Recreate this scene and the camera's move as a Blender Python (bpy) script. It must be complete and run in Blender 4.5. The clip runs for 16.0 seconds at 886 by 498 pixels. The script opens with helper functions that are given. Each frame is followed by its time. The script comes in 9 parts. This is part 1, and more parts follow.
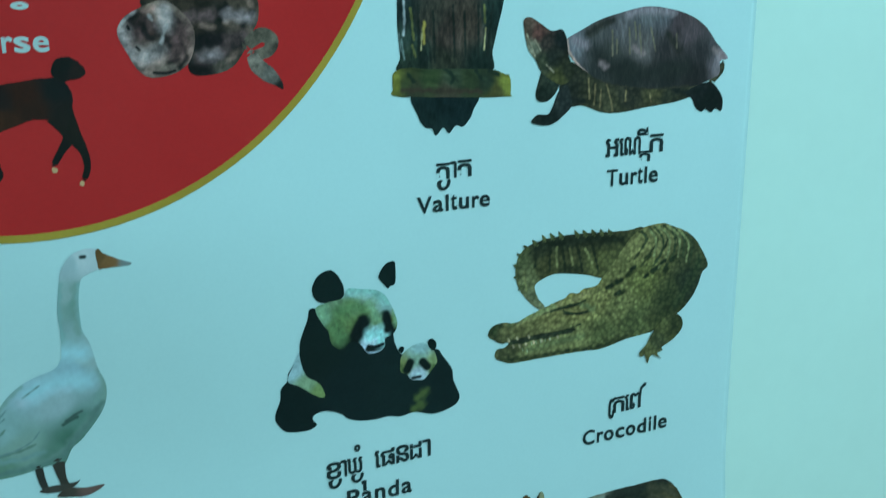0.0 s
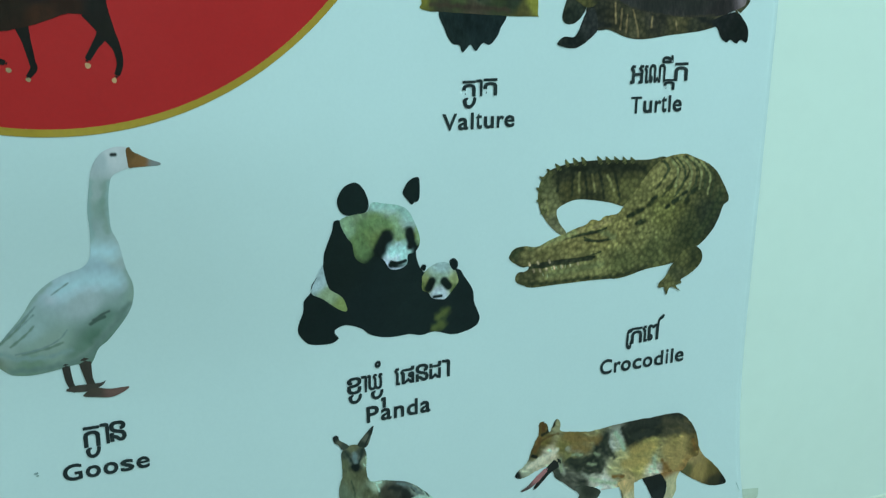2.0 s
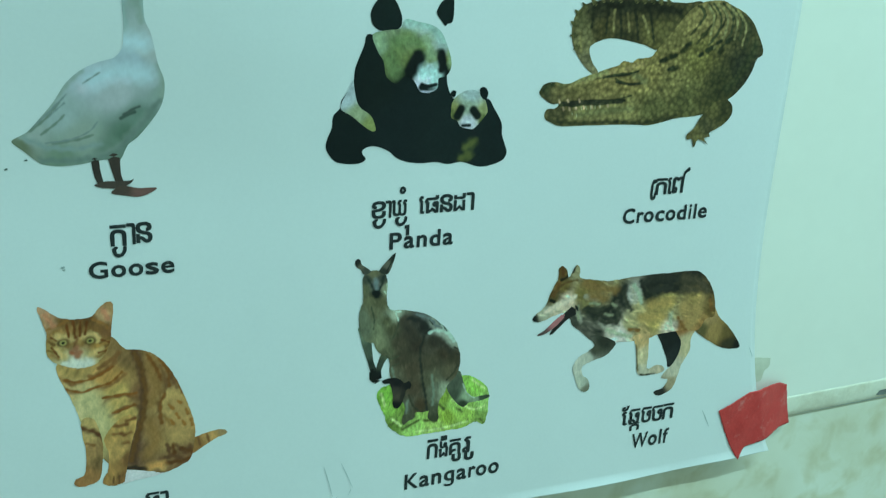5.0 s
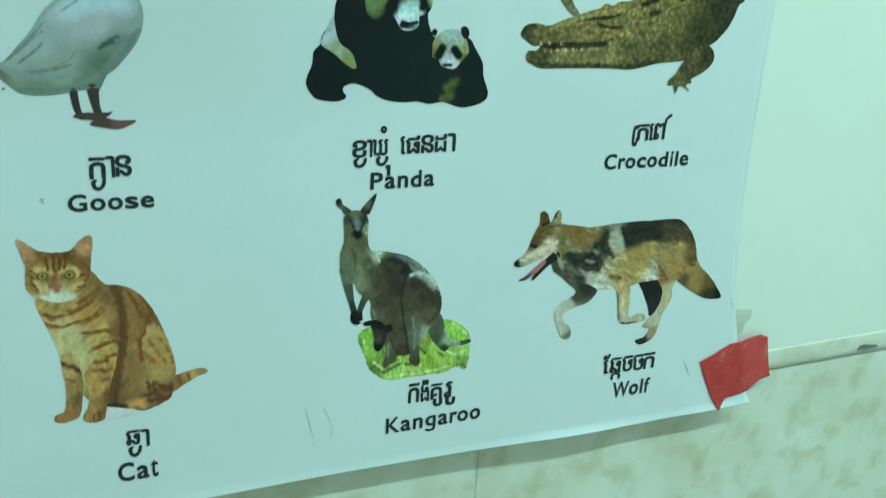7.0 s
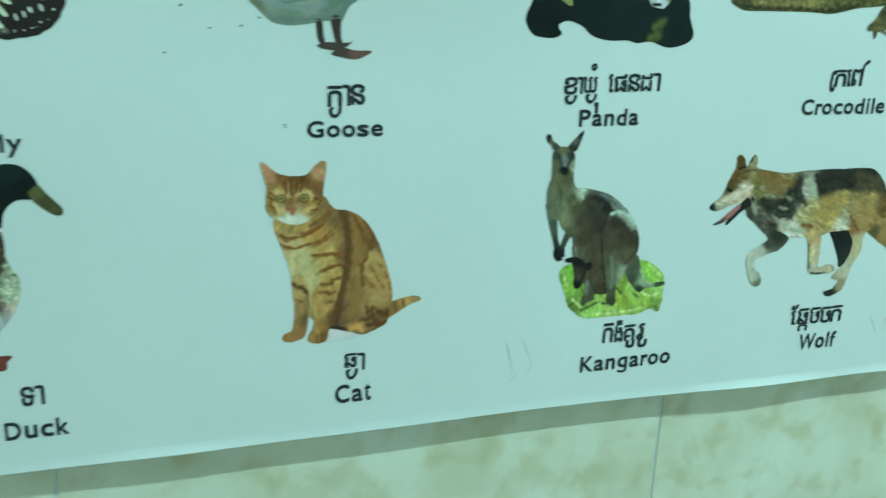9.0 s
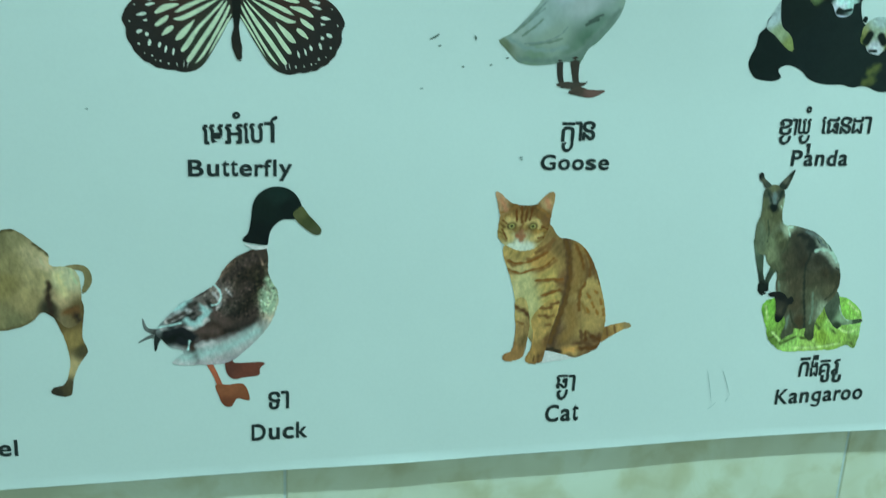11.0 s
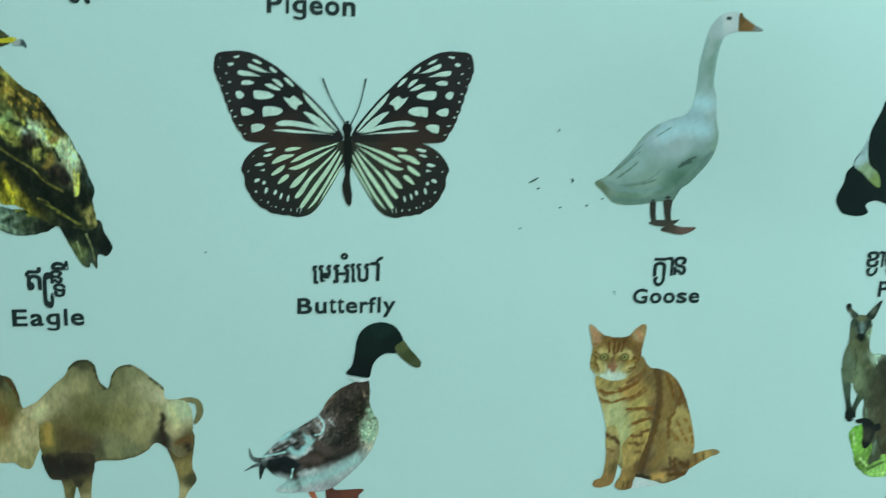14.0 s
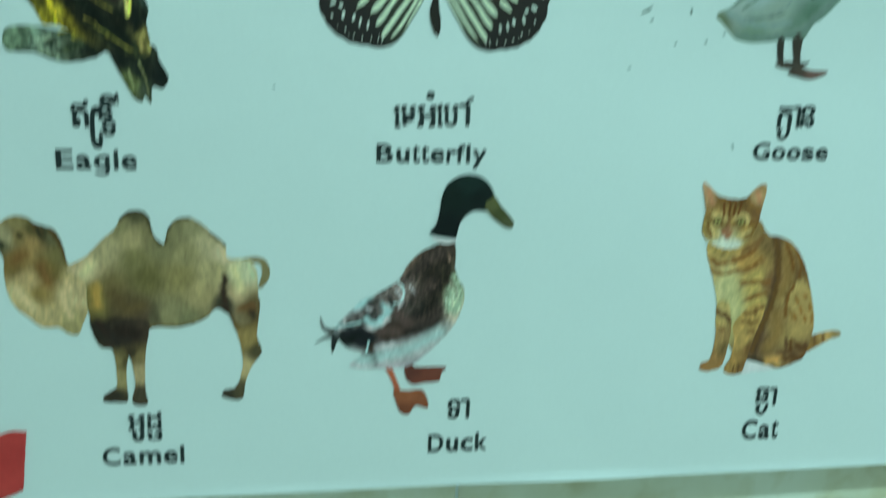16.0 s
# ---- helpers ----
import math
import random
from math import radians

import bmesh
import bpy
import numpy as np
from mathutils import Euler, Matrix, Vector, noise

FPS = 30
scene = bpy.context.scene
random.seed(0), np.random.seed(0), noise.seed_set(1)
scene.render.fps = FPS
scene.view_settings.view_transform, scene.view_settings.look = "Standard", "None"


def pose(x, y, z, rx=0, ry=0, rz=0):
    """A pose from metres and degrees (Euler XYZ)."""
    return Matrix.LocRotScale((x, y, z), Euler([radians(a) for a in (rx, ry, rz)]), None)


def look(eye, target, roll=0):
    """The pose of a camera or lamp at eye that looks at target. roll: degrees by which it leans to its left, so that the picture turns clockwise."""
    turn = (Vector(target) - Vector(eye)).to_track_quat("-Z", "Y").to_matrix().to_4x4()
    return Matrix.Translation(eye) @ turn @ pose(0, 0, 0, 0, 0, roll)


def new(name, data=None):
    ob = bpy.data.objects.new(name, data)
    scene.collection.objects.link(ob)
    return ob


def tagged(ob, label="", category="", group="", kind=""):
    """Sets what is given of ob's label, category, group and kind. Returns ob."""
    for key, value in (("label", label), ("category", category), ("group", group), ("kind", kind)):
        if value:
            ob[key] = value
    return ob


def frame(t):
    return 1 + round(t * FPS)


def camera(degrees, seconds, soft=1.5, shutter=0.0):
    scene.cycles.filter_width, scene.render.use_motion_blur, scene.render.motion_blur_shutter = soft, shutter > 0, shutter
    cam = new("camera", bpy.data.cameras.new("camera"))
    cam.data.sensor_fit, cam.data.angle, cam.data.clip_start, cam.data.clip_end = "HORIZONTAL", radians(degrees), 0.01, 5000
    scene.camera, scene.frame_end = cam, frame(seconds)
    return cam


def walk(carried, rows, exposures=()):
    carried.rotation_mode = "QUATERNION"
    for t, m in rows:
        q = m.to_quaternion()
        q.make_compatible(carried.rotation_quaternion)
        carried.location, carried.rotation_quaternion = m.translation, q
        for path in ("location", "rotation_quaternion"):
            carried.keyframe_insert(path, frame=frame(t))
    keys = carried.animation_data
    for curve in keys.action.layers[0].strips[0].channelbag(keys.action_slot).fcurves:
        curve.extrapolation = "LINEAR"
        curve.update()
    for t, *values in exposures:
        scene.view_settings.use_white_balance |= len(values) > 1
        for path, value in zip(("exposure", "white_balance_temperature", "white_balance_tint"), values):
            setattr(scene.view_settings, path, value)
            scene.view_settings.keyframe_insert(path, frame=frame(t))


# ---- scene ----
# ---------------------------------------------------------------- camera and walk
cam = camera(50.0, 16.0, soft=1.2, shutter=0.5)
PATH = [
    (0, (-0.0105, -0.4723, 1.6950), (0.3966, 0.4059, 1.4439), -0.51),
    (0.5, (-0.0142, -0.4794, 1.6792), (0.3824, 0.4005, 1.4174), -0.43),
    (1, (-0.0173, -0.4836, 1.6691), (0.3789, 0.3966, 1.4077), -0.17),
    (1.5, (-0.0254, -0.4803, 1.6610), (0.3760, 0.3971, 1.3981), 0.51),
    (2, (-0.0229, -0.4813, 1.6587), (0.3733, 0.3979, 1.3940), 0.54),
    (2.5, (-0.0304, -0.4806, 1.6479), (0.3631, 0.3971, 1.3744), 0.78),
    (3, (-0.0305, -0.4839, 1.6393), (0.3564, 0.3906, 1.3468), 1.53),
    (3.5, (-0.0322, -0.4894, 1.6306), (0.3433, 0.3847, 1.3223), 2.14),
    (4, (-0.0341, -0.4914, 1.6191), (0.3422, 0.3785, 1.3003), 2.66),
    (6.3, (-0.0406, -0.5023, 1.5793), (0.3438, 0.3617, 1.2541), 3.18),
    (6.5, (-0.0381, -0.5043, 1.5833), (0.3401, 0.3617, 1.2561), 3.20),
    (7, (-0.0350, -0.5064, 1.5691), (0.3551, 0.3517, 1.2354), 3.47),
    (7.5, (-0.0393, -0.4997, 1.5454), (0.3285, 0.3641, 1.2010), 2.99),
    (8, (-0.0474, -0.4990, 1.5321), (0.3197, 0.3676, 1.1942), 2.83),
    (8.5, (-0.0718, -0.5051, 1.5234), (0.2618, 0.3791, 1.1965), 2.29),
    (9, (-0.1116, -0.5151, 1.5232), (0.1923, 0.3830, 1.2052), 2.31),
    (9.5, (-0.1542, -0.5268, 1.5212), (0.1235, 0.3817, 1.2088), 2.40),
    (10, (-0.1807, -0.5248, 1.5160), (0.0667, 0.3927, 1.2045), 2.22),
    (10.2, (-0.1854, -0.5256, 1.5112), (0.0513, 0.3954, 1.2019), 2.11),
    (12.3, (-0.2252, -0.5181, 1.5643), (-0.0065, 0.4221, 1.3030), 3.00),
    (12.5, (-0.2268, -0.5170, 1.5675), (-0.0050, 0.4232, 1.3090), 3.09),
    (13, (-0.2236, -0.5235, 1.5880), (0.0186, 0.4205, 1.3636), 3.54),
    (13.5, (-0.2245, -0.5285, 1.5878), (0.0074, 0.4173, 1.3603), 3.63),
    (14, (-0.2394, -0.5221, 1.5765), (-0.0539, 0.4312, 1.3380), 2.45),
    (14.5, (-0.2588, -0.4769, 1.5564), (-0.0686, 0.4770, 1.3242), 2.34),
    (15, (-0.2518, -0.4660, 1.5693), (-0.0748, 0.4912, 1.3403), 2.14),
    (15.5, (-0.2535, -0.4666, 1.5628), (-0.0877, 0.4883, 1.3166), 1.98),
    (16, (-0.2671, -0.4676, 1.5011), (-0.1009, 0.4779, 1.2212), 2.41),
]
EXPOSURES = [(0.0, -0.5, 5350, 4), (0.5, -0.48, 5450, 8.5), (1.0, -0.43, 5700, 13), (1.5, -0.36, 6200, 19), (2.0, -0.38, 6300, 19), (2.5, -0.34, 6170, 11.5), (3.0, -0.32, 6250, 12), (3.5, -0.32, 6300, 11.5), (6.5, -0.23, 6530, 12), (7.5, -0.18, 6580, 12), (10.0, -0.16, 6530, 11), (13.0, -0.18, 6480, 11), (15.5, -0.18, 6520, 11), (16.0, -0.13, 6520, 10.5)]
walk(cam, [(t, look(eye, target, roll)) for t, eye, target, roll in PATH], EXPOSURES)

# ---------------------------------------------------------------- light: three unseen ceiling lamps in a closed room
world = bpy.data.worlds.new("world")
scene.world = world
world.use_nodes = True
world.node_tree.nodes["Background"].inputs[0].default_value = (0.55, 1.0, 0.93, 1)
world.node_tree.nodes["Background"].inputs[1].default_value = 0.05
LAMP_COLOUR = (0.535, 1.0, 1.00)


def unseen_lamp(x, y, z, watts):
    d = bpy.data.lights.new("unseen_lamp", "AREA")
    d.shape, d.size, d.size_y, d.energy, d.color = "RECTANGLE", 1.2, 0.05, watts, LAMP_COLOUR
    o = new("unseen_lamp", d)
    o.matrix_world = look((x, y, z), (x, y + 0.001, 0))
    return o


# two out-of-view tubes in a row, placed so the sheet's lip glints
unseen_lamp(0.40, -0.98, 2.80, 23)
unseen_lamp(1.70, -0.98, 2.80, 23)
# rear lamp added out of view to even out the light
unseen_lamp(0.15, -3.2, 2.80, 24)

# ---------------------------------------------------------------- materials
def nodes_of(m):
    m.use_nodes = True
    return m.node_tree.nodes, m.node_tree.links, m.node_tree.nodes["Principled BSDF"]


def noise_node(m, scale, detail=4.0, rough=0.6, stretch=(1, 1, 1)):
    n, l, b = nodes_of(m)
    tc, mp, nz = n.new("ShaderNodeTexCoord"), n.new("ShaderNodeMapping"), n.new("ShaderNodeTexNoise")
    mp.inputs["Scale"].default_value = stretch
    nz.inputs["Scale"].default_value, nz.inputs["Detail"].default_value, nz.inputs["Roughness"].default_value = scale, detail, rough
    l.new(tc.outputs["Object"], mp.inputs["Vector"])
    l.new(mp.outputs["Vector"], nz.inputs["Vector"])
    return nz


def ramp(m, source, stops):
    n, l, b = nodes_of(m)
    r = n.new("ShaderNodeValToRGB")
    while len(r.color_ramp.elements) < len(stops):
        r.color_ramp.elements.new(0.5)
    for e, (pos, c) in zip(r.color_ramp.elements, stops):
        e.position, e.color = pos, (*c, 1)
    l.new(source, r.inputs["Fac"])
    return r


def mixed(m, a, b2, fac=1.0, mode="MULTIPLY"):
    n, l, b = nodes_of(m)
    x = n.new("ShaderNodeMix")
    x.data_type, x.blend_type = "RGBA", mode
    x.inputs["Factor"].default_value = fac
    l.new(a, x.inputs["A"])
    l.new(b2, x.inputs["B"])
    return x.outputs["Result"]


def bumped(m, source, distance, strength=1.0):
    n, l, b = nodes_of(m)
    bp = n.new("ShaderNodeBump")
    bp.inputs["Distance"].default_value, bp.inputs["Strength"].default_value = distance, strength
    l.new(source, bp.inputs["Height"])
    l.new(bp.outputs["Normal"], b.inputs["Normal"])


def surface(name, dark, light, scale, rough=0.6, low=0.35, high=0.65, bump=0.0, fine=None, stretch=(1, 1, 1), spec=0.5, grainy=0.05):
    """A surface whose colour wanders between two tones at one scale, with a finer grain over it."""
    m = bpy.data.materials.new(name)
    n, l, b = nodes_of(m)
    broad = noise_node(m, scale, 5.0, 0.6, stretch)
    col = ramp(m, broad.outputs["Fac"], [(low, dark), (high, light)]).outputs["Color"]
    grain = noise_node(m, fine or scale * 14, 3.0, 0.6, stretch)
    g = ramp(m, grain.outputs["Fac"], [(0.3, (1 - grainy,) * 3), (0.7, (1 + grainy * 0.6,) * 3)]).outputs["Color"]
    l.new(mixed(m, col, g), b.inputs["Base Color"])
    b.inputs["Roughness"].default_value = rough
    b.inputs["Specular IOR Level"].default_value = spec
    if bump:
        bumped(m, grain.outputs["Fac"], bump)
    return m


paint = surface("wall_paint", (0.90, 0.86, 0.77), (0.92, 0.89, 0.80), 3.0, 0.62, fine=60, grainy=0.01)
room_paint = surface("room_paint", (0.70, 0.70, 0.66), (0.76, 0.76, 0.72), 1.5, 0.8)
grout = surface("grout", (0.58, 0.62, 0.60), (0.72, 0.75, 0.73), 20, 0.85)
cap_glaze = surface("cap_glaze", (0.68, 0.60, 0.45), (0.84, 0.79, 0.65), 22, 0.45, low=0.40, high=0.56, bump=0.0002, grainy=0.04)
sheet_vinyl = surface("sheet_vinyl", (0.790, 0.800, 0.800), (0.82, 0.83, 0.83), 5.0, 0.13, fine=500, spec=0.45, grainy=0.012)
red_vinyl = surface("red_vinyl", (0.62, 0.019, 0.019), (0.68, 0.024, 0.023), 9.0, 0.32, fine=500, spec=0.25, grainy=0.03)
gold_ink = surface("gold_ink", (0.52, 0.27, 0.02), (0.60, 0.32, 0.03), 30.0, 0.35)
black_ink = surface("black_ink", (0.014, 0.018, 0.020), (0.026, 0.032, 0.034), 60.0, 0.35, spec=0.4)
white_ink = surface("white_ink", (0.62, 0.58, 0.56), (0.70, 0.66, 0.64), 60.0, 0.35)


def tile_glaze():
    """Cream marbled glaze: broad clouds, tan-green mottling, thin veins; each tile is shifted by its own random number."""
    m = bpy.data.materials.new("tile_glaze")
    n, l, b = nodes_of(m)
    tc, info, add = n.new("ShaderNodeTexCoord"), n.new("ShaderNodeObjectInfo"), n.new("ShaderNodeVectorMath")
    sc = n.new("ShaderNodeVectorMath")
    sc.operation, add.operation = "SCALE", "ADD"
    cx = n.new("ShaderNodeCombineXYZ")
    l.new(info.outputs["Random"], cx.inputs["X"]), l.new(info.outputs["Random"], cx.inputs["Z"])
    l.new(cx.outputs[0], sc.inputs[0])
    sc.inputs["Scale"].default_value = 9.0
    l.new(tc.outputs["Object"], add.inputs[0]), l.new(sc.outputs[0], add.inputs[1])

    def cloud(scale, detail, rough, dist):
        nz = n.new("ShaderNodeTexNoise")
        nz.inputs["Scale"].default_value, nz.inputs["Detail"].default_value = scale, detail
        nz.inputs["Roughness"].default_value, nz.inputs["Distortion"].default_value = rough, dist
        l.new(add.outputs[0], nz.inputs["Vector"])
        return nz.outputs["Fac"]
    a = ramp(m, cloud(11, 3, 0.5, 0.3), [(0.36, (0.72, 0.67, 0.51)), (0.50, (0.80, 0.77, 0.63)), (0.62, (0.84, 0.82, 0.70))]).outputs["Color"]
    c = ramp(m, cloud(30, 3, 0.5, 0.3), [(0.34, (0.86, 0.82, 0.71)), (0.50, (1.0, 1.0, 1.0))]).outputs["Color"]
    v = ramp(m, cloud(9, 6, 0.6, 1.2), [(0.47, (1, 1, 1)), (0.50, (0.98, 0.975, 0.95)), (0.53, (1, 1, 1))]).outputs["Color"]
    l.new(mixed(m, mixed(m, a, c), v), b.inputs["Base Color"])
    b.inputs["Roughness"].default_value = 0.22
    return m


glaze = tile_glaze()


def print_ink(name, fine, coarse, stretch=(1, 1, 1), cells=None):
    """Printed colour: the tint laid down on the shape, broken up by a fine and a coarse grain (scale, dark, light) and by cells."""
    m = bpy.data.materials.new(name)
    n, l, b = nodes_of(m)
    at = n.new("ShaderNodeVertexColor")
    at.layer_name = "tint"
    col = at.outputs["Color"]
    for scale, dark, light in (fine, coarse):
        nz = noise_node(m, scale, 4.0, 0.62, stretch)
        col = mixed(m, col, ramp(m, nz.outputs["Fac"], [(0.32, (dark,) * 3), (0.68, (light,) * 3)]).outputs["Color"])
    if cells:
        tc, vo = n.new("ShaderNodeTexCoord"), n.new("ShaderNodeTexVoronoi")
        vo.inputs["Scale"].default_value = cells[0]
        l.new(tc.outputs["Object"], vo.inputs["Vector"])
        col = mixed(m, col, ramp(m, vo.outputs["Distance"], [(0.2, (cells[2],) * 3), (0.75, (cells[1],) * 3)]).outputs["Color"])
    l.new(col, b.inputs["Base Color"])
    b.inputs["Roughness"].default_value = 0.30
    b.inputs["Specular IOR Level"].default_value = 0.24
    return m


INKS = {
    "plain": print_ink("ink_plain", (500, 0.90, 1.10), (90, 0.90, 1.08)),
    "speckle": print_ink("ink_speckle", (700, 0.45, 1.55), (230, 0.55, 1.45), (1.0, 1.0, 0.6)),
    "fluff": print_ink("ink_fluff", (420, 0.84, 1.14), (170, 0.76, 1.18)),
    "fur": print_ink("ink_fur", (620, 0.86, 1.14), (190, 0.84, 1.16), (1.0, 1.0, 0.5)),
    "pelt": print_ink("ink_pelt", (560, 0.84, 1.16), (170, 0.86, 1.14), (1.0, 1.0, 0.6)),
    "down": print_ink("ink_down", (260, 0.95, 1.05), (90, 0.93, 1.06), (1.0, 1.0, 0.6)),
    "feather": print_ink("ink_feather", (520, 0.60, 1.40), (170, 0.55, 1.45), (1.0, 1.0, 0.45)),
    "plumage": print_ink("ink_plumage", (420, 0.50, 1.50), (130, 0.35, 1.70), (1.3, 1.0, 0.6)),
    "scale": print_ink("ink_scale", (420, 0.80, 1.20), (110, 0.72, 1.25), cells=(340, 0.60, 1.32)),
    "shell": print_ink("ink_shell", (500, 0.78, 1.25), (150, 0.75, 1.25), (1.8, 1.0, 0.45)),
    "snake": print_ink("ink_snake", (420, 0.75, 1.25), (130, 0.35, 1.55), cells=(260, 0.80, 1.12)),
    "grass": print_ink("ink_grass", (620, 0.60, 1.35), (150, 0.75, 1.20), (1.6, 1.0, 0.6)),
}

# ---------------------------------------------------------------- helpers for building
def link_mesh(name, verts, faces, material, parent=None, smooth=False, loc=(0, 0, 0)):
    me = bpy.data.meshes.new(name)
    me.from_pydata([tuple(v) for v in verts], [], [tuple(f) for f in faces])
    me.materials.append(material)
    if smooth:
        me.polygons.foreach_set("use_smooth", [True] * len(me.polygons))
    ob = new(name, me)
    ob.parent = parent
    ob.location = loc
    return ob


def box(name, x0, x1, y0, y1, z0, z1, material, parent=None, bevel=0.0):
    bm = bmesh.new()
    bmesh.ops.create_cube(bm, size=1)
    for v in bm.verts:
        v.co = (v.co.x * (x1 - x0), v.co.y * (y1 - y0), v.co.z * (z1 - z0))
    if bevel:
        bmesh.ops.bevel(bm, geom=bm.edges[:], offset=bevel, segments=2, affect="EDGES", profile=0.5)
    me = bpy.data.meshes.new(name)
    bm.to_mesh(me)
    bm.free()
    me.materials.append(material)
    ob = new(name, me)
    ob.parent = parent
    ob.location = ((x0 + x1) / 2, (y0 + y1) / 2, (z0 + z1) / 2)
    return ob


# ---------------------------------------------------------------- the room
WALL_Y, TILE_Y, CAP_LOW, CAP_TOP = 0.0108, 0.0145, 1.2405, 1.2585
tagged(box("wall_north", -2.4, 2.4, WALL_Y, 0.25, CAP_TOP - 0.004, 2.9, paint), "pale cream painted plaster wall above the tiles", "wall", kind="structure")
dado = tagged(box("wall_north_tiled", -2.4, 2.4, TILE_Y + 0.0009, 0.25, 0.0, CAP_LOW, grout), "lower wall clad in cream marbled glazed tiles", "wall", kind="structure")
# unseen walls, floor and ceiling, added to close the room for bounce and reflections
tagged(box("wall_south", -2.4, 2.4, -4.4, -4.2, 0.0, 2.9, room_paint), "plain pale painted wall added out of view to close the room", "wall", kind="structure")
tagged(box("wall_east", 2.4, 2.6, -4.4, 0.25, 0.0, 2.9, room_paint), "plain pale painted wall added out of view to close the room", "wall", kind="structure")
tagged(box("wall_west", -2.6, -2.4, -4.4, 0.25, 0.0, 2.9, room_paint), "plain pale painted wall added out of view to close the room", "wall", kind="structure")
tagged(box("floor", -2.6, 2.6, -4.4, 0.25, -0.1, 0.0, surface("floor_tile", (0.45, 0.42, 0.36), (0.55, 0.52, 0.45), 4, 0.4)), "plain pale floor added out of view to close the room", "floor", kind="structure")
tagged(box("ceiling", -2.6, 2.6, -4.4, 0.25, 2.9, 3.0, room_paint), "plain pale ceiling added out of view to close the room", "ceiling", kind="structure")


def cap_trim():
    """Rounded glazed capping that runs along the top of the tiles."""
    prof = [(TILE_Y + 0.004, CAP_LOW), (0.0122, CAP_LOW), (0.0112, CAP_LOW + 0.0012), (0.0104, CAP_LOW + 0.005),
            (0.0102, CAP_TOP - 0.006), (0.0104, CAP_TOP - 0.002), (0.0106, CAP_TOP), (WALL_Y + 0.004, CAP_TOP)]
    verts, faces, n, k = [], [], 97, len(prof)
    for i in range(n):
        x = -2.4 + 4.8 * i / (n - 1)
        wob = 0.0006 * math.sin(x * 23.0) + 0.0004 * math.sin(x * 61.0 + 1)
        verts += [(x, y, z + wob) for y, z in prof]
    for i in range(n - 1):
        faces += [(i * k + j, i * k + j + 1, (i + 1) * k + j + 1, (i + 1) * k + j) for j in range(k - 1)]
    faces = [f[::-1] for f in faces]
    return link_mesh("trim", verts, faces, cap_glaze, smooth=True)


trim = tagged(cap_trim(), "narrow cream glazed capping strip along the tile top", "trim", kind="structure")


def chip():
    """A dark chip knocked out of the capping's lower edge."""
    ring = [(-0.011, -0.0010), (-0.009, 0.0026), (-0.003, 0.0032), (0.003, 0.0018), (0.010, 0.0012), (0.013, -0.0006), (0.006, -0.0014), (-0.004, -0.0016)]
    verts = [(x, 0.0, z) for x, z in ring] + [(x * 0.9, 0.0014, z * 0.9) for x, z in ring]
    n = len(ring)
    faces = [tuple(range(n))[::-1]] + [(i, (i + 1) % n, (i + 1) % n + n, i + n) for i in range(n)]
    return link_mesh("chip", verts, faces, surface("chip_dirt", (0.13, 0.14, 0.13), (0.24, 0.25, 0.23), 160, 0.9), trim, False, (0.5954, 0.0098, 1.2458))


tagged(chip(), "dark chip in the glaze")

# ---------------------------------------------------------------- the poster
LEFT, BOTTOM, TOP = -0.436, 1.2242, 2.416


def right_edge(z):
    """The sheet's free edge swings out towards the taped lower corner."""
    k = max(0.0, min(1.0, (1.47 - z) / 0.25))
    return 0.4245 + 0.0425 * k ** 3


def lip(x):
    """How steeply the lower edge flares forward: a little all along, most at two loose stretches."""
    return 0.16 + 0.52 * math.exp(-((x - 0.305) / 0.050) ** 2) + 0.30 * math.exp(-((x - 0.425) / 0.025) ** 2) + 0.24 * math.exp(-((x + 0.095) / 0.040) ** 2) + 0.03 * math.sin(41.0 * x)


def low_edge(x):
    """The lower edge hangs a little deeper towards the taped corner."""
    k = max(0.0, min(1.0, (x - 0.05) / 0.37))
    return BOTTOM - 0.0042 * k * k * (3 - 2 * k) + 0.0003 * math.sin(17.0 * x)


def curl_z(x):
    """Where the lip along the lower edge begins."""
    return low_edge(x) + 0.0070


def bulge(x, z):
    """The loose sheet swells off the wall in the upper middle."""
    k = max(0.0, min(1.0, (z - 1.445) / 0.15))
    return 0.0135 * math.exp(-((x - 0.03) / 0.13) ** 2) * k * k * (3 - 2 * k)


def depth(x, z):
    """How far the sheet stands off: shallow waves all over, a swelling, a lip that flares forward along the lower edge."""
    y = -bulge(x, z) + 0.0007 * math.sin(9.0 * x + 1.3) * math.sin(4.0 * z + 0.6) + 0.0004 * math.sin(21.0 * x - 7.0 * z) - 0.0006
    if z < curl_z(x):
        d = curl_z(x) - z
        y -= lip(x) * (d - 0.0025 * (1 - math.exp(-d / 0.0025)))
    return y


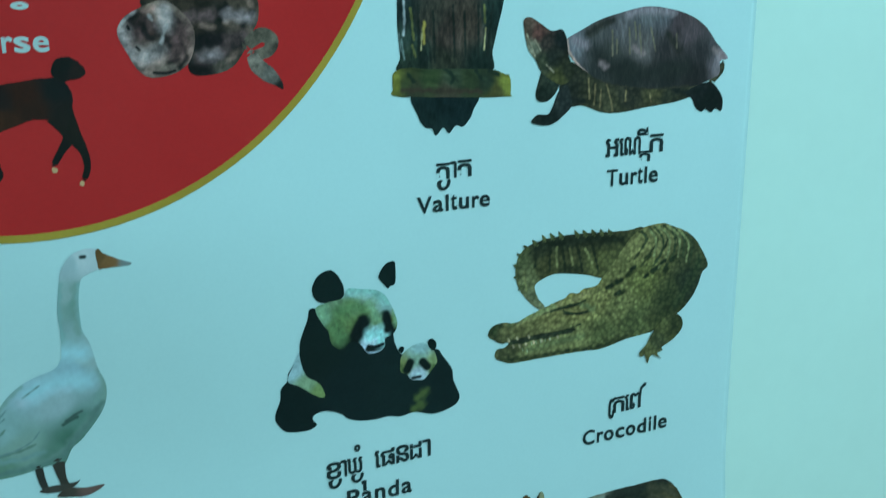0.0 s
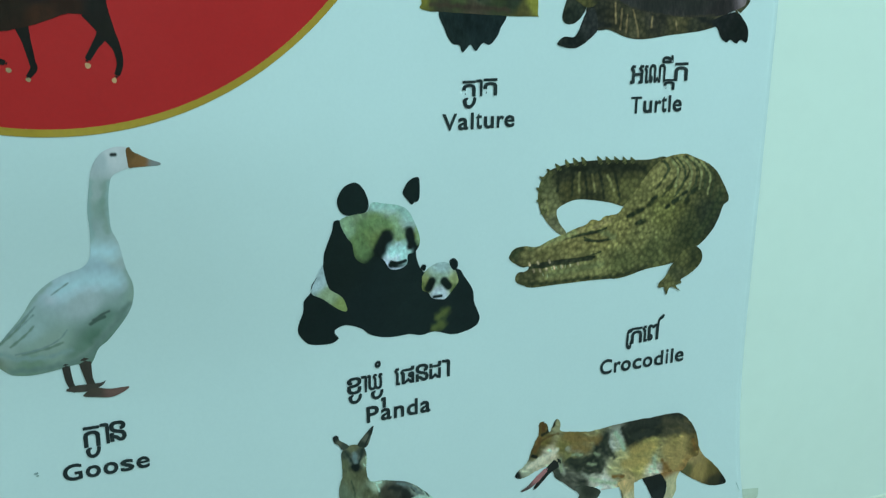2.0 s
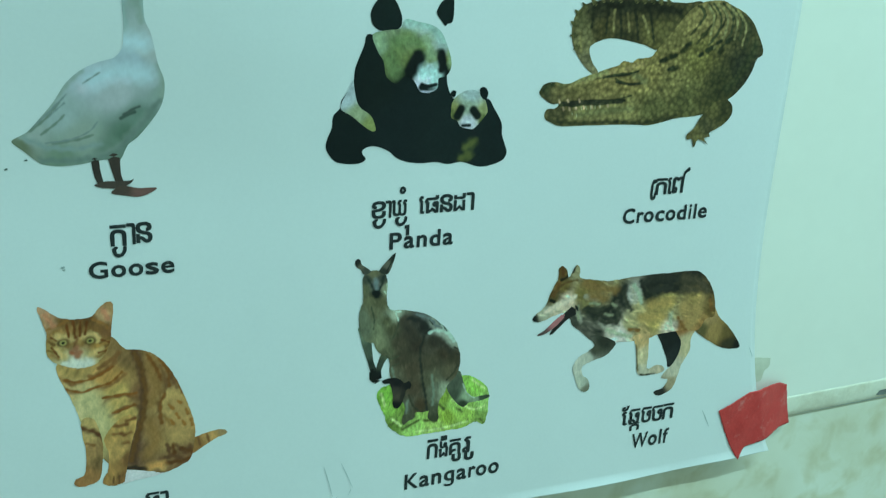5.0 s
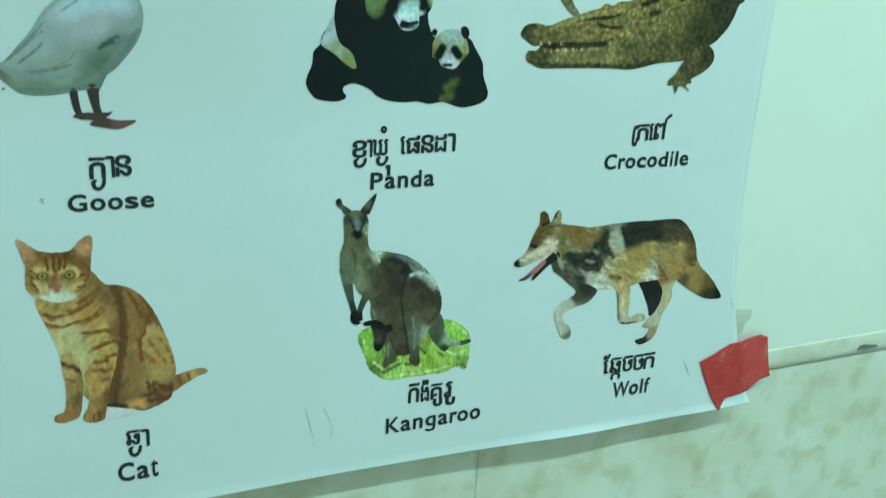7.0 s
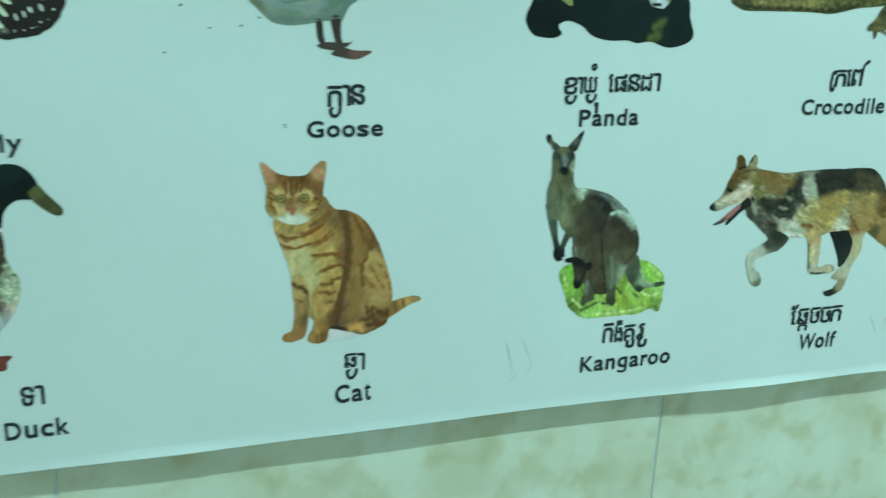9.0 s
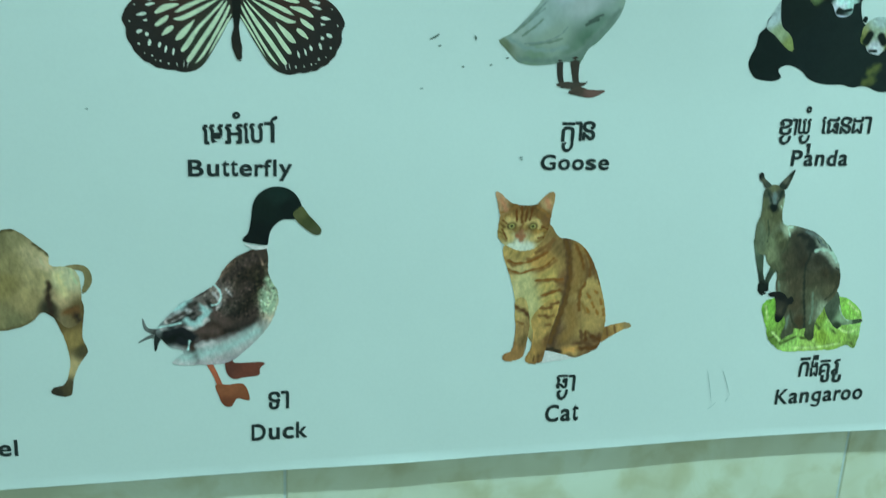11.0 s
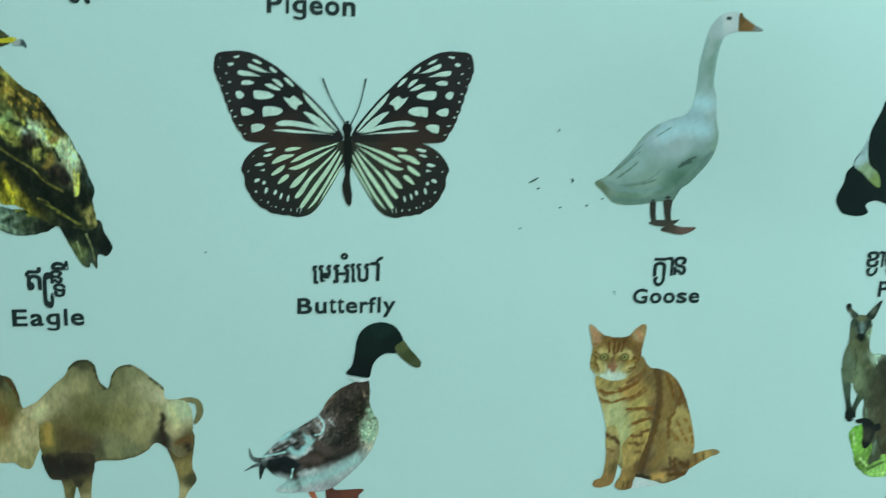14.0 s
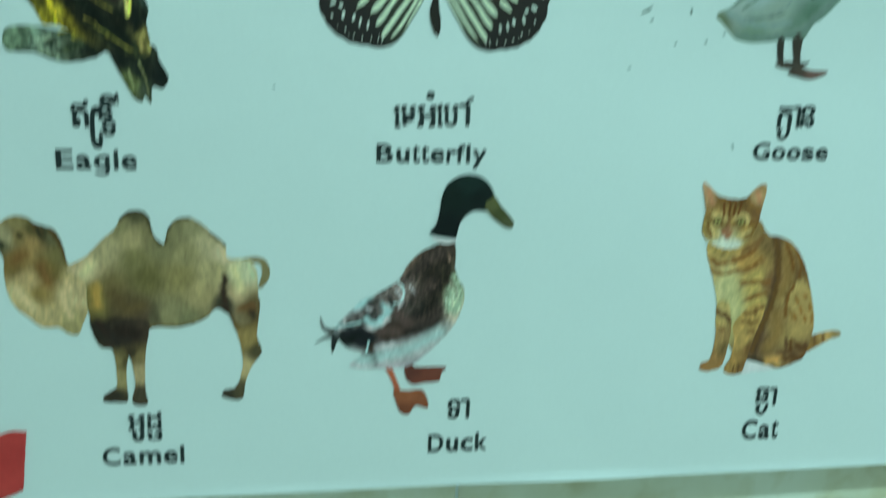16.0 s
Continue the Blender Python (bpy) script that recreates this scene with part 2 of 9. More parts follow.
def sheet():
    nx, steps = 190, [i / 12 for i in range(12)]
    high = [i / 190 for i in range(191)]
    rows = len(steps) + len(high)
    verts, faces = [], []
    for back in (0, 0.0006):
        for j in range(rows):
            for i in range(nx + 1):
                x = LEFT + (0.4245 - LEFT) * i / nx
                low, bend = low_edge(x), curl_z(x)
                z = low + (bend - low) * steps[j] if j < 12 else bend + (TOP - bend) * high[j - 12]
                x = LEFT + (right_edge(z) - LEFT) * i / nx
                verts.append((x, depth(x, z) + back, z))
    w, half = nx + 1, (nx + 1) * rows
    for j in range(rows - 1):
        for i in range(nx):
            a = j * w + i
            faces.append((a, a + 1, a + w + 1, a + w))
            faces.append((half + a, half + a + w, half + a + w + 1, half + a + 1))
    rim = list(range(w)) + [j * w + nx for j in range(1, rows)] + [(rows - 1) * w + i for i in range(nx - 1, -1, -1)] + [j * w for j in range(rows - 2, 0, -1)]
    for a, b in zip(rim, rim[1:] + rim[:1]):
        faces.append((b, a, half + a, half + b))
    return link_mesh("sheet", verts, faces, sheet_vinyl, poster, smooth=True)


poster = tagged(new("poster"), "large glossy white vinyl animal poster taped to the wall", "poster")
sheet()
LAYER = 0.00003


def laid(x, z, layer):
    return depth(x, z) - 0.0002 - LAYER * layer


def flat_part(name, pts, faces, material, parent, layer, origin=(0, 0), tints=None):
    """A flat printed piece from points in metres on the sheet."""
    verts = [(x - origin[0], laid(x, z, layer), z - origin[1]) for x, z in pts]
    ob = link_mesh(name, verts, faces, material, parent, smooth=True)
    if parent is poster:
        ob.location = (origin[0], 0, origin[1])
    if tints is not None:
        a = ob.data.color_attributes.new("tint", "FLOAT_COLOR", "POINT")
        a.data.foreach_set("color", np.c_[tints, np.ones(len(tints))].astype(np.float32).ravel())
    return ob


# ---- pictures: smooth outlines filled with blended tints
from mathutils.geometry import delaunay_2d_cdt


def smooth_loop(pts, closed=True, n=4):
    p = np.array(pts, float)
    out = []
    count = len(p)
    for i in range(count if closed else count - 1):
        if closed:
            a, b, c, d = p[i - 1], p[i], p[(i + 1) % count], p[(i + 2) % count]
        else:
            a, b, c, d = p[max(i - 1, 0)], p[i], p[i + 1], p[min(i + 2, count - 1)]
        for k in range(n):
            t = k / n
            out.append(0.5 * (2 * b + (c - a) * t + (2 * a - 5 * b + 4 * c - d) * t * t + (3 * b - a - 3 * c + d) * t ** 3))
    if not closed:
        out.append(p[-1])
    return np.array(out)


def inside(poly, q):
    x, y = q[:, 0], q[:, 1]
    hit = np.zeros(len(q), bool)
    for (x0, y0), (x1, y1) in zip(poly, np.roll(poly, -1, 0)):
        if y0 != y1:
            hit ^= ((y0 > y) != (y1 > y)) & (x < (x1 - x0) * (y - y0) / (y1 - y0) + x0)
    return hit


def filled(poly, step):
    """Triangles over a closed outline, with a lattice of points inside it."""
    pts = [Vector(v) for v in poly]
    n = len(pts)
    if step:
        lo, hi = poly.min(0), poly.max(0)
        gx, gz = np.meshgrid(np.arange(lo[0] + step / 2, hi[0], step), np.arange(lo[1] + step / 2, hi[1], step))
        gx = gx + (np.arange(gx.shape[0]) % 2)[:, None] * step / 2
        q = np.c_[gx.ravel(), gz.ravel()]
        pts += [Vector(v) for v in q[inside(poly, q)]]
    v, _, f, *_ = delaunay_2d_cdt(pts, [], [list(range(n))], 1, 1e-5)
    v = np.array([tuple(a) for a in v])
    fixed = []
    for t in f:
        a, b, c = v[t[0]], v[t[1]], v[t[2]]
        up = (b[0] - a[0]) * (c[1] - a[1]) - (b[1] - a[1]) * (c[0] - a[0])
        fixed.append(tuple(t) if up > 0 else tuple(t[::-1]))
    return v, fixed


def ribbon(pts, widths):
    """The outline of a tapering band along a line, with rounded ends."""
    line = smooth_loop(pts, False, 5)
    w = np.interp(np.linspace(0, 1, len(line)), np.linspace(0, 1, len(widths)), widths) / 2
    d = np.gradient(line, axis=0)
    d /= np.linalg.norm(d, axis=1)[:, None] + 1e-9
    s = np.c_[-d[:, 1], d[:, 0]]
    left, right = line + s * w[:, None], line - s * w[:, None]
    turn = [(math.cos(a), math.sin(a)) for a in (-0.9, 0.0, 0.9)]
    end = [line[-1] + w[-1] * (d[-1] * c + s[-1] * -q) for c, q in turn]
    start = [line[0] + w[0] * (-d[0] * c + s[0] * q) for c, q in turn]
    return np.array(list(right) + end + list(left[::-1]) + start)


def off_line(q, pts):
    """Distance of points from a smooth line."""
    line = smooth_loop(pts, False, 4)
    best = np.full(len(q), 1e9)
    for a, b in zip(line[:-1], line[1:]):
        ab = b - a
        t = np.clip(((q - a) @ ab) / (ab @ ab + 1e-12), 0, 1)
        best = np.minimum(best, np.linalg.norm(q - (a + t[:, None] * ab), axis=1))
    return best


RAGGED = {'fur': 0.10, 'pelt': 0.13, 'plumage': 0.12, 'grass': 0.20, 'scale': 0.06}


class picture:
    """A printed picture: shapes in millimetres about its centre, the largest one being the part that carries the others."""
    todo = []

    def __init__(self, name, x, z, label):
        self.name, self.x, self.z, self.label, self.made, self.layer = name, x, z, label, [], 0
        picture.todo.append(self)

    def add(self, name, tex, poly, spots, label, step):
        v, f = filled(poly, step)
        s = np.array(spots, float)
        at = s[:, :2]
        w = 1 / (((v[:, None] - at) ** 2).sum(-1) + 0.8) ** 2.0
        tint = (w @ s[:, 2:]) / w.sum(1)[:, None]
        self.layer += 1
        self.made.append([name, tex, v, f, tint, label, self.layer])

    def shape(self, name, tex, outline, *spots, label=""):
        spots = [s for some in spots for s in some]
        loop = smooth_loop(outline, n=6)
        if tex in RAGGED:
            loop = loop + np.random.default_rng(len(loop)).normal(0, RAGGED[tex], loop.shape)
        self.add(name, tex, loop, spots, label, 0.5 if len(spots) > 1 else 1.6)

    def limb(self, name, tex, line, widths, spots, label=""):
        self.add(name, tex, ribbon(line, widths), spots, label, 0.9 if max(widths) > 1.5 else 0)

    def paint(self, colour, width, soft, *lines):
        _, _, v, _, tint, *_ = self.made[-1]
        for line in lines:
            d = off_line(v, line)
            d = d + min(width, 2.5) * (0.12 if soft > 0.65 else 0.0) * (np.sin(1.1 * v[:, 0] + 0.6 * v[:, 1]) + np.sin(1.3 * v[:, 1] - 0.8 * v[:, 0]))
            k = np.clip((width / 2 * (1 + soft) - d) / (width * soft + 1e-6), 0, 1)[:, None]
            k = k * k * (3 - 2 * k)
            tint[:] = tint * (1 - k) + np.array(colour) * k

    def hair(self, count, way, length, width, amount, patch=None):
        """Fine printed hairs or feathers: short strokes, lighter and darker, laid along one way over the last shape."""
        v, tint = self.made[-1][2], self.made[-1][4]
        rng = np.random.default_rng(count + len(v))
        near = np.arange(len(v))
        if patch:
            near = np.nonzero(((v - np.array(patch[:2])) ** 2).sum(1) < patch[2] ** 2)[0]
        if not len(near):
            return
        lean = math.atan2(way[1], way[0])
        for i in range(count):
            a = lean + rng.normal(0, 0.25)
            d = v - v[near[rng.integers(len(near))]]
            u, s = d[:, 0] * math.cos(a) + d[:, 1] * math.sin(a), d[:, 1] * math.cos(a) - d[:, 0] * math.sin(a)
            k = np.exp(-(u / (length * 0.5)) ** 2 - (s / (width * 0.6)) ** 2)[:, None]
            tint *= 1 + amount * rng.uniform(0.5, 1.0) * (1 if i % 2 else -0.75) * k
        np.clip(tint, 0.004, 0.9, out=tint)

    def tone(self, r, g, b):
        """Shifts the print density of the last shape."""
        self.made[-1][4][:] = np.clip(self.made[-1][4] * [r, g, b], 0.004, 0.92)

    def cells(self, name, tex, colour, *outlines):
        """Pale wing cells, each of its own shape."""
        if self.made[-1][0] != name:
            self.layer += 1
        for outline in outlines:
            loop = smooth_loop(outline, n=4)
            v, f = filled(loop, 0)
            v = fatten(v, f, -0.24)
            self.made.append([name, tex, v, f, np.tile(colour, (len(v), 1)), "", self.layer])

    def dots(self, name, tex, colour, cells):
        self.layer += 1
        for x0, z0, x1, z1, w in cells:
            a, b = np.array((x0, z0)), np.array((x1, z1))
            d = (b - a) / (np.linalg.norm(b - a) + 1e-9)
            s, half, mid = np.array((-d[1], d[0])), np.linalg.norm(b - a) / 2 + w * 0.42, (a + b) / 2
            ring = [mid + d * half * math.cos(t) + s * w * 0.56 * math.sin(t) * (1 + 0.22 * math.cos(t)) for t in np.linspace(0, math.tau, 14, endpoint=False)]
            self.made.append([name, tex, np.array(ring), [tuple(range(14))], np.tile(colour, (14, 1)), "", self.layer])

    def build(self):
        size = [np.ptp(m[2][:, 0]) * np.ptp(m[2][:, 1]) for m in self.made]
        first = int(np.argmax(size))
        order = [first] + [i for i in range(len(self.made)) if i != first]
        root = None
        base = 3 if self.name in ("horse_picture", "snake_picture") else 0
        for i in order:
            name, tex, v, f, tint, label, layer = self.made[i]
            pts = np.array([self.x, self.z]) + v * 0.001
            ob = flat_part(self.name if root is None else name, pts, f, INKS[tex], root or poster, base + layer, (self.x, self.z), tint)
            if root is None:
                root = tagged(ob, self.label)
            elif label:
                tagged(ob, label)


# ---- lettering
def text_mesh(body, bold):
    c = bpy.data.curves.new("lettering", "FONT")
    c.body, c.offset, c.resolution_u = body, bold, 4
    o = bpy.data.objects.new("lettering", c)
    scene.collection.objects.link(o)
    me = bpy.data.meshes.new_from_object(o)
    bpy.data.objects.remove(o)
    bpy.data.curves.remove(c)
    v = np.array([tuple(p.co)[:2] for p in me.vertices]).reshape(-1, 2)
    f = [tuple(p.vertices) for p in me.polygons]
    bpy.data.meshes.remove(me)
    return v, f


def upright(v, f):
    out = []
    for t in f:
        q = v[list(t)]
        area = (q[:, 0] * np.roll(q[:, 1], -1) - np.roll(q[:, 0], -1) * q[:, 1]).sum()
        out.append(t if area > 0 else t[::-1])
    return out


def fatten(v, f, by):
    """Letters made heavier: every outline point moves outwards."""
    once, push = {}, np.zeros_like(v)
    for t in f:
        for a, b in zip(t, t[1:] + t[:1]):
            once[a, b] = True
    for a, b in once:
        if (b, a) not in once:
            d = v[b] - v[a]
            n = np.array((d[1], -d[0])) / (np.linalg.norm(d) + 1e-9)
            push[a] += n
            push[b] += n
    size = np.linalg.norm(push, axis=1)[:, None]
    return v + by * push / np.maximum(size, 1e-6)


GLYPHS = {"B": (73, 675), "C": (48, 672), "D": (72, 674), "E": (73, 617), "G": (47, 713), "H": (73, 649), "K": (74, 722), "P": (73, 622), "T": (21, 590),
          "V": (0, 667), "W": (3, 942), "a": (36, 524), "c": (40, 530), "d": (41, 541), "e": (34, 520), "f": (12, 352), "g": (41, 542), "i": (72, 209),
          "k": (67, 556), "l": (72, 209), "m": (62, 824), "n": (67, 539), "o": (40, 569), "r": (66, 410), "s": (24, 516), "t": (21, 318), "u": (66, 540), "y": (7, 553)}
ADVANCE = {"G": 778, "P": 667, "E": 667, "T": 611, "V": 667, "W": 944, "a": 556, "c": 556, "e": 556, "f": 333, "i": 278, "k": 556, "l": 278, "m": 889,
           "r": 389, "s": 556, "t": 333, "y": 556}


def letter(ch):
    """One bold letter of the built-in font, brought to the proportions of a plain grotesque in thousandths of its size."""
    v, f = text_mesh("q" if ch == "g" else ch, 0.0)
    f = upright(v, f)
    v = fatten(v, f, 0.027)
    if ch == "g":
        hook = ribbon([(0.40, -0.10), (0.385, -0.18), (0.30, -0.235), (0.18, -0.235), (0.06, -0.19)], [0.115, 0.115, 0.105, 0.105, 0.10])
        hv, hf = filled(hook, 0)
        low = v[:, 1] < -0.10
        v[low, 1] = -0.10
        f = f + [tuple(int(i) + len(v) for i in t) for t in hf]
        v = np.r_[v, hv]
    xa, xb = GLYPHS[ch]
    top = 716 if ch.isupper() or ch in "dkl" else 724 if ch in "fi" else 690 if ch == "t" else 526
    low = -212 if ch in "gy" else -8 if ch in "CGacdeostu" else 0
    if ch in "CG":
        top = 726
    lo, size = v.min(0), np.ptp(v, axis=0)
    return (v - lo) / size * [xb - xa, top - low] + [xa, low], f


def word(body, x, z, width, cap, ink=None):
    """A caption word on its baseline, fitted to its width and the height of its capital."""
    pts, faces, pen = [], [], 0.0
    for ch in body:
        v, f = letter(ch)
        faces += [tuple(int(i) + len(pts) for i in t) for t in f]
        pts += [(a + pen, b) for a, b in v]
        pen += ADVANCE.get(ch, 722 if ch.isupper() else 611)
    p = np.array(pts)
    p = np.c_[x + (p[:, 0] - p[:, 0].min()) * width / np.ptp(p[:, 0]), z + p[:, 1] * cap / 716]
    tagged(flat_part("caption", p, upright(p, faces), ink or black_ink, poster, 6, (x, z)), "printed caption word " + body)


def script(glyphs, ink=None):
    """A caption in Khmer letters, each fitted into its own box."""
    root = None
    x0, z0 = glyphs[0][1], glyphs[0][2]
    for ch, xa, za, xb, zb in glyphs:
        w, h = xb - xa, zb - za
        if ch == "J":
            v = ribbon([(0.9, 0.95), (0.35, 0.9), (0.25, 0.5), (0.3, 0.12), (0.75, 0.05), (0.8, 0.3)], [0.12, 0.2, 0.24, 0.2, 0.14, 0.2])
            v, f = filled(v, 0)
        elif ch == "u":
            v, f = filled(ribbon([(0.28, 0.95), (0.05, 0.75), (0.15, 0.2), (0.45, 0.05), (0.72, 0.2), (0.9, 0.55), (0.95, 0.95)], [0.1, 0.26, 0.2, 0.28, 0.2, 0.2, 0.2]), 0)
        elif ch == "/":
            v, f = filled(ribbon([(0.1, 0.05), (0.2, 0.6), (0.8, 0.95)], [0.2, 0.2, 0.3]), 0)
        else:
            v, f = text_mesh(ch, 0.0)
        lo, size = v.min(0), np.ptp(v, axis=0)
        pts = (v - lo) / size * [w, h] + [xa, za]
        f = upright(pts, f)
        pts = fatten(pts, f, 0.00034)
        ob = flat_part("letter" if root else "khmer_caption", pts, f, ink or black_ink, root or poster, 6, (x0, z0))
        root = root or tagged(ob, "printed Khmer caption letters, " + ("white" if ink else "black"))


def marks(lines, width, colour):
    """Specks and scratches on the print."""
    m = surface("mark_ink", tuple(c * 0.9 for c in colour), colour, 300, 0.6)
    for xa, za, xb, zb in lines:
        poly = ribbon([(xa, za), ((xa + xb) / 2 + width * 0.4, (za + zb) / 2), (xb, zb)], [width * 0.5, width, width * 0.4])
        v, f = filled(poly * 1000, 0)
        flat_part("scratch", v / 1000, f, m, poster, 5, (xa, za))


def disc():
    """The red disc with its gold rim in the middle of the poster."""
    cx, cz, r, tall = DISC
    for name, r0, r1, material, layer in (("gold_rim", r - 0.0036, r, gold_ink, 2), ("red_disc", 0.0, r - 0.0036, red_vinyl, 1)):
        rings = np.linspace(r0, r1, 2 if r0 else 40)
        pts, faces, n = [], [], 160
        for q in rings:
            pts += [(cx + q * math.cos(a), cz + (q + (tall - r) * min(1.0, q / (r - 0.0036))) * math.sin(a)) for a in np.linspace(0, math.tau, n, endpoint=False)]
        for j in range(len(rings) - 1):
            for i in range(n):
                k = (i + 1) % n
                faces.append((j * n + i, (j + 1) * n + i, (j + 1) * n + k, j * n + k))
        flat_part(name, pts, faces, material, poster, layer, (cx, cz))


DISC = (-0.0036, 1.8200, 0.1972, 0.2290)
disc()

pic = picture('goose_picture', -0.0053, 1.5238, 'printed white goose shape with orange beak')
pic.shape('body', 'down', [(11, 47), (12.3, 52.3), (15.1, 57), (18.9, 60.2), (24.1, 61.5), (29.2, 60.7), (30.9, 57.5), (30.6, 52.2), (24.8, 49.6), (21.3, 47.7), (19.8, 44.2), (18.6, 36.1), (18.5, 27.8), (19, 20.7), (21.8, 13.5), (24.3, 0.3), (27.2, -8.8), (26.6, -17.9), (23, -25.9), (14.1, -37), (8.9, -41.2), (5.9, -47.2), (3.2, -50.7), (-1.6, -48.7), (-13.9, -50.6), (-23.3, -51.3), (-30.3, -50.3), (-33.6, -48.8), (-39.5, -43.1), (-44.2, -38.8), (-43.5, -36.8), (-37.4, -33.5), (-31.8, -27.4), (-24.7, -19.1), (-18.8, -10.1), (-11.9, -3.8), (-3.9, 0.2), (4.1, 2.7), (7.7, 6.9), (8.8, 12.6), (9.1, 22.5), (8.9, 32.2)],
          [(22.5, 56.2, 0.92, 0.721, 0.752), (16, 54.9, 0.686, 0.588, 0.62), (13.9, 38.9, 0.569, 0.522, 0.511), (17.1, 36.1, 0.331, 0.377, 0.321), (10.9, 16.8, 0.539, 0.522, 0.526), (19.5, 7.8, 0.619, 0.555, 0.556), (11.9, 0.9, 0.55, 0.548, 0.629), (-8.2, -5.4, 0.656, 0.619, 0.689), (4.4, -15, 0.662, 0.589, 0.62), (20.9, -10, 0.538, 0.508, 0.526), (24.8, -14.7, 0.405, 0.422, 0.39), (14.6, -27.8, 0.237, 0.293, 0.241), (10, -36.7, 0.157, 0.22, 0.16), (-22.6, -25.1, 0.508, 0.51, 0.511), (-36.3, -35.9, 0.535, 0.509, 0.483), (-13, -37.8, 0.457, 0.446, 0.39)],
          [(-21.7, -47.8, 0.278, 0.323, 0.236), (-0, -45.1, 0.225, 0.273, 0.214), (-40.5, -40.1, 0.225, 0.219, 0.14)])
pic.paint((0.024, 0.023, 0.022), 1.8, 0.5, [(21.6, 57.8), (23.1, 57.8)])
pic.paint((0.422, 0.435, 0.39), 1.8, 1.4, [(10.9, 45.7), (9.4, 32.1), (9.4, 18.2), (8.8, 11.1)], [(-10.7, -4.1), (-18.9, -11.2), (-24.7, -19.6), (-31.9, -28.6), (-40.2, -36.2)])
pic.paint((0.402, 0.411, 0.354), 2.6, 1.5, [(18, 44.2), (17.2, 27.8), (17.4, 20.8)], [(25, -1.2), (26.6, -10.3), (25.8, -17.8)])
pic.paint((0.098, 0.123, 0.099), 1.7, 0.6, [(5.9, -27.7), (9.2, -25.9), (12.6, -24.6)])
pic.paint((0.24, 0.268, 0.214), 1.1, 0.8, [(-26.3, -39.8), (-15.7, -38.2), (-7.6, -35.9)], [(-36.1, -33), (-27.8, -26.2), (-22.1, -19.2)], [(-31.1, -34.9), (-24.2, -29.4), (-20, -25.3)])
pic.paint((0.799, 0.669, 0.743), 3.9, 1.6, [(-11.3, -12.5), (-0.5, -8.2), (10.1, -7.9)])
pic.paint((0.328, 0.349, 0.299), 2.9, 1.6, [(-19.2, -48.9), (-8.3, -47.5), (1.4, -43.7)], [(4.2, -42.4), (11.5, -35.2), (18.8, -26.5)])
pic.tone(0.86, 0.93, 0.92)
pic.paint((0.397, 0.468, 0.459), 2.7, 1.2, [(10.0, 45.6), (8.9, 30.4), (9.6, 17.4)], [(19.7, 43.8), (18.6, 32.5), (19.7, 21.2)])
pic.paint((0.203, 0.249, 0.217), 2.9, 1.2, [(-31.8, -48.0), (-19.4, -48.7), (-7.1, -48.0), (3.2, -45.4), (8.6, -38.6)], [(9.3, -37.7), (17.1, -29.7), (24.3, -19.1)])
pic.paint((0.317, 0.364, 0.352), 2.3, 1.2, [(-30.8, -41.1), (-16.7, -42.6), (-4.6, -40.6)], [(-38.2, -37.0), (-32.8, -39.4)])
pic.paint((0.654, 0.737, 0.81), 7.7, 1.3, [(-5.8, -8.1), (5.8, -4.3), (18.4, -5.6)], [(8.6, 10.8), (17.5, 9.5)])
pic.paint((0.238, 0.276, 0.27), 0.8, 0.9, [(-29.3, -39.3), (-17.3, -37.7), (-9.0, -33.8), (-5.2, -29.4)], [(-34.6, -30.9), (-26.1, -23.1), (-18.6, -15.2)], [(-26.7, -25.6), (-19.7, -19.5)], [(-10.7, -9.9), (-2.8, -4.6)])
pic.paint((0.09, 0.111, 0.097), 1.2, 0.9, [(7.5, -25.8), (12.4, -22.9), (14.9, -22.0)])
pic.shape('beak', 'plain', [(28.1, 59.7), (29.7, 61), (31.2, 58.9), (34.3, 57), (39.4, 54.3), (43.4, 52.6), (43.3, 51.5), (39.3, 51.3), (31.4, 51.1), (29, 51.1), (28.4, 54.9)],
          [(29, 57.5, 0.294, 0.096, 0.031), (34.1, 53.5, 0.434, 0.135, 0.045), (42, 52.1, 0.42, 0.288, 0.269)], label='orange beak')
pic.tone(0.72, 0.9, 0.95)
pic.limb('leg', 'plain', [(-7.4, -49.4), (-6.5, -56.9), (-4.7, -62.7)], [3.8, 3.5, 2.6],
         [(-7.4, -49.4, 0.054, 0.038, 0.033)])
pic.limb('leg', 'plain', [(1.7, -48.4), (2.8, -57.2), (4.9, -64.4)], [5.9, 3.8, 3.5],
         [(1.7, -48.4, 0.067, 0.044, 0.036)])
pic.shape('foot', 'plain', [(-8.5, -62), (-3.8, -60.3), (3.1, -60.4), (8.7, -60.4), (10.7, -59.6), (8.6, -62.2), (2.9, -64.2), (-4, -63.8)],
          [(-8.5, -62, 0.087, 0.058, 0.048)])
pic.shape('foot', 'plain', [(-0.6, -66.6), (2.4, -63.8), (5.8, -62.9), (12.7, -64.6), (21.8, -64.9), (18.2, -67.7), (12.4, -69.3), (5.5, -68.2)],
          [(2.8, -65.7, 0.099, 0.061, 0.048), (15.4, -67.1, 0.207, 0.092, 0.079)])

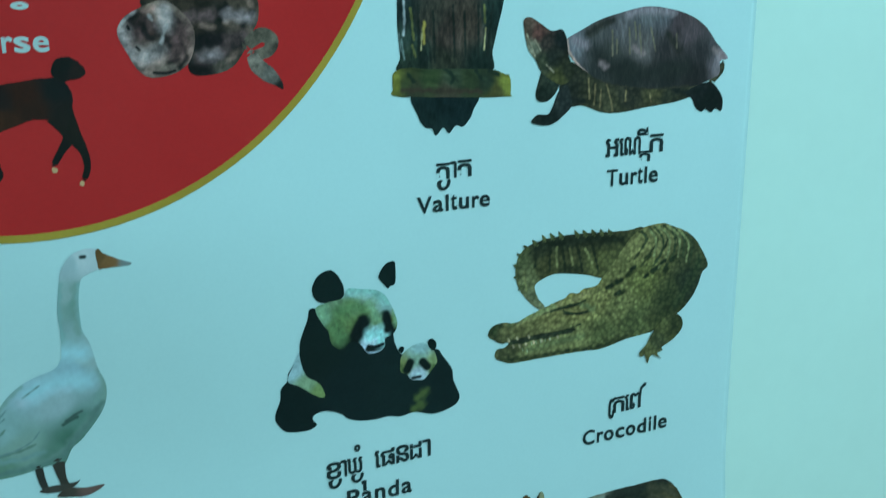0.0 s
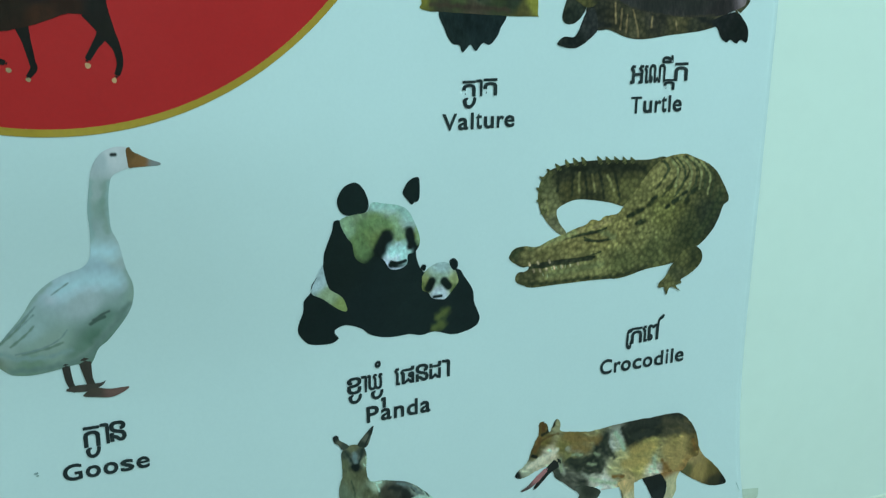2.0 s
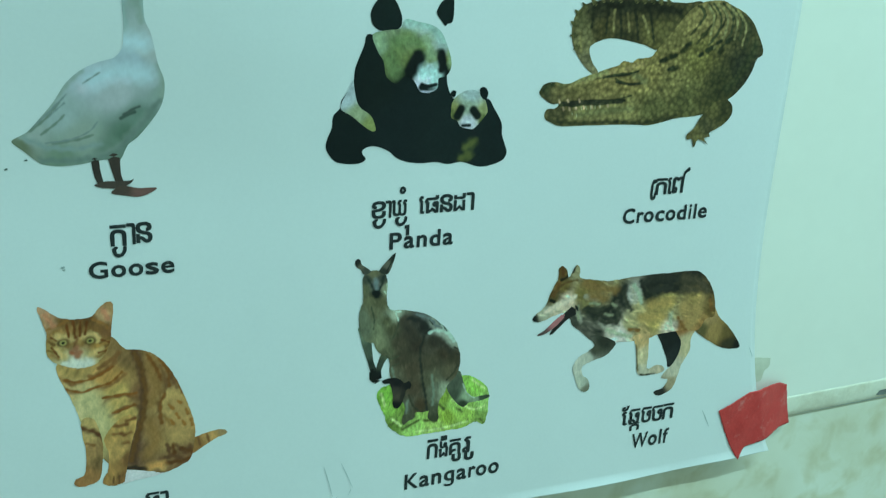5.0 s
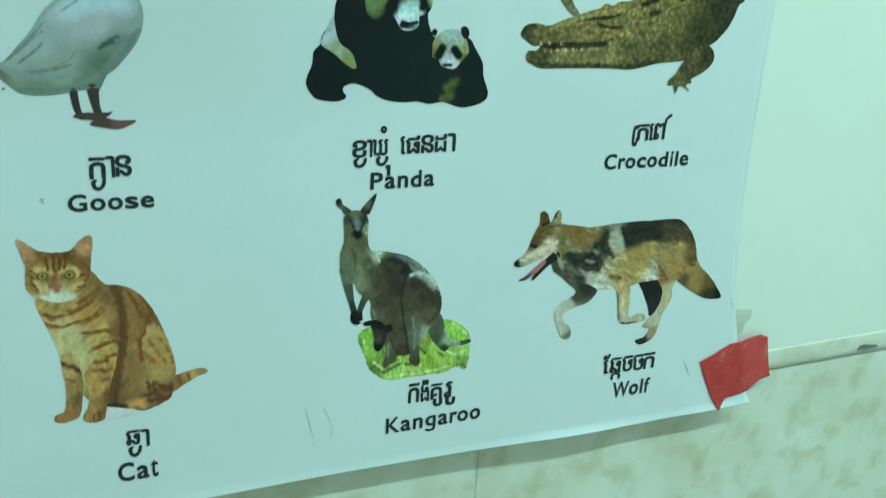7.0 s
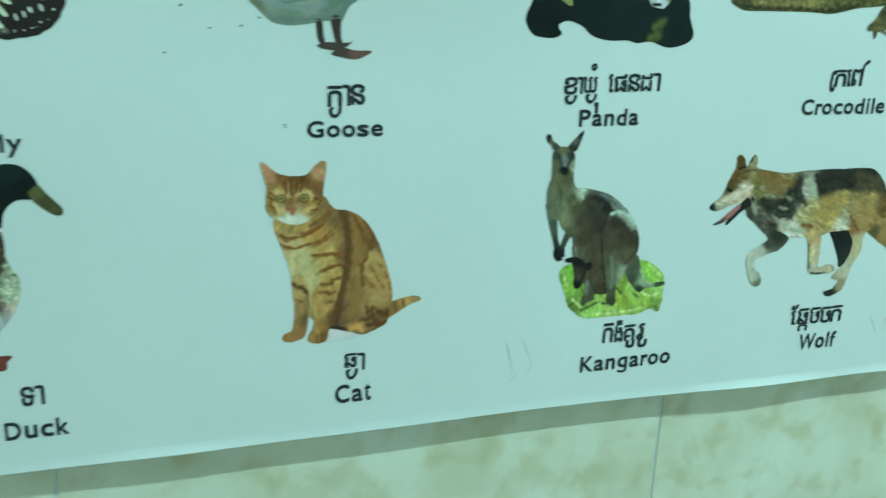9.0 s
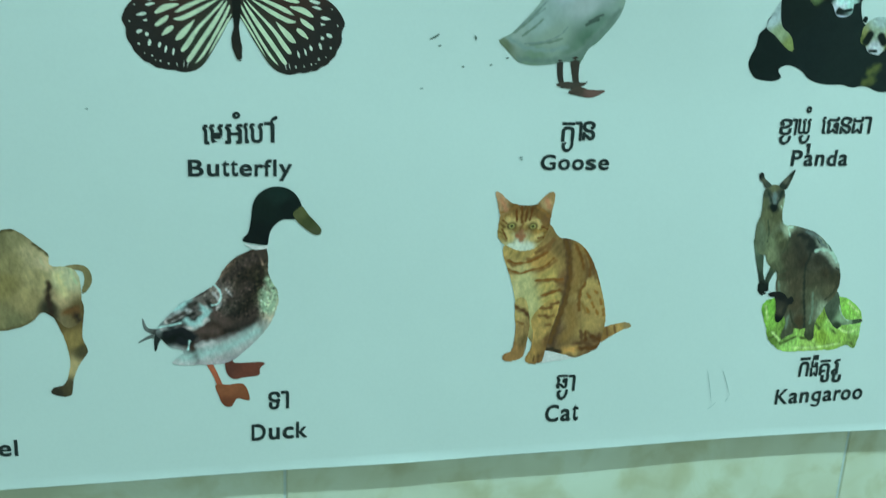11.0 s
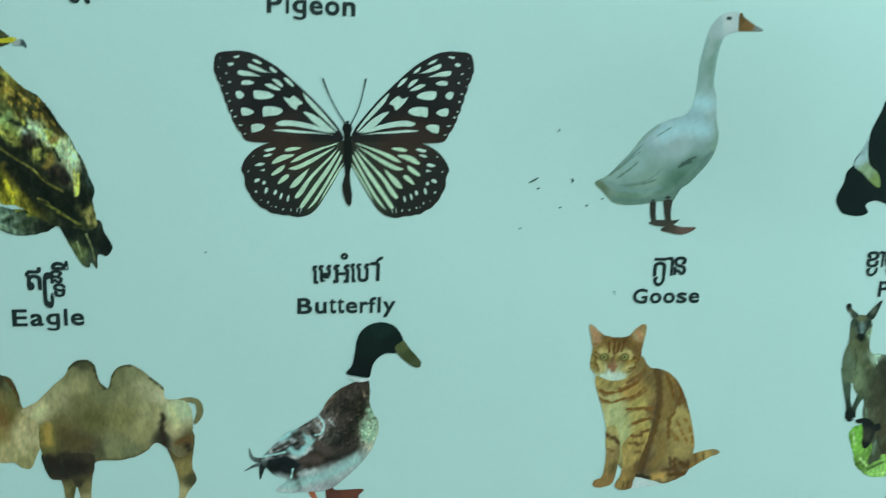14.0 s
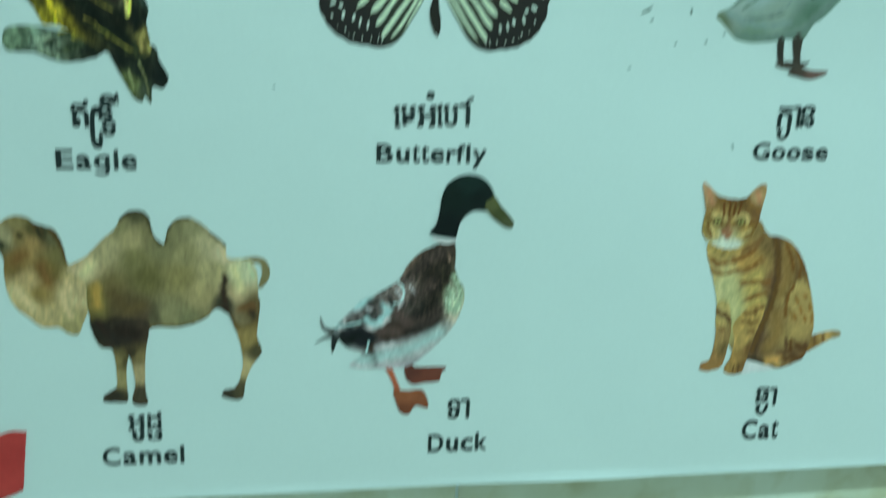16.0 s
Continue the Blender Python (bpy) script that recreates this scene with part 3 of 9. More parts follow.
pic = picture('panda_picture', 0.1582, 1.5126, 'printed panda shape with a cub, black and white')
pic.shape('body', 'plain', [(-29.6, 25.6), (-32.6, 18.9), (-36.8, 7.7), (-37.5, 0.8), (-40.9, -5.5), (-44, -10.1), (-44.6, -14.3), (-48.3, -18.6), (-48.8, -25.1), (-51.6, -32.5), (-51.5, -37.5), (-47.9, -42.9), (-43.9, -45.2), (-33.9, -46.2), (-28.6, -43.9), (-30.7, -40.4), (-30.1, -38), (-25.8, -36.4), (-20.7, -37.2), (-14.5, -40.1), (-10.2, -43.9), (-3.2, -46.6), (5.6, -47.7), (14.5, -47.4), (21.8, -49.1), (30.8, -48.2), (42, -51.6), (51.3, -50.7), (57.9, -48), (59.9, -43.6), (58, -38.1), (55.8, -32.7), (54.9, -25.6), (49.1, -16.6), (44.4, -11.1), (30.5, -10.2), (22.6, -10.4), (18.6, -2.8), (17.2, 3.9), (11.4, 14), (-12.8, 18.5)],
          [(-31.9, -2.8, 0.009, 0.014, 0.013), (-10.7, -30.9, 0.01, 0.016, 0.017), (10.3, -32.6, 0.012, 0.019, 0.019), (-44.1, -34.8, 0.008, 0.013, 0.013), (50.6, -39.3, 0.011, 0.017, 0.017)])
pic.paint((0.126, 0.129, 0.038), 4.7, 0.9, [(30.7, -46.1), (35.3, -44.4)], [(32.9, -39.6), (37.5, -36.5)])
pic.shape('ear', 'plain', [(-29.4, 37.3), (-26.9, 42.3), (-23.1, 44.9), (-18.9, 45.4), (-15.5, 42.9), (-13, 38.8), (-11.4, 34.1), (-11.9, 29.4), (-16.5, 27.1), (-23.8, 27.5), (-27.5, 29.8), (-29.2, 33.3)],
          [(-29.4, 37.3, 0.01, 0.016, 0.015)])
pic.shape('ear', 'plain', [(9.1, 38), (11.6, 42.6), (15, 45), (18.4, 45.2), (19.3, 42.4), (19.4, 34.5), (18.5, 31.7), (16.1, 31.1), (14.7, 29.9), (12.2, 32.6), (9.6, 35.8)],
          [(9.1, 38, 0.01, 0.016, 0.015)])
pic.shape('head', 'fluff', [(-27.9, 24.9), (-21.5, 27.4), (-12.5, 28.5), (-9.4, 33.4), (-1.6, 32.1), (7.1, 30.2), (12.5, 26.8), (16.3, 20.2), (19.6, 12), (19.9, 6.4), (17.3, 2.3), (12.8, 0.9), (12.4, -4.1), (8.3, -6.8), (2, -6.1), (-2.4, 0.1), (-8, 2.1), (-12.6, -1.5), (-18.8, 2.8), (-20.8, 10.9), (-24.3, 15.9)],
          [(7.3, 25.5, 0.722, 0.681, 0.713), (-6.6, 30.8, 0.578, 0.592, 0.588), (2.6, 17, 0.274, 0.297, 0.086), (-12.8, 18.5, 0.196, 0.23, 0.081), (-8.1, 26.1, 0.333, 0.362, 0.153), (-16.4, 25, 0.278, 0.296, 0.176), (-15.8, 10.7, 0.158, 0.181, 0.059), (-10.3, 1.6, 0.036, 0.046, 0.017), (-5.7, 11.7, 0.205, 0.221, 0.076), (5.1, 1.3, 0.815, 0.753, 0.919), (-24.5, 20.6, 0.342, 0.408, 0.276), (18.1, 7.8, 0.184, 0.181, 0.045), (7, 11, 0.251, 0.277, 0.12), (11, 22.1, 0.628, 0.621, 0.622)])
pic.hair(150, (0.54, -0.84), 4.7, 1.7, 0.2)
pic.paint((0.92, 0.83, 0.919), 4.1, 0.8, [(-0.1, 2.3), (3.5, -0.5)], [(6.6, 7.1), (10.4, -0.6)])
pic.paint((0.007, 0.01, 0.009), 8.7, 0.35, [(0.4, 13), (-3.1, 7.7), (-4.7, 4.5)])
pic.paint((0.007, 0.01, 0.009), 5.4, 0.4, [(12.7, 15.3), (14.5, 9)], [(17.4, 6.5), (15.7, -1)])
pic.paint((0.008, 0.011, 0.01), 3.7, 0.35, [(2.6, -3.8), (7.5, -4.1), (11.6, -3)])
pic.paint((0.008, 0.011, 0.01), 4.7, 0.8, [(-11.9, -1.5), (-7.9, 0.8)])
pic.paint((0.434, 0.574, 0.505), 7.5, 1.2, [(-7.4, 32.9), (3.5, 30.8), (14.8, 22.4)])
pic.paint((0.197, 0.253, 0.102), 7.1, 1.2, [(-15.3, 21.7), (-7.2, 22.7), (0.1, 21.1)], [(-17.5, 12.5), (-14.1, 5.2)])
pic.paint((0.373, 0.442, 0.252), 5.4, 1.2, [(4.6, 23.3), (7.5, 14.4)], [(-24.1, 24.3), (-23.2, 19.9)])
pic.paint((0.35, 0.418, 0.217), 2.5, 1.0, [(18.3, 16.0), (19.3, 8.0)])
pic.paint((0.617, 0.793, 0.775), 7.5, 0.9, [(3.1, 4.3), (9.6, 4.8), (10.7, -0.1)])
pic.paint((0.009, 0.011, 0.011), 6.3, 0.5, [(-0.7, 13.9), (-3.0, 9.3), (-3.7, 5.5)])
pic.paint((0.009, 0.011, 0.011), 4.2, 0.5, [(13.5, 15.0), (14.7, 9.3), (14.1, 5.8)])
pic.paint((0.006, 0.008, 0.008), 2.1, 0.4, [(2.7, -2.2), (6.4, -3.3), (11.3, -2.4)])
pic.hair(220, (0.3, -0.95), 3.0, 0.8, 0.22)
pic.shape('flank', 'fluff', [(-37.9, 0.8), (-40.9, -5.5), (-43.4, -10.2), (-43.9, -15), (-37.9, -18.7), (-31.2, -24.2), (-26, -27.6), (-23.4, -27.2), (-25.2, -21.4), (-28, -17.8), (-33.1, -14.2), (-35.6, -9.1), (-37.1, -2.5)],
          [(-40.8, -8.7, 0.583, 0.598, 0.639), (-34.7, -17.3, 0.42, 0.432, 0.256), (-26.1, -24.6, 0.33, 0.334, 0.114)])
pic.shape('cub_head', 'fluff', [(21.9, -16.4), (22.4, -12.4), (26.1, -8.3), (32, -6), (37.5, -6.6), (42.5, -11), (44.7, -16.3), (44.9, -19.7), (41.5, -24), (37, -28.5), (33.4, -28.5), (28.6, -27.1), (25.9, -23.5), (22.2, -21.5)],
          [(34, -8.8, 0.499, 0.535, 0.539), (23.8, -18.2, 0.349, 0.306, 0.102), (42.7, -19.6, 0.447, 0.407, 0.176), (33.1, -24.7, 0.744, 0.681, 0.751), (32.6, -15.5, 0.407, 0.431, 0.32)])
pic.hair(60, (0.54, -0.84), 3.4, 1.4, 0.25)
pic.paint((0.126, 0.138, 0.038), 2.8, 0.9, [(22.3, -18.1), (25.1, -22.8)], [(42.8, -21.3), (41.5, -24.6)])
pic.paint((0.007, 0.01, 0.009), 5.3, 0.35, [(28, -16.8), (26.1, -20.8)], [(36, -17.7), (38.8, -21)])
pic.paint((0.011, 0.015, 0.015), 1.8, 0.3, [(29.6, -26.5), (34.3, -26.5)])
pic.shape('cub_ear', 'plain', [(39.2, -5.4), (42.1, -4.5), (44.5, -7.1), (44.3, -10.4), (42.2, -11.7), (39.8, -9.1)],
          [(39.2, -5.4, 0.008, 0.012, 0.012)])
pic.shape('cub_ear', 'plain', [(20.7, -8.3), (22, -6), (24.2, -6.8), (23.3, -9.8)],
          [(20.7, -8.3, 0.008, 0.012, 0.012)])

pic = picture('crocodile_picture', 0.3154, 1.5199, 'printed olive green crocodile shape')
pic.shape('tail', 'scale', [(31, 37.9), (18.3, 37.4), (1.5, 38.1), (-13, 39), (-25.1, 39.3), (-36.9, 38.8), (-46.6, 37.3), (-54.1, 34.5), (-58.7, 29.6), (-60.4, 23), (-60.1, 16.3), (-57.6, 9.4), (-52.2, 2.3), (-46.5, -3.2), (-41.5, -5.9), (-39.7, -3.8), (-44.3, 1.9), (-46.9, 8.3), (-46, 11.7), (-40.4, 14.5), (-32.6, 16), (-22.4, 14.9), (-9.8, 12.4), (3.1, 8.8), (15.1, 13.7), (24.2, 25.8)],
          [(-24.7, 35.5, 0.049, 0.04, 0.021), (-23.5, 25.3, 0.107, 0.076, 0.028), (-39.2, 22.3, 0.1, 0.071, 0.025), (-54.3, 16, 0.222, 0.168, 0.071), (-46.9, 0.3, 0.259, 0.195, 0.1), (-3.9, 31.7, 0.055, 0.041, 0.017), (-2.6, 21.3, 0.17, 0.124, 0.041), (-22.6, 16.7, 0.058, 0.045, 0.019), (-44.2, 32.6, 0.06, 0.046, 0.022), (-59.1, 26.3, 0.181, 0.144, 0.059)])
pic.paint((0.032, 0.026, 0.012), 1.8, 0.8, [(-36.8, 37.5), (-36.8, 18.9)], [(-28.9, 37.3), (-25.8, 16.8)], [(-18.7, 36.1), (-13.4, 15.3)], [(-8.4, 35.2), (-1.7, 14.2)], [(-46.3, 34.3), (-47.1, 22.6)])
pic.paint((0.024, 0.02, 0.01), 5.5, 1, [(-46.3, 34.7), (-24.7, 35.5), (-4.2, 34.4), (14.8, 32.3)])
pic.paint((0.304, 0.221, 0.084), 1.5, 0.9, [(-32.3, 32.3), (-31.8, 20.4)], [(-22.9, 30.4), (-20.5, 20.1)], [(-11.8, 29.1), (-6.6, 19.6)], [(-54.6, 19.4), (-52.7, 7.5)])
pic.shape('body', 'scale', [(-78.1, -17.1), (-77.6, -13), (-74.4, -10.4), (-68.3, -9.7), (-59.6, -10.9), (-52, -8.1), (-40.4, -4.5), (-32.7, -2.1), (-25.6, -0.3), (-21.8, 2.4), (-15.9, 1.4), (-12.1, 3.7), (-2.7, 4.7), (1, 8.8), (5.8, 14), (13.8, 23.6), (21.9, 32.8), (31, 37.9), (45, 39.4), (53.8, 36.4), (62.9, 32.7), (71, 27.1), (76.8, 19.7), (82.6, 10.3), (82.9, 5.8), (79.2, 3), (76.4, -5.2), (71.3, -13.6), (61.7, -22.2), (51.2, -24.6), (43.3, -31.7), (21.5, -34), (10.9, -36.3), (0.4, -37.9), (-12.4, -37), (-45.3, -36.6), (-61.3, -36.5), (-67.3, -35), (-73.4, -31.4), (-72.7, -26.2), (-66.9, -25.5), (-64.8, -22.8), (-70.3, -22.5)],
          [(-74.7, -15.6, 0.101, 0.078, 0.033), (-69.2, -12.4, 0.257, 0.176, 0.067), (-51.3, -15.2, 0.244, 0.165, 0.059), (-36.2, -7.2, 0.332, 0.216, 0.075), (-69.7, -29.9, 0.121, 0.09, 0.038), (-45.8, -31.5, 0.29, 0.212, 0.08), (-17.4, -29.7, 0.304, 0.221, 0.08), (-15.9, -6.4, 0.331, 0.216, 0.071), (0.4, -3.6, 0.317, 0.212, 0.071), (10.9, 13.8, 0.245, 0.172, 0.059), (30.4, 27.4, 0.332, 0.225, 0.08), (33.4, 5.8, 0.221, 0.165, 0.049), (46.7, 34.1, 0.311, 0.212, 0.08), (71.4, 19.1, 0.085, 0.067, 0.026), (70.5, -3, 0.044, 0.04, 0.021), (53.7, -11.6, 0.062, 0.053, 0.019)],
          [(24.4, -23, 0.145, 0.118, 0.041), (3.6, -29.2, 0.171, 0.137, 0.048), (14.2, -11.5, 0.283, 0.204, 0.071)])
pic.paint((0.035, 0.029, 0.014), 1.9, 0.6, [(-64.5, -22.5), (-54.7, -22), (-38.7, -21.6), (-18.3, -21.7)], [(-44.1, -7.8), (-28.1, -6.5), (-16, -5.7)], [(-25.7, -10.2), (-15.3, -11.8), (-7, -11.1)])
pic.paint((0.045, 0.037, 0.021), 2.2, 0.5, [(-65.5, -23.5), (-54.6, -23.1), (-38.6, -22.6), (-20.3, -22.7)])
pic.paint((0.675, 0.407, 0.237), 1.3, 0.5, [(-61.5, -25.1), (-61, -26.6)], [(-57.2, -25.1), (-56.6, -26.9)], [(-52.8, -25), (-52.3, -26.4)], [(-47.3, -24.6), (-46.7, -26.1)], [(-41.7, -24.6), (-41.1, -26.1)], [(-36, -24.2), (-35.5, -25.7)], [(-30.4, -23.8), (-29.8, -25.3)], [(-64.6, -20.7), (-64.1, -22.2)], [(-58.8, -20.4), (-58.2, -21.8)], [(-50.8, -20.5), (-50.3, -21.9)])
pic.paint((0.058, 0.048, 0.019), 3.0, 1, [(-69.4, -33.5), (-49.5, -35.2), (-25.1, -35), (0.2, -36.4), (21.3, -32.5)], [(-76.8, -13.7), (-74.3, -11.1), (-69.4, -10.7)])
pic.paint((0.524, 0.327, 0.129), 2.2, 1.1, [(-59.5, -12.6), (-44.1, -7.8), (-28.4, -3.7)], [(-20.4, -2.6), (-8.4, 0.4)])
pic.paint((0.067, 0.053, 0.019), 1.6, 0.8, [(27, 36.2), (34.2, 30.8), (25.1, 18.7)], [(35.5, 36.8), (42.3, 28.9), (30.2, 13.1)], [(44.1, 37), (49.9, 27.6), (40.9, 14.6)], [(53.4, 34), (57.9, 24.9), (50, 12.5)], [(60.5, 30.9), (64.3, 21.1), (57.1, 10.4)])
pic.paint((0.045, 0.037, 0.012), 3.6, 0.6, [(7.3, 2.5), (12, 4.9)], [(14.4, -3.1), (17.2, -1.8)], [(39.6, 8.5), (43.7, 10.9)], [(33.9, 18), (36.7, 19.4)], [(54.2, 14.2), (57.5, 15.9)], [(20.1, 8.1), (22.5, 9.8)], [(48.7, 7.1), (50.6, 8.8)])
pic.paint((0.06, 0.058, 0.023), 5.3, 1.1, [(-75.2, -14.2), (-72.3, -11.7)], [(58.6, -16.1), (71.5, -1.2), (76.0, 12.3)])
pic.paint((0.321, 0.258, 0.102), 3.3, 1.0, [(-64.1, -11.5), (-49.8, -8.3), (-33.1, -4.2)], [(-50.7, -29.7), (-31.6, -27.9), (-12.0, -27.1)], [(-13.5, -5.9), (-4.4, -10.5)])
pic.paint((0.046, 0.044, 0.019), 1.0, 0.7, [(-70.1, -22.6), (-55.1, -24.5), (-45.7, -23.6), (-34.0, -24.1), (-23.4, -21.1), (-13.7, -18.8)], [(-35.0, -7.7), (-26.6, -5.7), (-14.7, -4.8), (-10.4, -3.9)], [(-26.4, -8.5), (-19.7, -11.0)])
pic.paint((0.644, 0.545, 0.317), 0.5, 0.6, [(-48.8, -25.2), (-48.3, -26.8)], [(-45.7, -24.8), (-44.9, -26.7)], [(-42.5, -24.7), (-42.0, -26.5)], [(-39.1, -24.7), (-38.6, -26.3)], [(-35.7, -24.7), (-35.1, -26.0)], [(-54.9, -28.3), (-54.4, -29.9)], [(-51.7, -29.4), (-51.2, -31.0)])
pic.paint((0.064, 0.061, 0.026), 1.4, 0.8, [(29.9, 35.4), (33.1, 30.5), (30.9, 24.9)], [(38.9, 37.3), (46.1, 29.7), (45.7, 20.2), (39.6, 11.9)], [(46.2, 37.7), (55.1, 29.6), (54.9, 17.6), (48.3, 9.4)], [(54.1, 35.9), (63.0, 26.8), (62.4, 15.2)], [(62.4, 31.6), (69.7, 22.5), (68.3, 9.9)])
pic.paint((0.348, 0.276, 0.112), 1.4, 0.9, [(34.8, 36.4), (40.8, 29.1), (39.8, 18.6)], [(42.3, 37.5), (50.8, 29.8), (50.6, 18.3), (43.9, 10.3)], [(50.5, 36.7), (59.0, 28.2), (58.9, 16.2)], [(58.4, 33.2), (66.6, 24.2), (65.6, 12.2)])
pic.paint((0.026, 0.025, 0.011), 2.7, 0.6, [(4.9, 2.1), (8.3, 3.4)], [(12.7, 4.5), (15.8, 5.8)], [(11.8, -3.0), (14.6, -1.7)], [(38.5, 8.7), (42.0, 10.4)], [(46.0, 13.4), (48.7, 14.6)], [(53.4, 14.3), (55.6, 15.7)], [(23.0, 11.8), (25.6, 13.1)], [(33.9, 5.6), (35.4, 6.6)])
pic.hair(620, (0.5, 0.86), 1.7, 1.3, 0.42, (8, -2, 34))
pic.hair(260, (0.5, 0.86), 1.6, 1.2, 0.4, (38, 8, 24))
pic.hair(160, (0.9, 0.3), 2.4, 1.0, 0.3, (-45, -18, 26))
pic.limb('spikes', 'scale', [(-40.8, 37.9), (-42.7, 41.3)], [3.3, 0.4],
         [(-40.8, 37.9, 0.171, 0.134, 0.051)])
pic.limb('spike', 'scale', [(-46.5, 36), (-49.5, 39.1)], [3.6, 0.4],
         [(-46.5, 36, 0.145, 0.118, 0.044)])
pic.limb('spike', 'scale', [(-34.9, 38.4), (-37.3, 41.8)], [3.7, 0.4],
         [(-34.9, 38.4, 0.145, 0.118, 0.044)])
pic.limb('spike', 'scale', [(-29, 38.3), (-31.4, 42.1)], [3.7, 0.4],
         [(-29, 38.3, 0.145, 0.118, 0.044)])
pic.limb('spike', 'scale', [(-17.7, 38.1), (-20.2, 41.9)], [3.7, 0.4],
         [(-17.7, 38.1, 0.145, 0.118, 0.044)])
pic.limb('spike', 'scale', [(-12, 38), (-14.1, 41.4)], [3.8, 0.4],
         [(-12, 38, 0.145, 0.118, 0.044)])
pic.limb('spike', 'scale', [(-5.9, 37.9), (-7.9, 41)], [3.8, 0.4],
         [(-5.9, 37.9, 0.145, 0.118, 0.044)])
pic.limb('spike', 'scale', [(-0.1, 37.4), (-1.7, 40.5)], [3.8, 0.4],
         [(-0.1, 37.4, 0.145, 0.118, 0.044)])
pic.limb('spike', 'scale', [(5.8, 37), (4.2, 39.8)], [3.8, 0.4],
         [(5.8, 37, 0.145, 0.118, 0.044)])
pic.limb('spike', 'scale', [(-52.1, 33.5), (-55.4, 36.5)], [3.6, 0.4],
         [(-52.1, 33.5, 0.145, 0.118, 0.044)])
pic.limb('spike', 'scale', [(-56.3, 29.6), (-60.1, 32.3)], [3.6, 0.4],
         [(-56.3, 29.6, 0.145, 0.118, 0.044)])
pic.limb('spike', 'scale', [(-58.9, 23.6), (-62.1, 25.7)], [3.6, 0.4],
         [(-58.9, 23.6, 0.145, 0.118, 0.044)])
pic.limb('spike', 'scale', [(-58.3, 17.5), (-61.8, 17.7)], [3.7, 0.4],
         [(-58.3, 17.5, 0.145, 0.118, 0.044)])
pic.limb('spike', 'scale', [(-55.8, 11), (-58.7, 9.4)], [3.7, 0.4],
         [(-55.8, 11, 0.145, 0.118, 0.044)])
pic.shape('leg', 'scale', [(45.1, -28.8), (51.1, -23.8), (59, -22.4), (64.2, -26.5), (65.1, -32.3), (61.4, -37.4), (54.7, -41.6), (49.2, -44.2), (50, -46.6), (45.6, -47.8), (49.4, -52), (43.5, -48.8), (40.4, -49), (38.3, -53.5), (36.2, -47.9), (32.6, -48), (31.7, -44.9), (36.5, -40.7), (40.1, -34.5)],
          [(58.7, -28.8, 0.067, 0.055, 0.02), (49.8, -30.2, 0.157, 0.121, 0.041), (38.4, -44.6, 0.17, 0.124, 0.044), (44.4, -39.3, 0.121, 0.096, 0.041)])

pic = picture('cat_picture', -0.0087, 1.3438, 'printed ginger tabby cat shape')
pic.shape('shadow', 'plain', [(1.6, -47.8), (18.2, -50.2), (27.5, -51.6), (18, -54.5), (6.3, -55.6), (-1, -55.9)],
          [(1.6, -47.8, 0.884, 0.748, 0.76)])
pic.shape('tail', 'fur', [(36, -35.7), (42.4, -33), (50.4, -31.2), (56.1, -31.6), (57.7, -34.3), (51.8, -36.3), (45.3, -39.8), (36.6, -44.3)],
          [(39, -38.9, 0.391, 0.165, 0.049), (50.3, -34.4, 0.666, 0.321, 0.108), (55.1, -33.2, 0.432, 0.236, 0.108)])
pic.paint((0.26, 0.097, 0.035), 1.3, 0.8, [(41.4, -33.6), (42.5, -39.4)], [(46.5, -32.8), (47.6, -37.9)])
pic.shape('body', 'fur', [(-29.2, 22.2), (-18.5, 21.2), (-5.4, 27.9), (-1.9, 34.3), (4.5, 26.4), (11.6, 24.9), (18.8, 21.7), (25, 15.2), (29.4, 7.5), (34.1, -4.4), (38.2, -17.8), (40, -30.2), (37.2, -45.8), (32.3, -50.1), (21.8, -53.6), (15.1, -51.5), (1.6, -47.8), (-4.4, -46.9), (-11.2, -37.3), (-19.3, -27.7), (-20.3, -14.2), (-23.2, -3.3), (-27.1, 7.7), (-29.6, 14.4)],
          [(-21.6, 16.7, 0.546, 0.256, 0.075), (-22.5, 5.6, 0.697, 0.371, 0.142), (-17.6, -4.6, 0.735, 0.453, 0.2), (-11.4, -18.6, 0.654, 0.426, 0.158), (-5.1, 10.3, 0.587, 0.235, 0.061), (0, 0, 0.641, 0.322, 0.091), (7.1, 22.1, 0.273, 0.115, 0.039), (10.2, -1.1, 0.26, 0.097, 0.035), (18.4, 14.5, 0.375, 0.157, 0.049), (26.9, 3.8, 0.286, 0.122, 0.042), (29.1, -13.3, 0.57, 0.277, 0.091), (34.9, -24.3, 0.545, 0.235, 0.075), (25.2, -33.6, 0.505, 0.236, 0.075), (15.1, -21.9, 0.329, 0.142, 0.049), (8.1, -38.2, 0.174, 0.071, 0.035), (18.4, -46.7, 0.287, 0.122, 0.045)],
          [(32.5, -45.1, 0.236, 0.092, 0.035), (2.1, -13.5, 0.641, 0.322, 0.091), (26.4, -6.2, 0.642, 0.322, 0.102), (33.9, -10.4, 0.505, 0.246, 0.08)])
pic.hair(420, (-0.50, -0.86), 6.2, 1.2, 0.22)
pic.paint((0.342, 0.122, 0.035), 2.1, 1.0, [(-28.8, 13.3), (-23.6, 9), (-18.8, 9.4)], [(-27.9, 7.2), (-22.6, 3.7), (-18.1, 3.9)], [(-15.5, 4.9), (-8.4, 4.8), (-1, 7.3), (3.6, 11.4)])
pic.paint((0.272, 0.091, 0.027), 2.7, 0.7, [(-14.1, 11.9), (-7.7, 13.8), (-2.3, 18.4), (0.9, 24.5)], [(-8.7, 16.5), (-3, 20.4)])
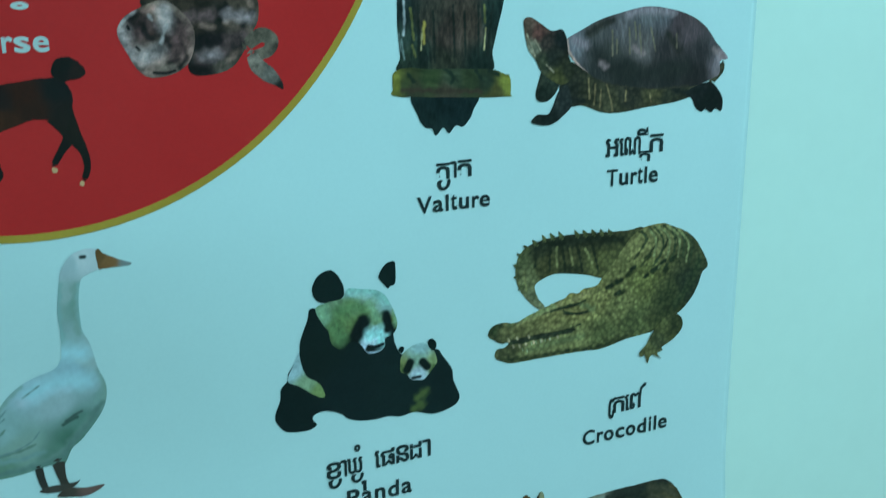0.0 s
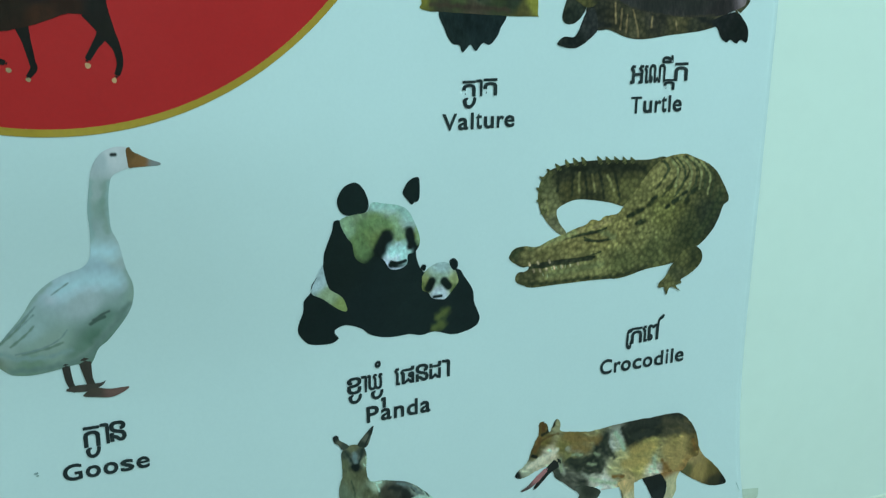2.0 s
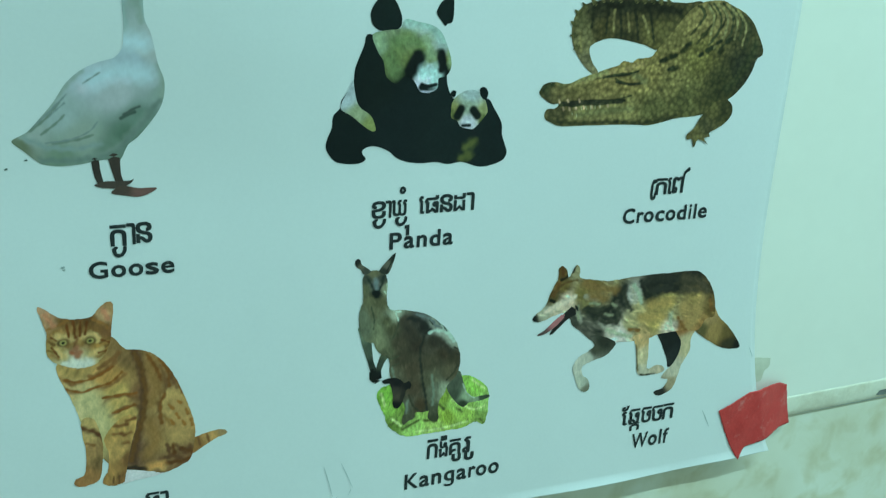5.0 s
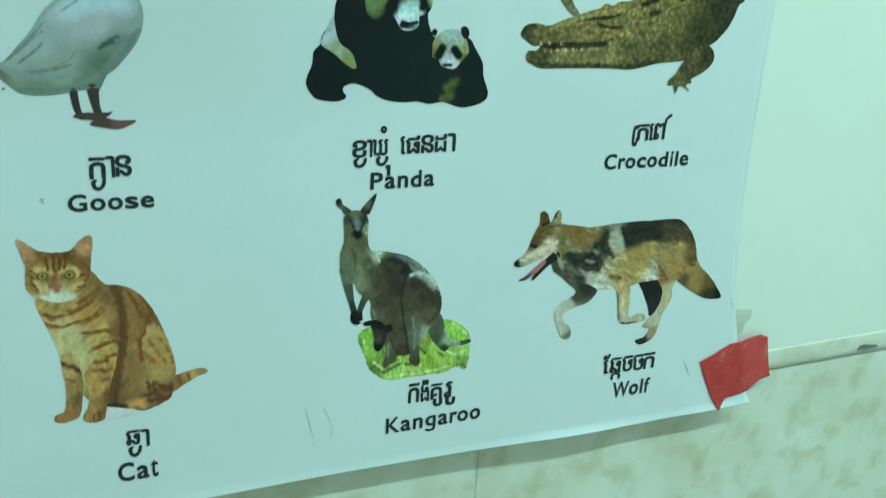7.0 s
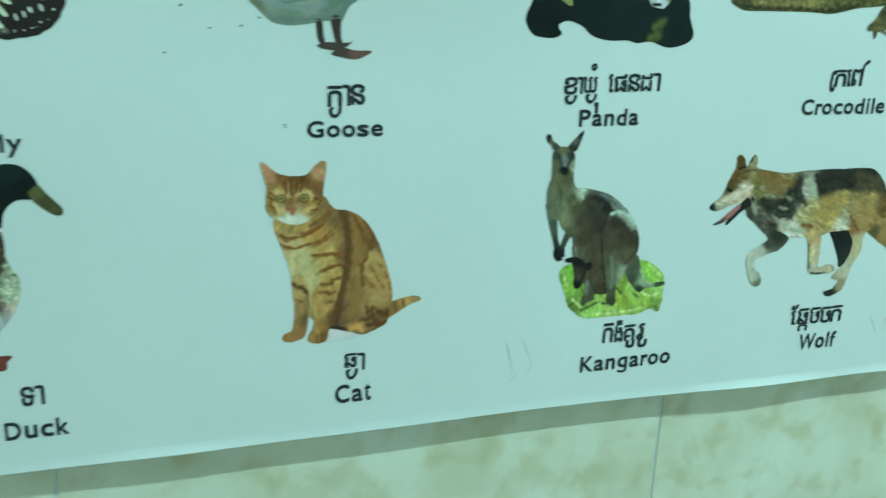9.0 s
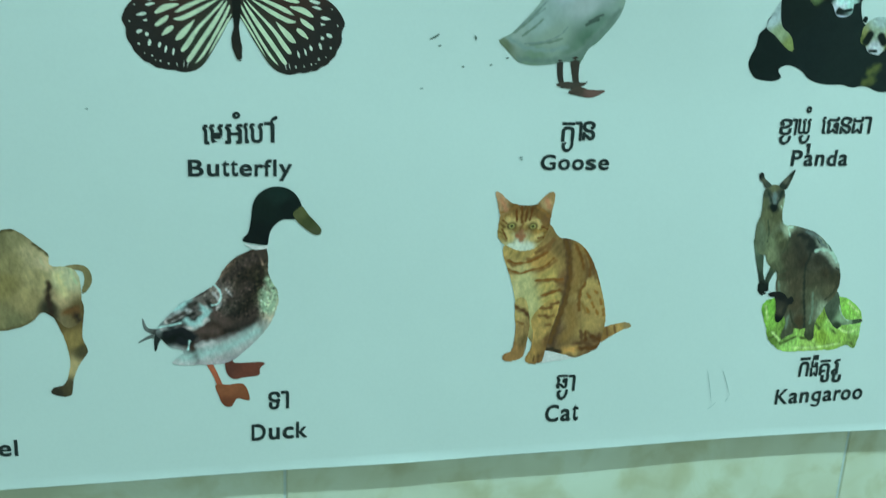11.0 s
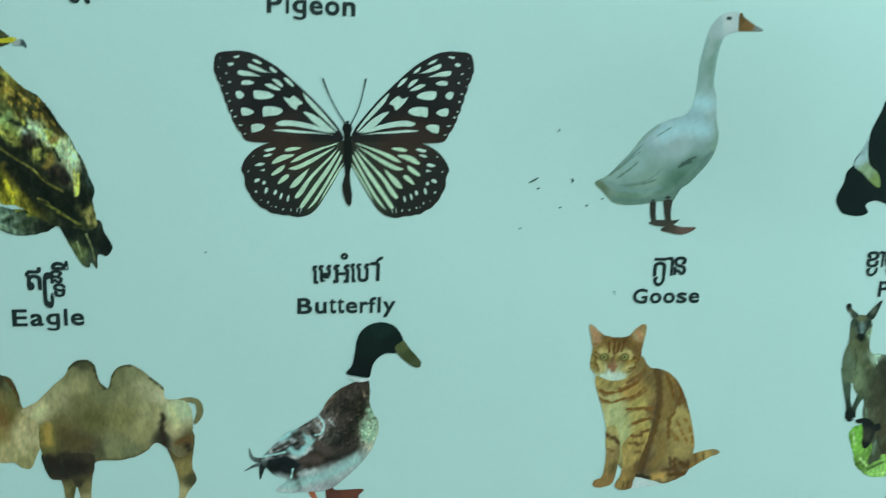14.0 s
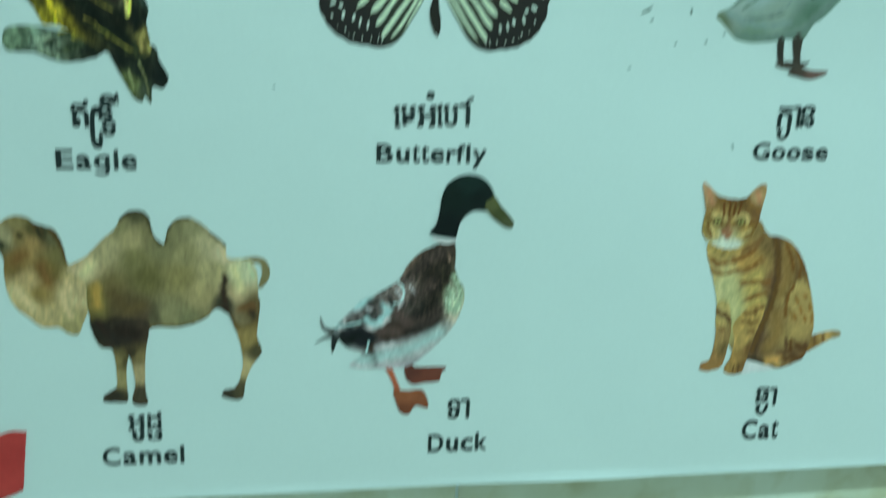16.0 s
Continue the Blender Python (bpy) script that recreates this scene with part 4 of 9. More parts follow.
pic.paint((0.272, 0.091, 0.027), 1.9, 1.0, [(-8.8, -5.6), (-5.4, -2.1), (2.8, -1.6), (9.2, -3)], [(-5.2, -12.7), (1.2, -9.1), (8.9, -8.3)], [(-3.1, -11.6), (2.4, -8.9)])
pic.paint((0.123, 0.043, 0.02), 4.6, 0.8, [(9.6, 25), (12, 15.1), (13.3, 1.9), (11.2, -14.6), (7.6, -31.2), (5.2, -43.1)])
pic.paint((0.213, 0.076, 0.027), 2.2, 0.8, [(16.5, 18), (20, 10.4), (20.1, 1.2)], [(22.3, 14.2), (24.8, 4.7), (24.2, -2.6)], [(27.6, 7.1), (30.6, -0.6)], [(20.2, -8.9), (21.6, -19.3)], [(21, 7.7), (21.6, -5.7)])
pic.paint((0.343, 0.135, 0.034), 2.3, 1, [(26.3, -9.6), (29.1, -15)], [(32.2, -13.7), (33.8, -20)], [(28.7, -23.6), (33.1, -29.3)], [(23.5, -17.8), (26.3, -23.3)])
pic.paint((0.173, 0.058, 0.022), 2.3, 0.8, [(24.4, -36.3), (25.3, -44.1)], [(29.7, -37.7), (34.8, -42.6), (36.8, -38.6)], [(20.1, -44.1), (27.8, -43.8), (34.6, -48.3)])
pic.paint((0.639, 0.287, 0.096), 3.0, 0.8, [(13.6, -49.6), (17.7, -48), (21.9, -50.8)])
pic.paint((0.049, 0.023, 0.012), 2.6, 0.7, [(-2.2, -45.8), (6.7, -47.8), (12.1, -49.3)])
pic.tone(1.08, 1.22, 1.35)
pic.paint((0.571, 0.297, 0.106), 10.0, 1.1, [(29.5, -7.3), (34.6, -17.9), (32.6, -30.4)])
pic.paint((0.715, 0.52, 0.246), 10.0, 1.2, [(-15.5, 1.1), (-11.2, -11.6), (-8.8, -20.7)])
pic.paint((0.373, 0.168, 0.052), 6.8, 1.2, [(17.4, 14.4), (19.9, 3.7), (17.0, -8.3)], [(15.6, -20.6), (18.2, -31.9), (13.1, -40.3)])
pic.paint((0.197, 0.072, 0.018), 2.4, 1.0, [(9.6, 22.9), (12.7, 11.5), (13.8, -2.6), (11.8, -16.5), (7.4, -30.3), (4.4, -42.6)])
pic.paint((0.258, 0.084, 0.018), 1.8, 0.9, [(24.2, -3.6), (21.4, -10.7), (21.8, -21.5)], [(16.2, 21.0), (20.4, 12.3), (22.3, 5.1)], [(22.2, 18.2), (26.4, 9.9), (26.8, 1.1)], [(27.2, 11.5), (31.6, 4.0), (33.6, -4.2)])
pic.paint((0.434, 0.149, 0.031), 1.6, 0.9, [(26.2, -11.3), (28.2, -13.7)], [(31.0, -9.3), (32.7, -10.7)], [(35.5, -15.3), (36.2, -18.1)], [(29.9, -17.2), (31.1, -19.9)], [(33.2, -22.2), (34.4, -24.8)], [(26.9, -20.8), (28.1, -23.3)], [(37.7, -21.9), (38.4, -25.7)])
pic.paint((0.307, 0.089, 0.016), 1.4, 0.8, [(-26.9, 11.9), (-19.9, 9.9), (-11.1, 11.7), (-2.0, 16.6)], [(-25.9, 6.2), (-18.9, 3.6), (-13.0, 5.1), (-4.0, 7.4), (2.3, 12.7)], [(-8.3, -1.5), (-0.0, -0.8), (9.0, -1.1)], [(-4.0, -11.1), (2.4, -9.9), (7.8, -8.0)], [(-2.7, -18.9), (3.4, -18.9)])
pic.paint((0.166, 0.049, 0.012), 2.4, 0.9, [(27.2, -36.0), (28.1, -41.7)], [(32.2, -39.6), (36.9, -42.2), (38.1, -46.1)], [(23.0, -47.4), (30.2, -47.7), (36.8, -46.9)])
pic.paint((0.785, 0.336, 0.101), 4.4, 0.9, [(15.0, -48.0), (20.6, -48.0)])
pic.shape('foreleg', 'fur', [(-20.3, -14.2), (-13.9, -13.3), (-10.4, -25.5), (-10.2, -35.7), (-12.3, -49.3), (-15.2, -53), (-22.7, -54.3), (-26, -52.4), (-25.2, -49.1), (-20.3, -46.3), (-19, -32.8)],
          [(-15.7, -18.1, 0.674, 0.384, 0.142), (-15.4, -35, 0.506, 0.246, 0.091), (-19.4, -49.9, 0.523, 0.216, 0.075), (-23.9, -51.7, 0.425, 0.165, 0.057), (-12.2, -38.9, 0.262, 0.129, 0.049)])
pic.hair(80, (-0.08, -1.00), 4.3, 1.2, 0.2)
pic.paint((0.155, 0.046, 0.018), 2.8, 1.0, [(-19.7, -18.2), (-14.7, -20.9), (-10.3, -24.8), (-7.6, -27.2)])
pic.paint((0.286, 0.109, 0.035), 1.6, 0.8, [(-18.1, -27.9), (-14.8, -29.6)])
pic.shape('foreleg', 'fur', [(-8.9, -25.7), (0.5, -15), (8.5, -16), (4.5, -34.3), (0.8, -51.2), (-0.4, -55.6), (-6.5, -56.8), (-10.9, -54.7), (-10.9, -51.2), (-8.2, -46.4), (-7.3, -36.1)],
          [(0.2, -20.1, 0.641, 0.322, 0.096), (-2.3, -36.8, 0.667, 0.333, 0.108), (-6.1, -50.2, 0.546, 0.245, 0.075), (2, -40.9, 0.26, 0.103, 0.035), (-1.7, -52.6, 0.3, 0.122, 0.042)])
pic.hair(80, (-0.08, -1.00), 4.3, 1.2, 0.2)
pic.paint((0.259, 0.086, 0.027), 1.9, 1.0, [(-3.6, -19.6), (3.5, -19.4)], [(-3.9, -24.6), (-0, -24.4)], [(3.1, -17), (7.9, -16.2)], [(1.4, -26), (5, -24.7)], [(1.1, -31.1), (3.2, -30.7)])
pic.paint((0.173, 0.067, 0.024), 1.0, 0.7, [(-5.5, -51), (-5.8, -55.1)], [(-2.6, -51.4), (-2.8, -55.6)])
pic.shape('head', 'fur', [(-37, 54), (-35.4, 54.8), (-32.4, 52.5), (-26.9, 47.9), (-19.4, 46.4), (-11.7, 46.5), (-7.5, 50.8), (-3.7, 53.9), (-0.6, 54), (0, 50.3), (-1.6, 38.6), (-2.3, 32.4), (-5.6, 24.8), (-10.2, 19.5), (-17.3, 17.9), (-24.2, 19.2), (-30.8, 23), (-34.2, 27.6), (-34.1, 35), (-33.5, 39.6), (-35.1, 45.7)],
          [(-34.6, 51.7, 0.641, 0.275, 0.142), (-31.6, 45.5, 0.547, 0.235, 0.108), (-4.1, 48.1, 0.642, 0.298, 0.135), (-1.9, 51, 0.524, 0.216, 0.085), (-19.4, 45.5, 0.173, 0.062, 0.018), (-24.9, 45.9, 0.26, 0.097, 0.027), (-12.6, 45, 0.192, 0.071, 0.02), (-20.2, 35.4, 0.524, 0.236, 0.066), (-30.2, 30.1, 0.547, 0.266, 0.075), (-8.1, 29.7, 0.461, 0.181, 0.042), (-19.9, 21.3, 0.851, 0.608, 0.409), (-26.1, 23.2, 0.656, 0.411, 0.2), (-12.8, 22.6, 0.6, 0.347, 0.135), (-28.2, 38.2, 0.391, 0.157, 0.042), (-8.8, 39.2, 0.272, 0.097, 0.027), (-19.8, 40.6, 0.425, 0.173, 0.049)],
          [(-4.8, 37.3, 0.26, 0.091, 0.03)])
pic.hair(140, (0.00, -1.00), 3.1, 0.9, 0.22)
pic.paint((0.247, 0.092, 0.024), 1.4, 0.7, [(-23.3, 45.2), (-23.3, 37.8)], [(-19.5, 45.2), (-20, 37.6)], [(-15.9, 44.6), (-16.8, 37.3)], [(-11.9, 43.1), (-12.8, 38.9)], [(-7.4, 27.2), (-3.3, 30)], [(-9.4, 23.5), (-4.6, 26.3)], [(-7.7, 31.3), (-2.7, 33.7)], [(-32.8, 34.9), (-30.3, 32.9)], [(-33.2, 30), (-30.1, 28.5)])
pic.paint((0.75, 0.397, 0.135), 2.0, 0.8, [(-27.1, 31.4), (-28.4, 36.1), (-25, 36.7)], [(-14, 36.5), (-10.7, 36.8), (-9.3, 32.4)])
pic.paint((0.049, 0.025, 0.01), 3.2, 0.5, [(-27.2, 33.5), (-25, 33.7)], [(-14.3, 33.4), (-11.2, 33.8)])
pic.paint((0.547, 0.457, 0.2), 2.0, 0.4, [(-26.7, 33.5), (-25.6, 33.7)], [(-13.4, 33.3), (-12, 33.8)])
pic.paint((0.015, 0.014, 0.01), 1.2, 0.4, [(-26.1, 33.7), (-25.8, 33.7)], [(-12.9, 33.6), (-12.6, 33.6)])
pic.paint((0.247, 0.081, 0.027), 2.6, 0.9, [(-19, 36.3), (-20.6, 30.8)])
pic.paint((0.476, 0.108, 0.042), 2.9, 0.9, [(-21.7, 27.1), (-18.6, 27.2)])
pic.paint((0.173, 0.054, 0.024), 0.9, 1.0, [(-20.2, 25.1), (-20.3, 22.6)])
pic.paint((0.92, 0.711, 0.55), 2.4, 0.9, [(-26.8, 21.7), (-21.4, 19.9), (-14.1, 20.5)])
pic.paint((0.374, 0.15, 0.042), 2.3, 1.1, [(-31.3, 27.1), (-28.7, 24.7)], [(-10.5, 23.6), (-6.9, 26.5)], [(-23.5, 35.7), (-23.3, 31)], [(-15.7, 36), (-16.4, 31.1)])
pic.tone(1.0, 1.12, 1.2)
pic.paint((0.877, 0.753, 0.644), 6.0, 0.9, [(-21.2, 21.4), (-17.0, 19.6), (-14.1, 20.6)])
pic.paint((0.785, 0.458, 0.178), 3.2, 1.0, [(-29.1, 29.5), (-25.9, 25.6)], [(-12.3, 25.3), (-7.8, 27.3)], [(-29.2, 36.9), (-25.5, 37.3), (-22.0, 35.3)], [(-15.9, 35.6), (-12.3, 36.7), (-8.7, 34.7)])
pic.paint((0.434, 0.149, 0.074), 3.2, 0.8, [(-19.9, 29.4), (-18.8, 24.8)])
pic.paint((0.114, 0.043, 0.015), 4.6, 0.6, [(-26.2, 33.5), (-25.4, 33.6)], [(-12.9, 33.1), (-12.1, 33.2)])
pic.paint((0.486, 0.356, 0.111), 3.0, 0.4, [(-26.1, 33.5), (-25.5, 33.6)], [(-12.8, 33.1), (-12.2, 33.2)])
pic.paint((0.01, 0.007, 0.005), 1.4, 0.3, [(-26.0, 33.4), (-25.7, 33.6)], [(-12.7, 33.1), (-12.4, 33.2)])
pic.paint((0.197, 0.049, 0.01), 1.2, 0.8, [(-23.4, 43.6), (-22.9, 36.2)], [(-20.2, 44.9), (-19.7, 35.9)], [(-16.7, 44.6), (-17.5, 36.5)], [(-13.4, 44.3), (-14.8, 37.1)], [(-31.7, 31.4), (-28.7, 25.9)], [(-8.7, 25.7), (-2.5, 27.1)], [(-8.3, 20.7), (-3.8, 21.8)], [(-31.3, 37.1), (-29.1, 35.2)], [(-6.7, 33.0), (-2.5, 30.9)])
pic.paint((0.373, 0.137, 0.036), 1.4, 0.9, [(-32.9, 42.1), (-26.6, 43.9), (-22.9, 46.0)], [(-10.3, 44.8), (-4.7, 41.9), (-3.4, 39.3)])
pic.paint((0.715, 0.261, 0.133), 2.8, 1.0, [(-33.0, 50.0), (-30.0, 44.2)], [(-4.9, 50.0), (-3.1, 45.0)])

pic = picture('kangaroo_picture', 0.1701, 1.3468, 'printed kangaroo shape standing on bright green grass')
pic.shape('grass', 'grass', [(-28.8, -29.1), (-27.4, -23.7), (-20.8, -21.6), (-6.7, -20.8), (10.4, -21.1), (27.9, -22.4), (35.1, -24.1), (42.7, -29.5), (47.2, -34.6), (48.6, -45.7), (47.8, -54.8), (45.8, -60.5), (41.0, -57.9), (37.4, -58.1), (30.3, -60.6), (19.5, -60.6), (8.9, -60.5), (0.2, -60.6), (-10.2, -59.4), (-16.3, -54.9), (-21.6, -49.3), (-23.5, -42.9), (-26.1, -37.3)],
          [(-24.7, -28.8, 0.294, 0.537, 0.074), (-22.7, -39.5, 0.379, 0.604, 0.099), (-17.3, -50.8, 0.199, 0.29, 0.054), (-5.2, -56.2, 0.477, 0.675, 0.161), (12.3, -57.0, 0.55, 0.675, 0.161), (25.6, -42.6, 0.477, 0.675, 0.144), (33.4, -52.8, 0.41, 0.537, 0.099), (39.1, -30.0, 0.41, 0.675, 0.113), (46.5, -45.5, 0.477, 0.675, 0.179), (14.6, -35.8, 0.321, 0.416, 0.064), (19.0, -50.7, 0.379, 0.474, 0.064), (-14.1, -46.0, 0.244, 0.337, 0.064), (45.5, -56.3, 0.294, 0.389, 0.086)])
pic.paint((0.11, 0.127, 0.03), 1.7, 1.1, [(-19.9, -49.6), (-15.7, -48.4)], [(-11.2, -54.4), (-5.4, -51.7), (-0.3, -49.7)], [(3.2, -50.3), (12.0, -52.4)], [(25.8, -45.3), (29.5, -48.6)], [(42.7, -55.9), (45.7, -59.2)], [(13.2, -40.9), (16.9, -45.0)])
pic.paint((0.759, 0.833, 0.314), 1.4, 1.1, [(-26.4, -26.9), (-23.7, -35.9)], [(21.8, -38.5), (36.7, -47.8), (45.7, -47.2)], [(-1.7, -57.6), (15.9, -58.4), (33.6, -56.5)], [(36.2, -26.9), (44.8, -34.3)], [(-19.2, -45.3), (-12.2, -51.6)])
pic.hair(260, (0.15, 1.0), 3.6, 0.8, 0.2)
pic.shape('tail', 'fur', [(18.0, -27.3), (25.6, -18.6), (29.7, -27.9), (32.6, -34.9), (37.9, -39.2), (47.7, -39.0), (48.2, -41.5), (40.0, -42.7), (34.2, -43.0), (30.2, -45.4), (25.2, -41.1), (20.2, -34.7)],
          [(24.7, -28.2, 0.108, 0.115, 0.077), (23.4, -35.1, 0.083, 0.091, 0.059), (30.1, -43.2, 0.038, 0.045, 0.025), (32.5, -38.1, 0.416, 0.488, 0.295), (39.0, -41.1, 0.311, 0.353, 0.216), (43.4, -40.5, 0.073, 0.091, 0.051), (47.0, -40.0, 0.063, 0.071, 0.044)])
pic.paint((0.575, 0.648, 0.469), 1.0, 0.9, [(29.2, -28.7), (32.7, -36.0), (37.9, -39.6)])
pic.limb('arm', 'fur', [(-38.6, 19.5), (-36.5, 7.9), (-33.9, -3.9), (-31.4, -11.8)], [8.0, 5.9, 3.5, 4.2],
         [(-38.6, 16.3, 0.167, 0.189, 0.123), (-35.7, 2.9, 0.095, 0.108, 0.074), (-32.7, -7.4, 0.038, 0.043, 0.031), (-30.9, -13.5, 0.014, 0.015, 0.013)])
pic.limb('arm', 'fur', [(-24.0, 0.8), (-26.8, -4.8), (-28.6, -10.4), (-29.1, -15.9)], [5.9, 4.2, 3.5, 5.6],
         [(-24.8, 0.0, 0.108, 0.115, 0.068), (-27.4, -6.4, 0.063, 0.069, 0.047), (-28.8, -14.6, 0.014, 0.015, 0.013)])
pic.limb('paw', 'fur', [(-32.4, -10.8), (-31.7, -15.1), (-30.6, -18.1)], [4.2, 5.2, 2.4],
         [(-31.7, -14.3, 0.012, 0.013, 0.011)])
pic.shape('body', 'fur', [(-40.2, 46.7), (-40.0, 51.4), (-37.4, 54.0), (-33.6, 55.0), (-28.1, 53.7), (-25.6, 50.3), (-24.5, 44.7), (-24.9, 38.4), (-24.2, 32.4), (-21.4, 28.6), (-14.9, 28.0), (-7.0, 25.9), (0.6, 23.4), (7.5, 19.1), (14.6, 12.7), (19.5, 6.8), (23.4, 0.3), (26.0, -8.1), (25.8, -16.8), (22.7, -23.5), (18.7, -27.4), (16.6, -32.8), (13.4, -37.7), (12.5, -44.4), (13.4, -51.0), (9.9, -52.3), (5.9, -49.2), (6.0, -44.2), (2.1, -44.4), (-2.6, -43.7), (-3.5, -47.5), (-7.5, -49.1), (-10.9, -51.1), (-11.7, -46.3), (-10.0, -39.5), (-12.6, -33.0), (-16.6, -24.7), (-19.8, -19.1), (-21.5, -12.1), (-21.5, -6.7), (-22.9, -3.2), (-26.6, -0.4), (-30.3, 3.6), (-32.3, 8.1), (-34.9, 8.7), (-38.4, 11.1), (-41.0, 17.3), (-42.1, 25.5), (-41.3, 31.8), (-39.7, 36.4)],
          [(-33.5, 52.8, 0.222, 0.217, 0.123), (-37.3, 49.6, 0.083, 0.098, 0.074), (-27.9, 48.9, 0.073, 0.085, 0.068), (-32.1, 46.1, 0.185, 0.217, 0.208), (-31.6, 39.7, 0.012, 0.013, 0.013), (-38.7, 43.5, 0.167, 0.182, 0.103), (-25.4, 43.2, 0.361, 0.404, 0.273), (-34.6, 36.0, 0.185, 0.189, 0.103), (-28.3, 33.9, 0.151, 0.151, 0.081), (-32.9, 28.7, 0.192, 0.196, 0.111), (-39.4, 26.1, 0.215, 0.256, 0.175), (-37.3, 17.8, 0.185, 0.217, 0.145), (-30.2, 17.1, 0.231, 0.264, 0.156), (-27.5, 7.8, 0.287, 0.316, 0.188), (-23.9, 21.4, 0.145, 0.151, 0.081), (-20.5, 16.1, 0.121, 0.123, 0.068)],
          [(-19.2, 25.0, 0.527, 0.614, 0.469), (-23.2, 0.7, 0.151, 0.163, 0.094), (-13.3, 20.4, 0.077, 0.065, 0.047), (-9.7, 11.8, 0.073, 0.058, 0.041), (-16.0, 5.8, 0.09, 0.077, 0.05), (-3.4, 19.5, 0.054, 0.048, 0.038), (0.1, 15.0, 0.027, 0.026, 0.022), (-4.3, 2.9, 0.065, 0.052, 0.036), (-13.2, -4.6, 0.086, 0.073, 0.047), (-1.0, 21.7, 0.167, 0.189, 0.188), (6.7, 16.8, 0.361, 0.415, 0.363), (13.0, 10.3, 0.508, 0.581, 0.497), (20.2, 3.7, 0.446, 0.518, 0.43), (8.2, 4.1, 0.054, 0.043, 0.029), (14.7, -4.3, 0.081, 0.062, 0.038), (21.8, -8.5, 0.073, 0.062, 0.038)],
          [(19.8, -18.8, 0.139, 0.123, 0.074), (5.6, -10.1, 0.1, 0.089, 0.056), (5.2, -20.5, 0.145, 0.145, 0.09), (9.3, -33.3, 0.178, 0.196, 0.134), (9.0, -43.9, 0.116, 0.128, 0.077), (9.8, -50.3, 0.073, 0.081, 0.044), (-7.0, -13.8, 0.105, 0.085, 0.053), (-4.7, -26.2, 0.11, 0.085, 0.053), (0.1, -39.1, 0.095, 0.065, 0.036), (-8.5, -37.9, 0.139, 0.145, 0.099), (-9.0, -46.7, 0.116, 0.123, 0.074), (15.3, -32.3, 0.446, 0.53, 0.388), (-17.7, -16.0, 0.167, 0.163, 0.103), (-15.0, -23.2, 0.136, 0.128, 0.081)])
pic.hair(380, (0.26, -0.97), 3.8, 0.9, 0.3)
pic.tone(0.9, 0.75, 0.7)
pic.paint((0.035, 0.03, 0.022), 1.6, 1.0, [(0.8, 8.2), (-1.5, -0.8), (-0.7, -11.1), (1.3, -23.5), (3.9, -36.1), (4.9, -43.3)])
pic.paint((0.025, 0.023, 0.019), 2.8, 1.0, [(-10.1, 21.7), (-3.4, 19.5), (2.2, 13.9)], [(1.2, 10.7), (4.4, 12.9)])
pic.paint((0.05, 0.037, 0.026), 4.5, 1.2, [(6.5, 5.9), (13.5, 1.8), (18.9, -3.9)], [(-11.5, 15.3), (-6.2, 8.1)])
pic.paint((0.575, 0.662, 0.558), 1.9, 0.8, [(4.1, 10.1), (8.7, 11.3), (15.6, 8.9), (21.2, 2.7)], [(10.1, 16.8), (15.5, 11.3), (20.7, 5.0)])
pic.paint((0.185, 0.203, 0.195), 1.4, 0.9, [(-5.2, 23.6), (1.5, 21.0), (7.1, 16.8)], [(6.8, 15.5), (12.0, 12.6)])
pic.paint((0.038, 0.035, 0.026), 0.7, 0.8, [(8.3, 18.3), (11.1, 14.7)], [(12.8, 14.6), (15.6, 10.1)], [(3.6, 18.8), (6.0, 15.6)], [(21.4, -1.6), (23.9, -3.2)], [(23.5, -7.0), (25.2, -7.2)])
pic.paint((0.624, 0.705, 0.59), 1.0, 0.7, [(23.9, 0.7), (25.6, -4.6)], [(22.5, 2.6), (24.8, -0.2)], [(-23.0, 30.2), (-18.4, 27.1), (-15.5, 26.8)], [(-18.7, 26.1), (-16.6, 20.7)])
pic.paint((0.61, 0.662, 0.497), 0.7, 0.8, [(-25.0, 45.6), (-24.2, 37.5), (-23.8, 32.4)], [(-26.6, 41.2), (-25.3, 39.2)], [(-40.0, 38.9), (-41.7, 31.1)])
pic.paint((0.03, 0.032, 0.026), 1.7, 0.9, [(-37.8, 51.2), (-34.9, 46.3), (-33.3, 42.7)], [(-27.2, 50.8), (-28.3, 45.8), (-29.8, 42.5)])
pic.paint((0.222, 0.256, 0.253), 2.4, 0.9, [(-31.9, 49.2), (-31.7, 43.7)])
pic.paint((0.007, 0.008, 0.008), 2.8, 0.5, [(-32.9, 40.8), (-30.7, 40.3), (-31.3, 38.8)])
pic.paint((0.077, 0.077, 0.044), 0.9, 1.0, [(-34.5, 32.0), (-32.4, 23.8), (-32.6, 17.3)], [(-20.2, 9.5), (-18.0, 14.3), (-16.2, 20.7)], [(-23.9, -1.7), (-20.6, -3.8), (-15.7, -2.6)], [(-19.6, -8.9), (-15.5, -7.7)])
pic.paint((0.054, 0.043, 0.026), 1.2, 1.0, [(-7.9, -31.0), (-5.1, -38.4), (-0.6, -42.9)], [(17.5, -23.7), (22.4, -19.1), (24.6, -14.1)])
pic.paint((0.222, 0.248, 0.175), 1.6, 1.0, [(6.9, -18.9), (8.8, -29.7), (8.6, -40.3)], [(-8.6, -34.4), (-9.1, -43.2)], [(-20.0, -10.6), (-18.1, -17.6)])
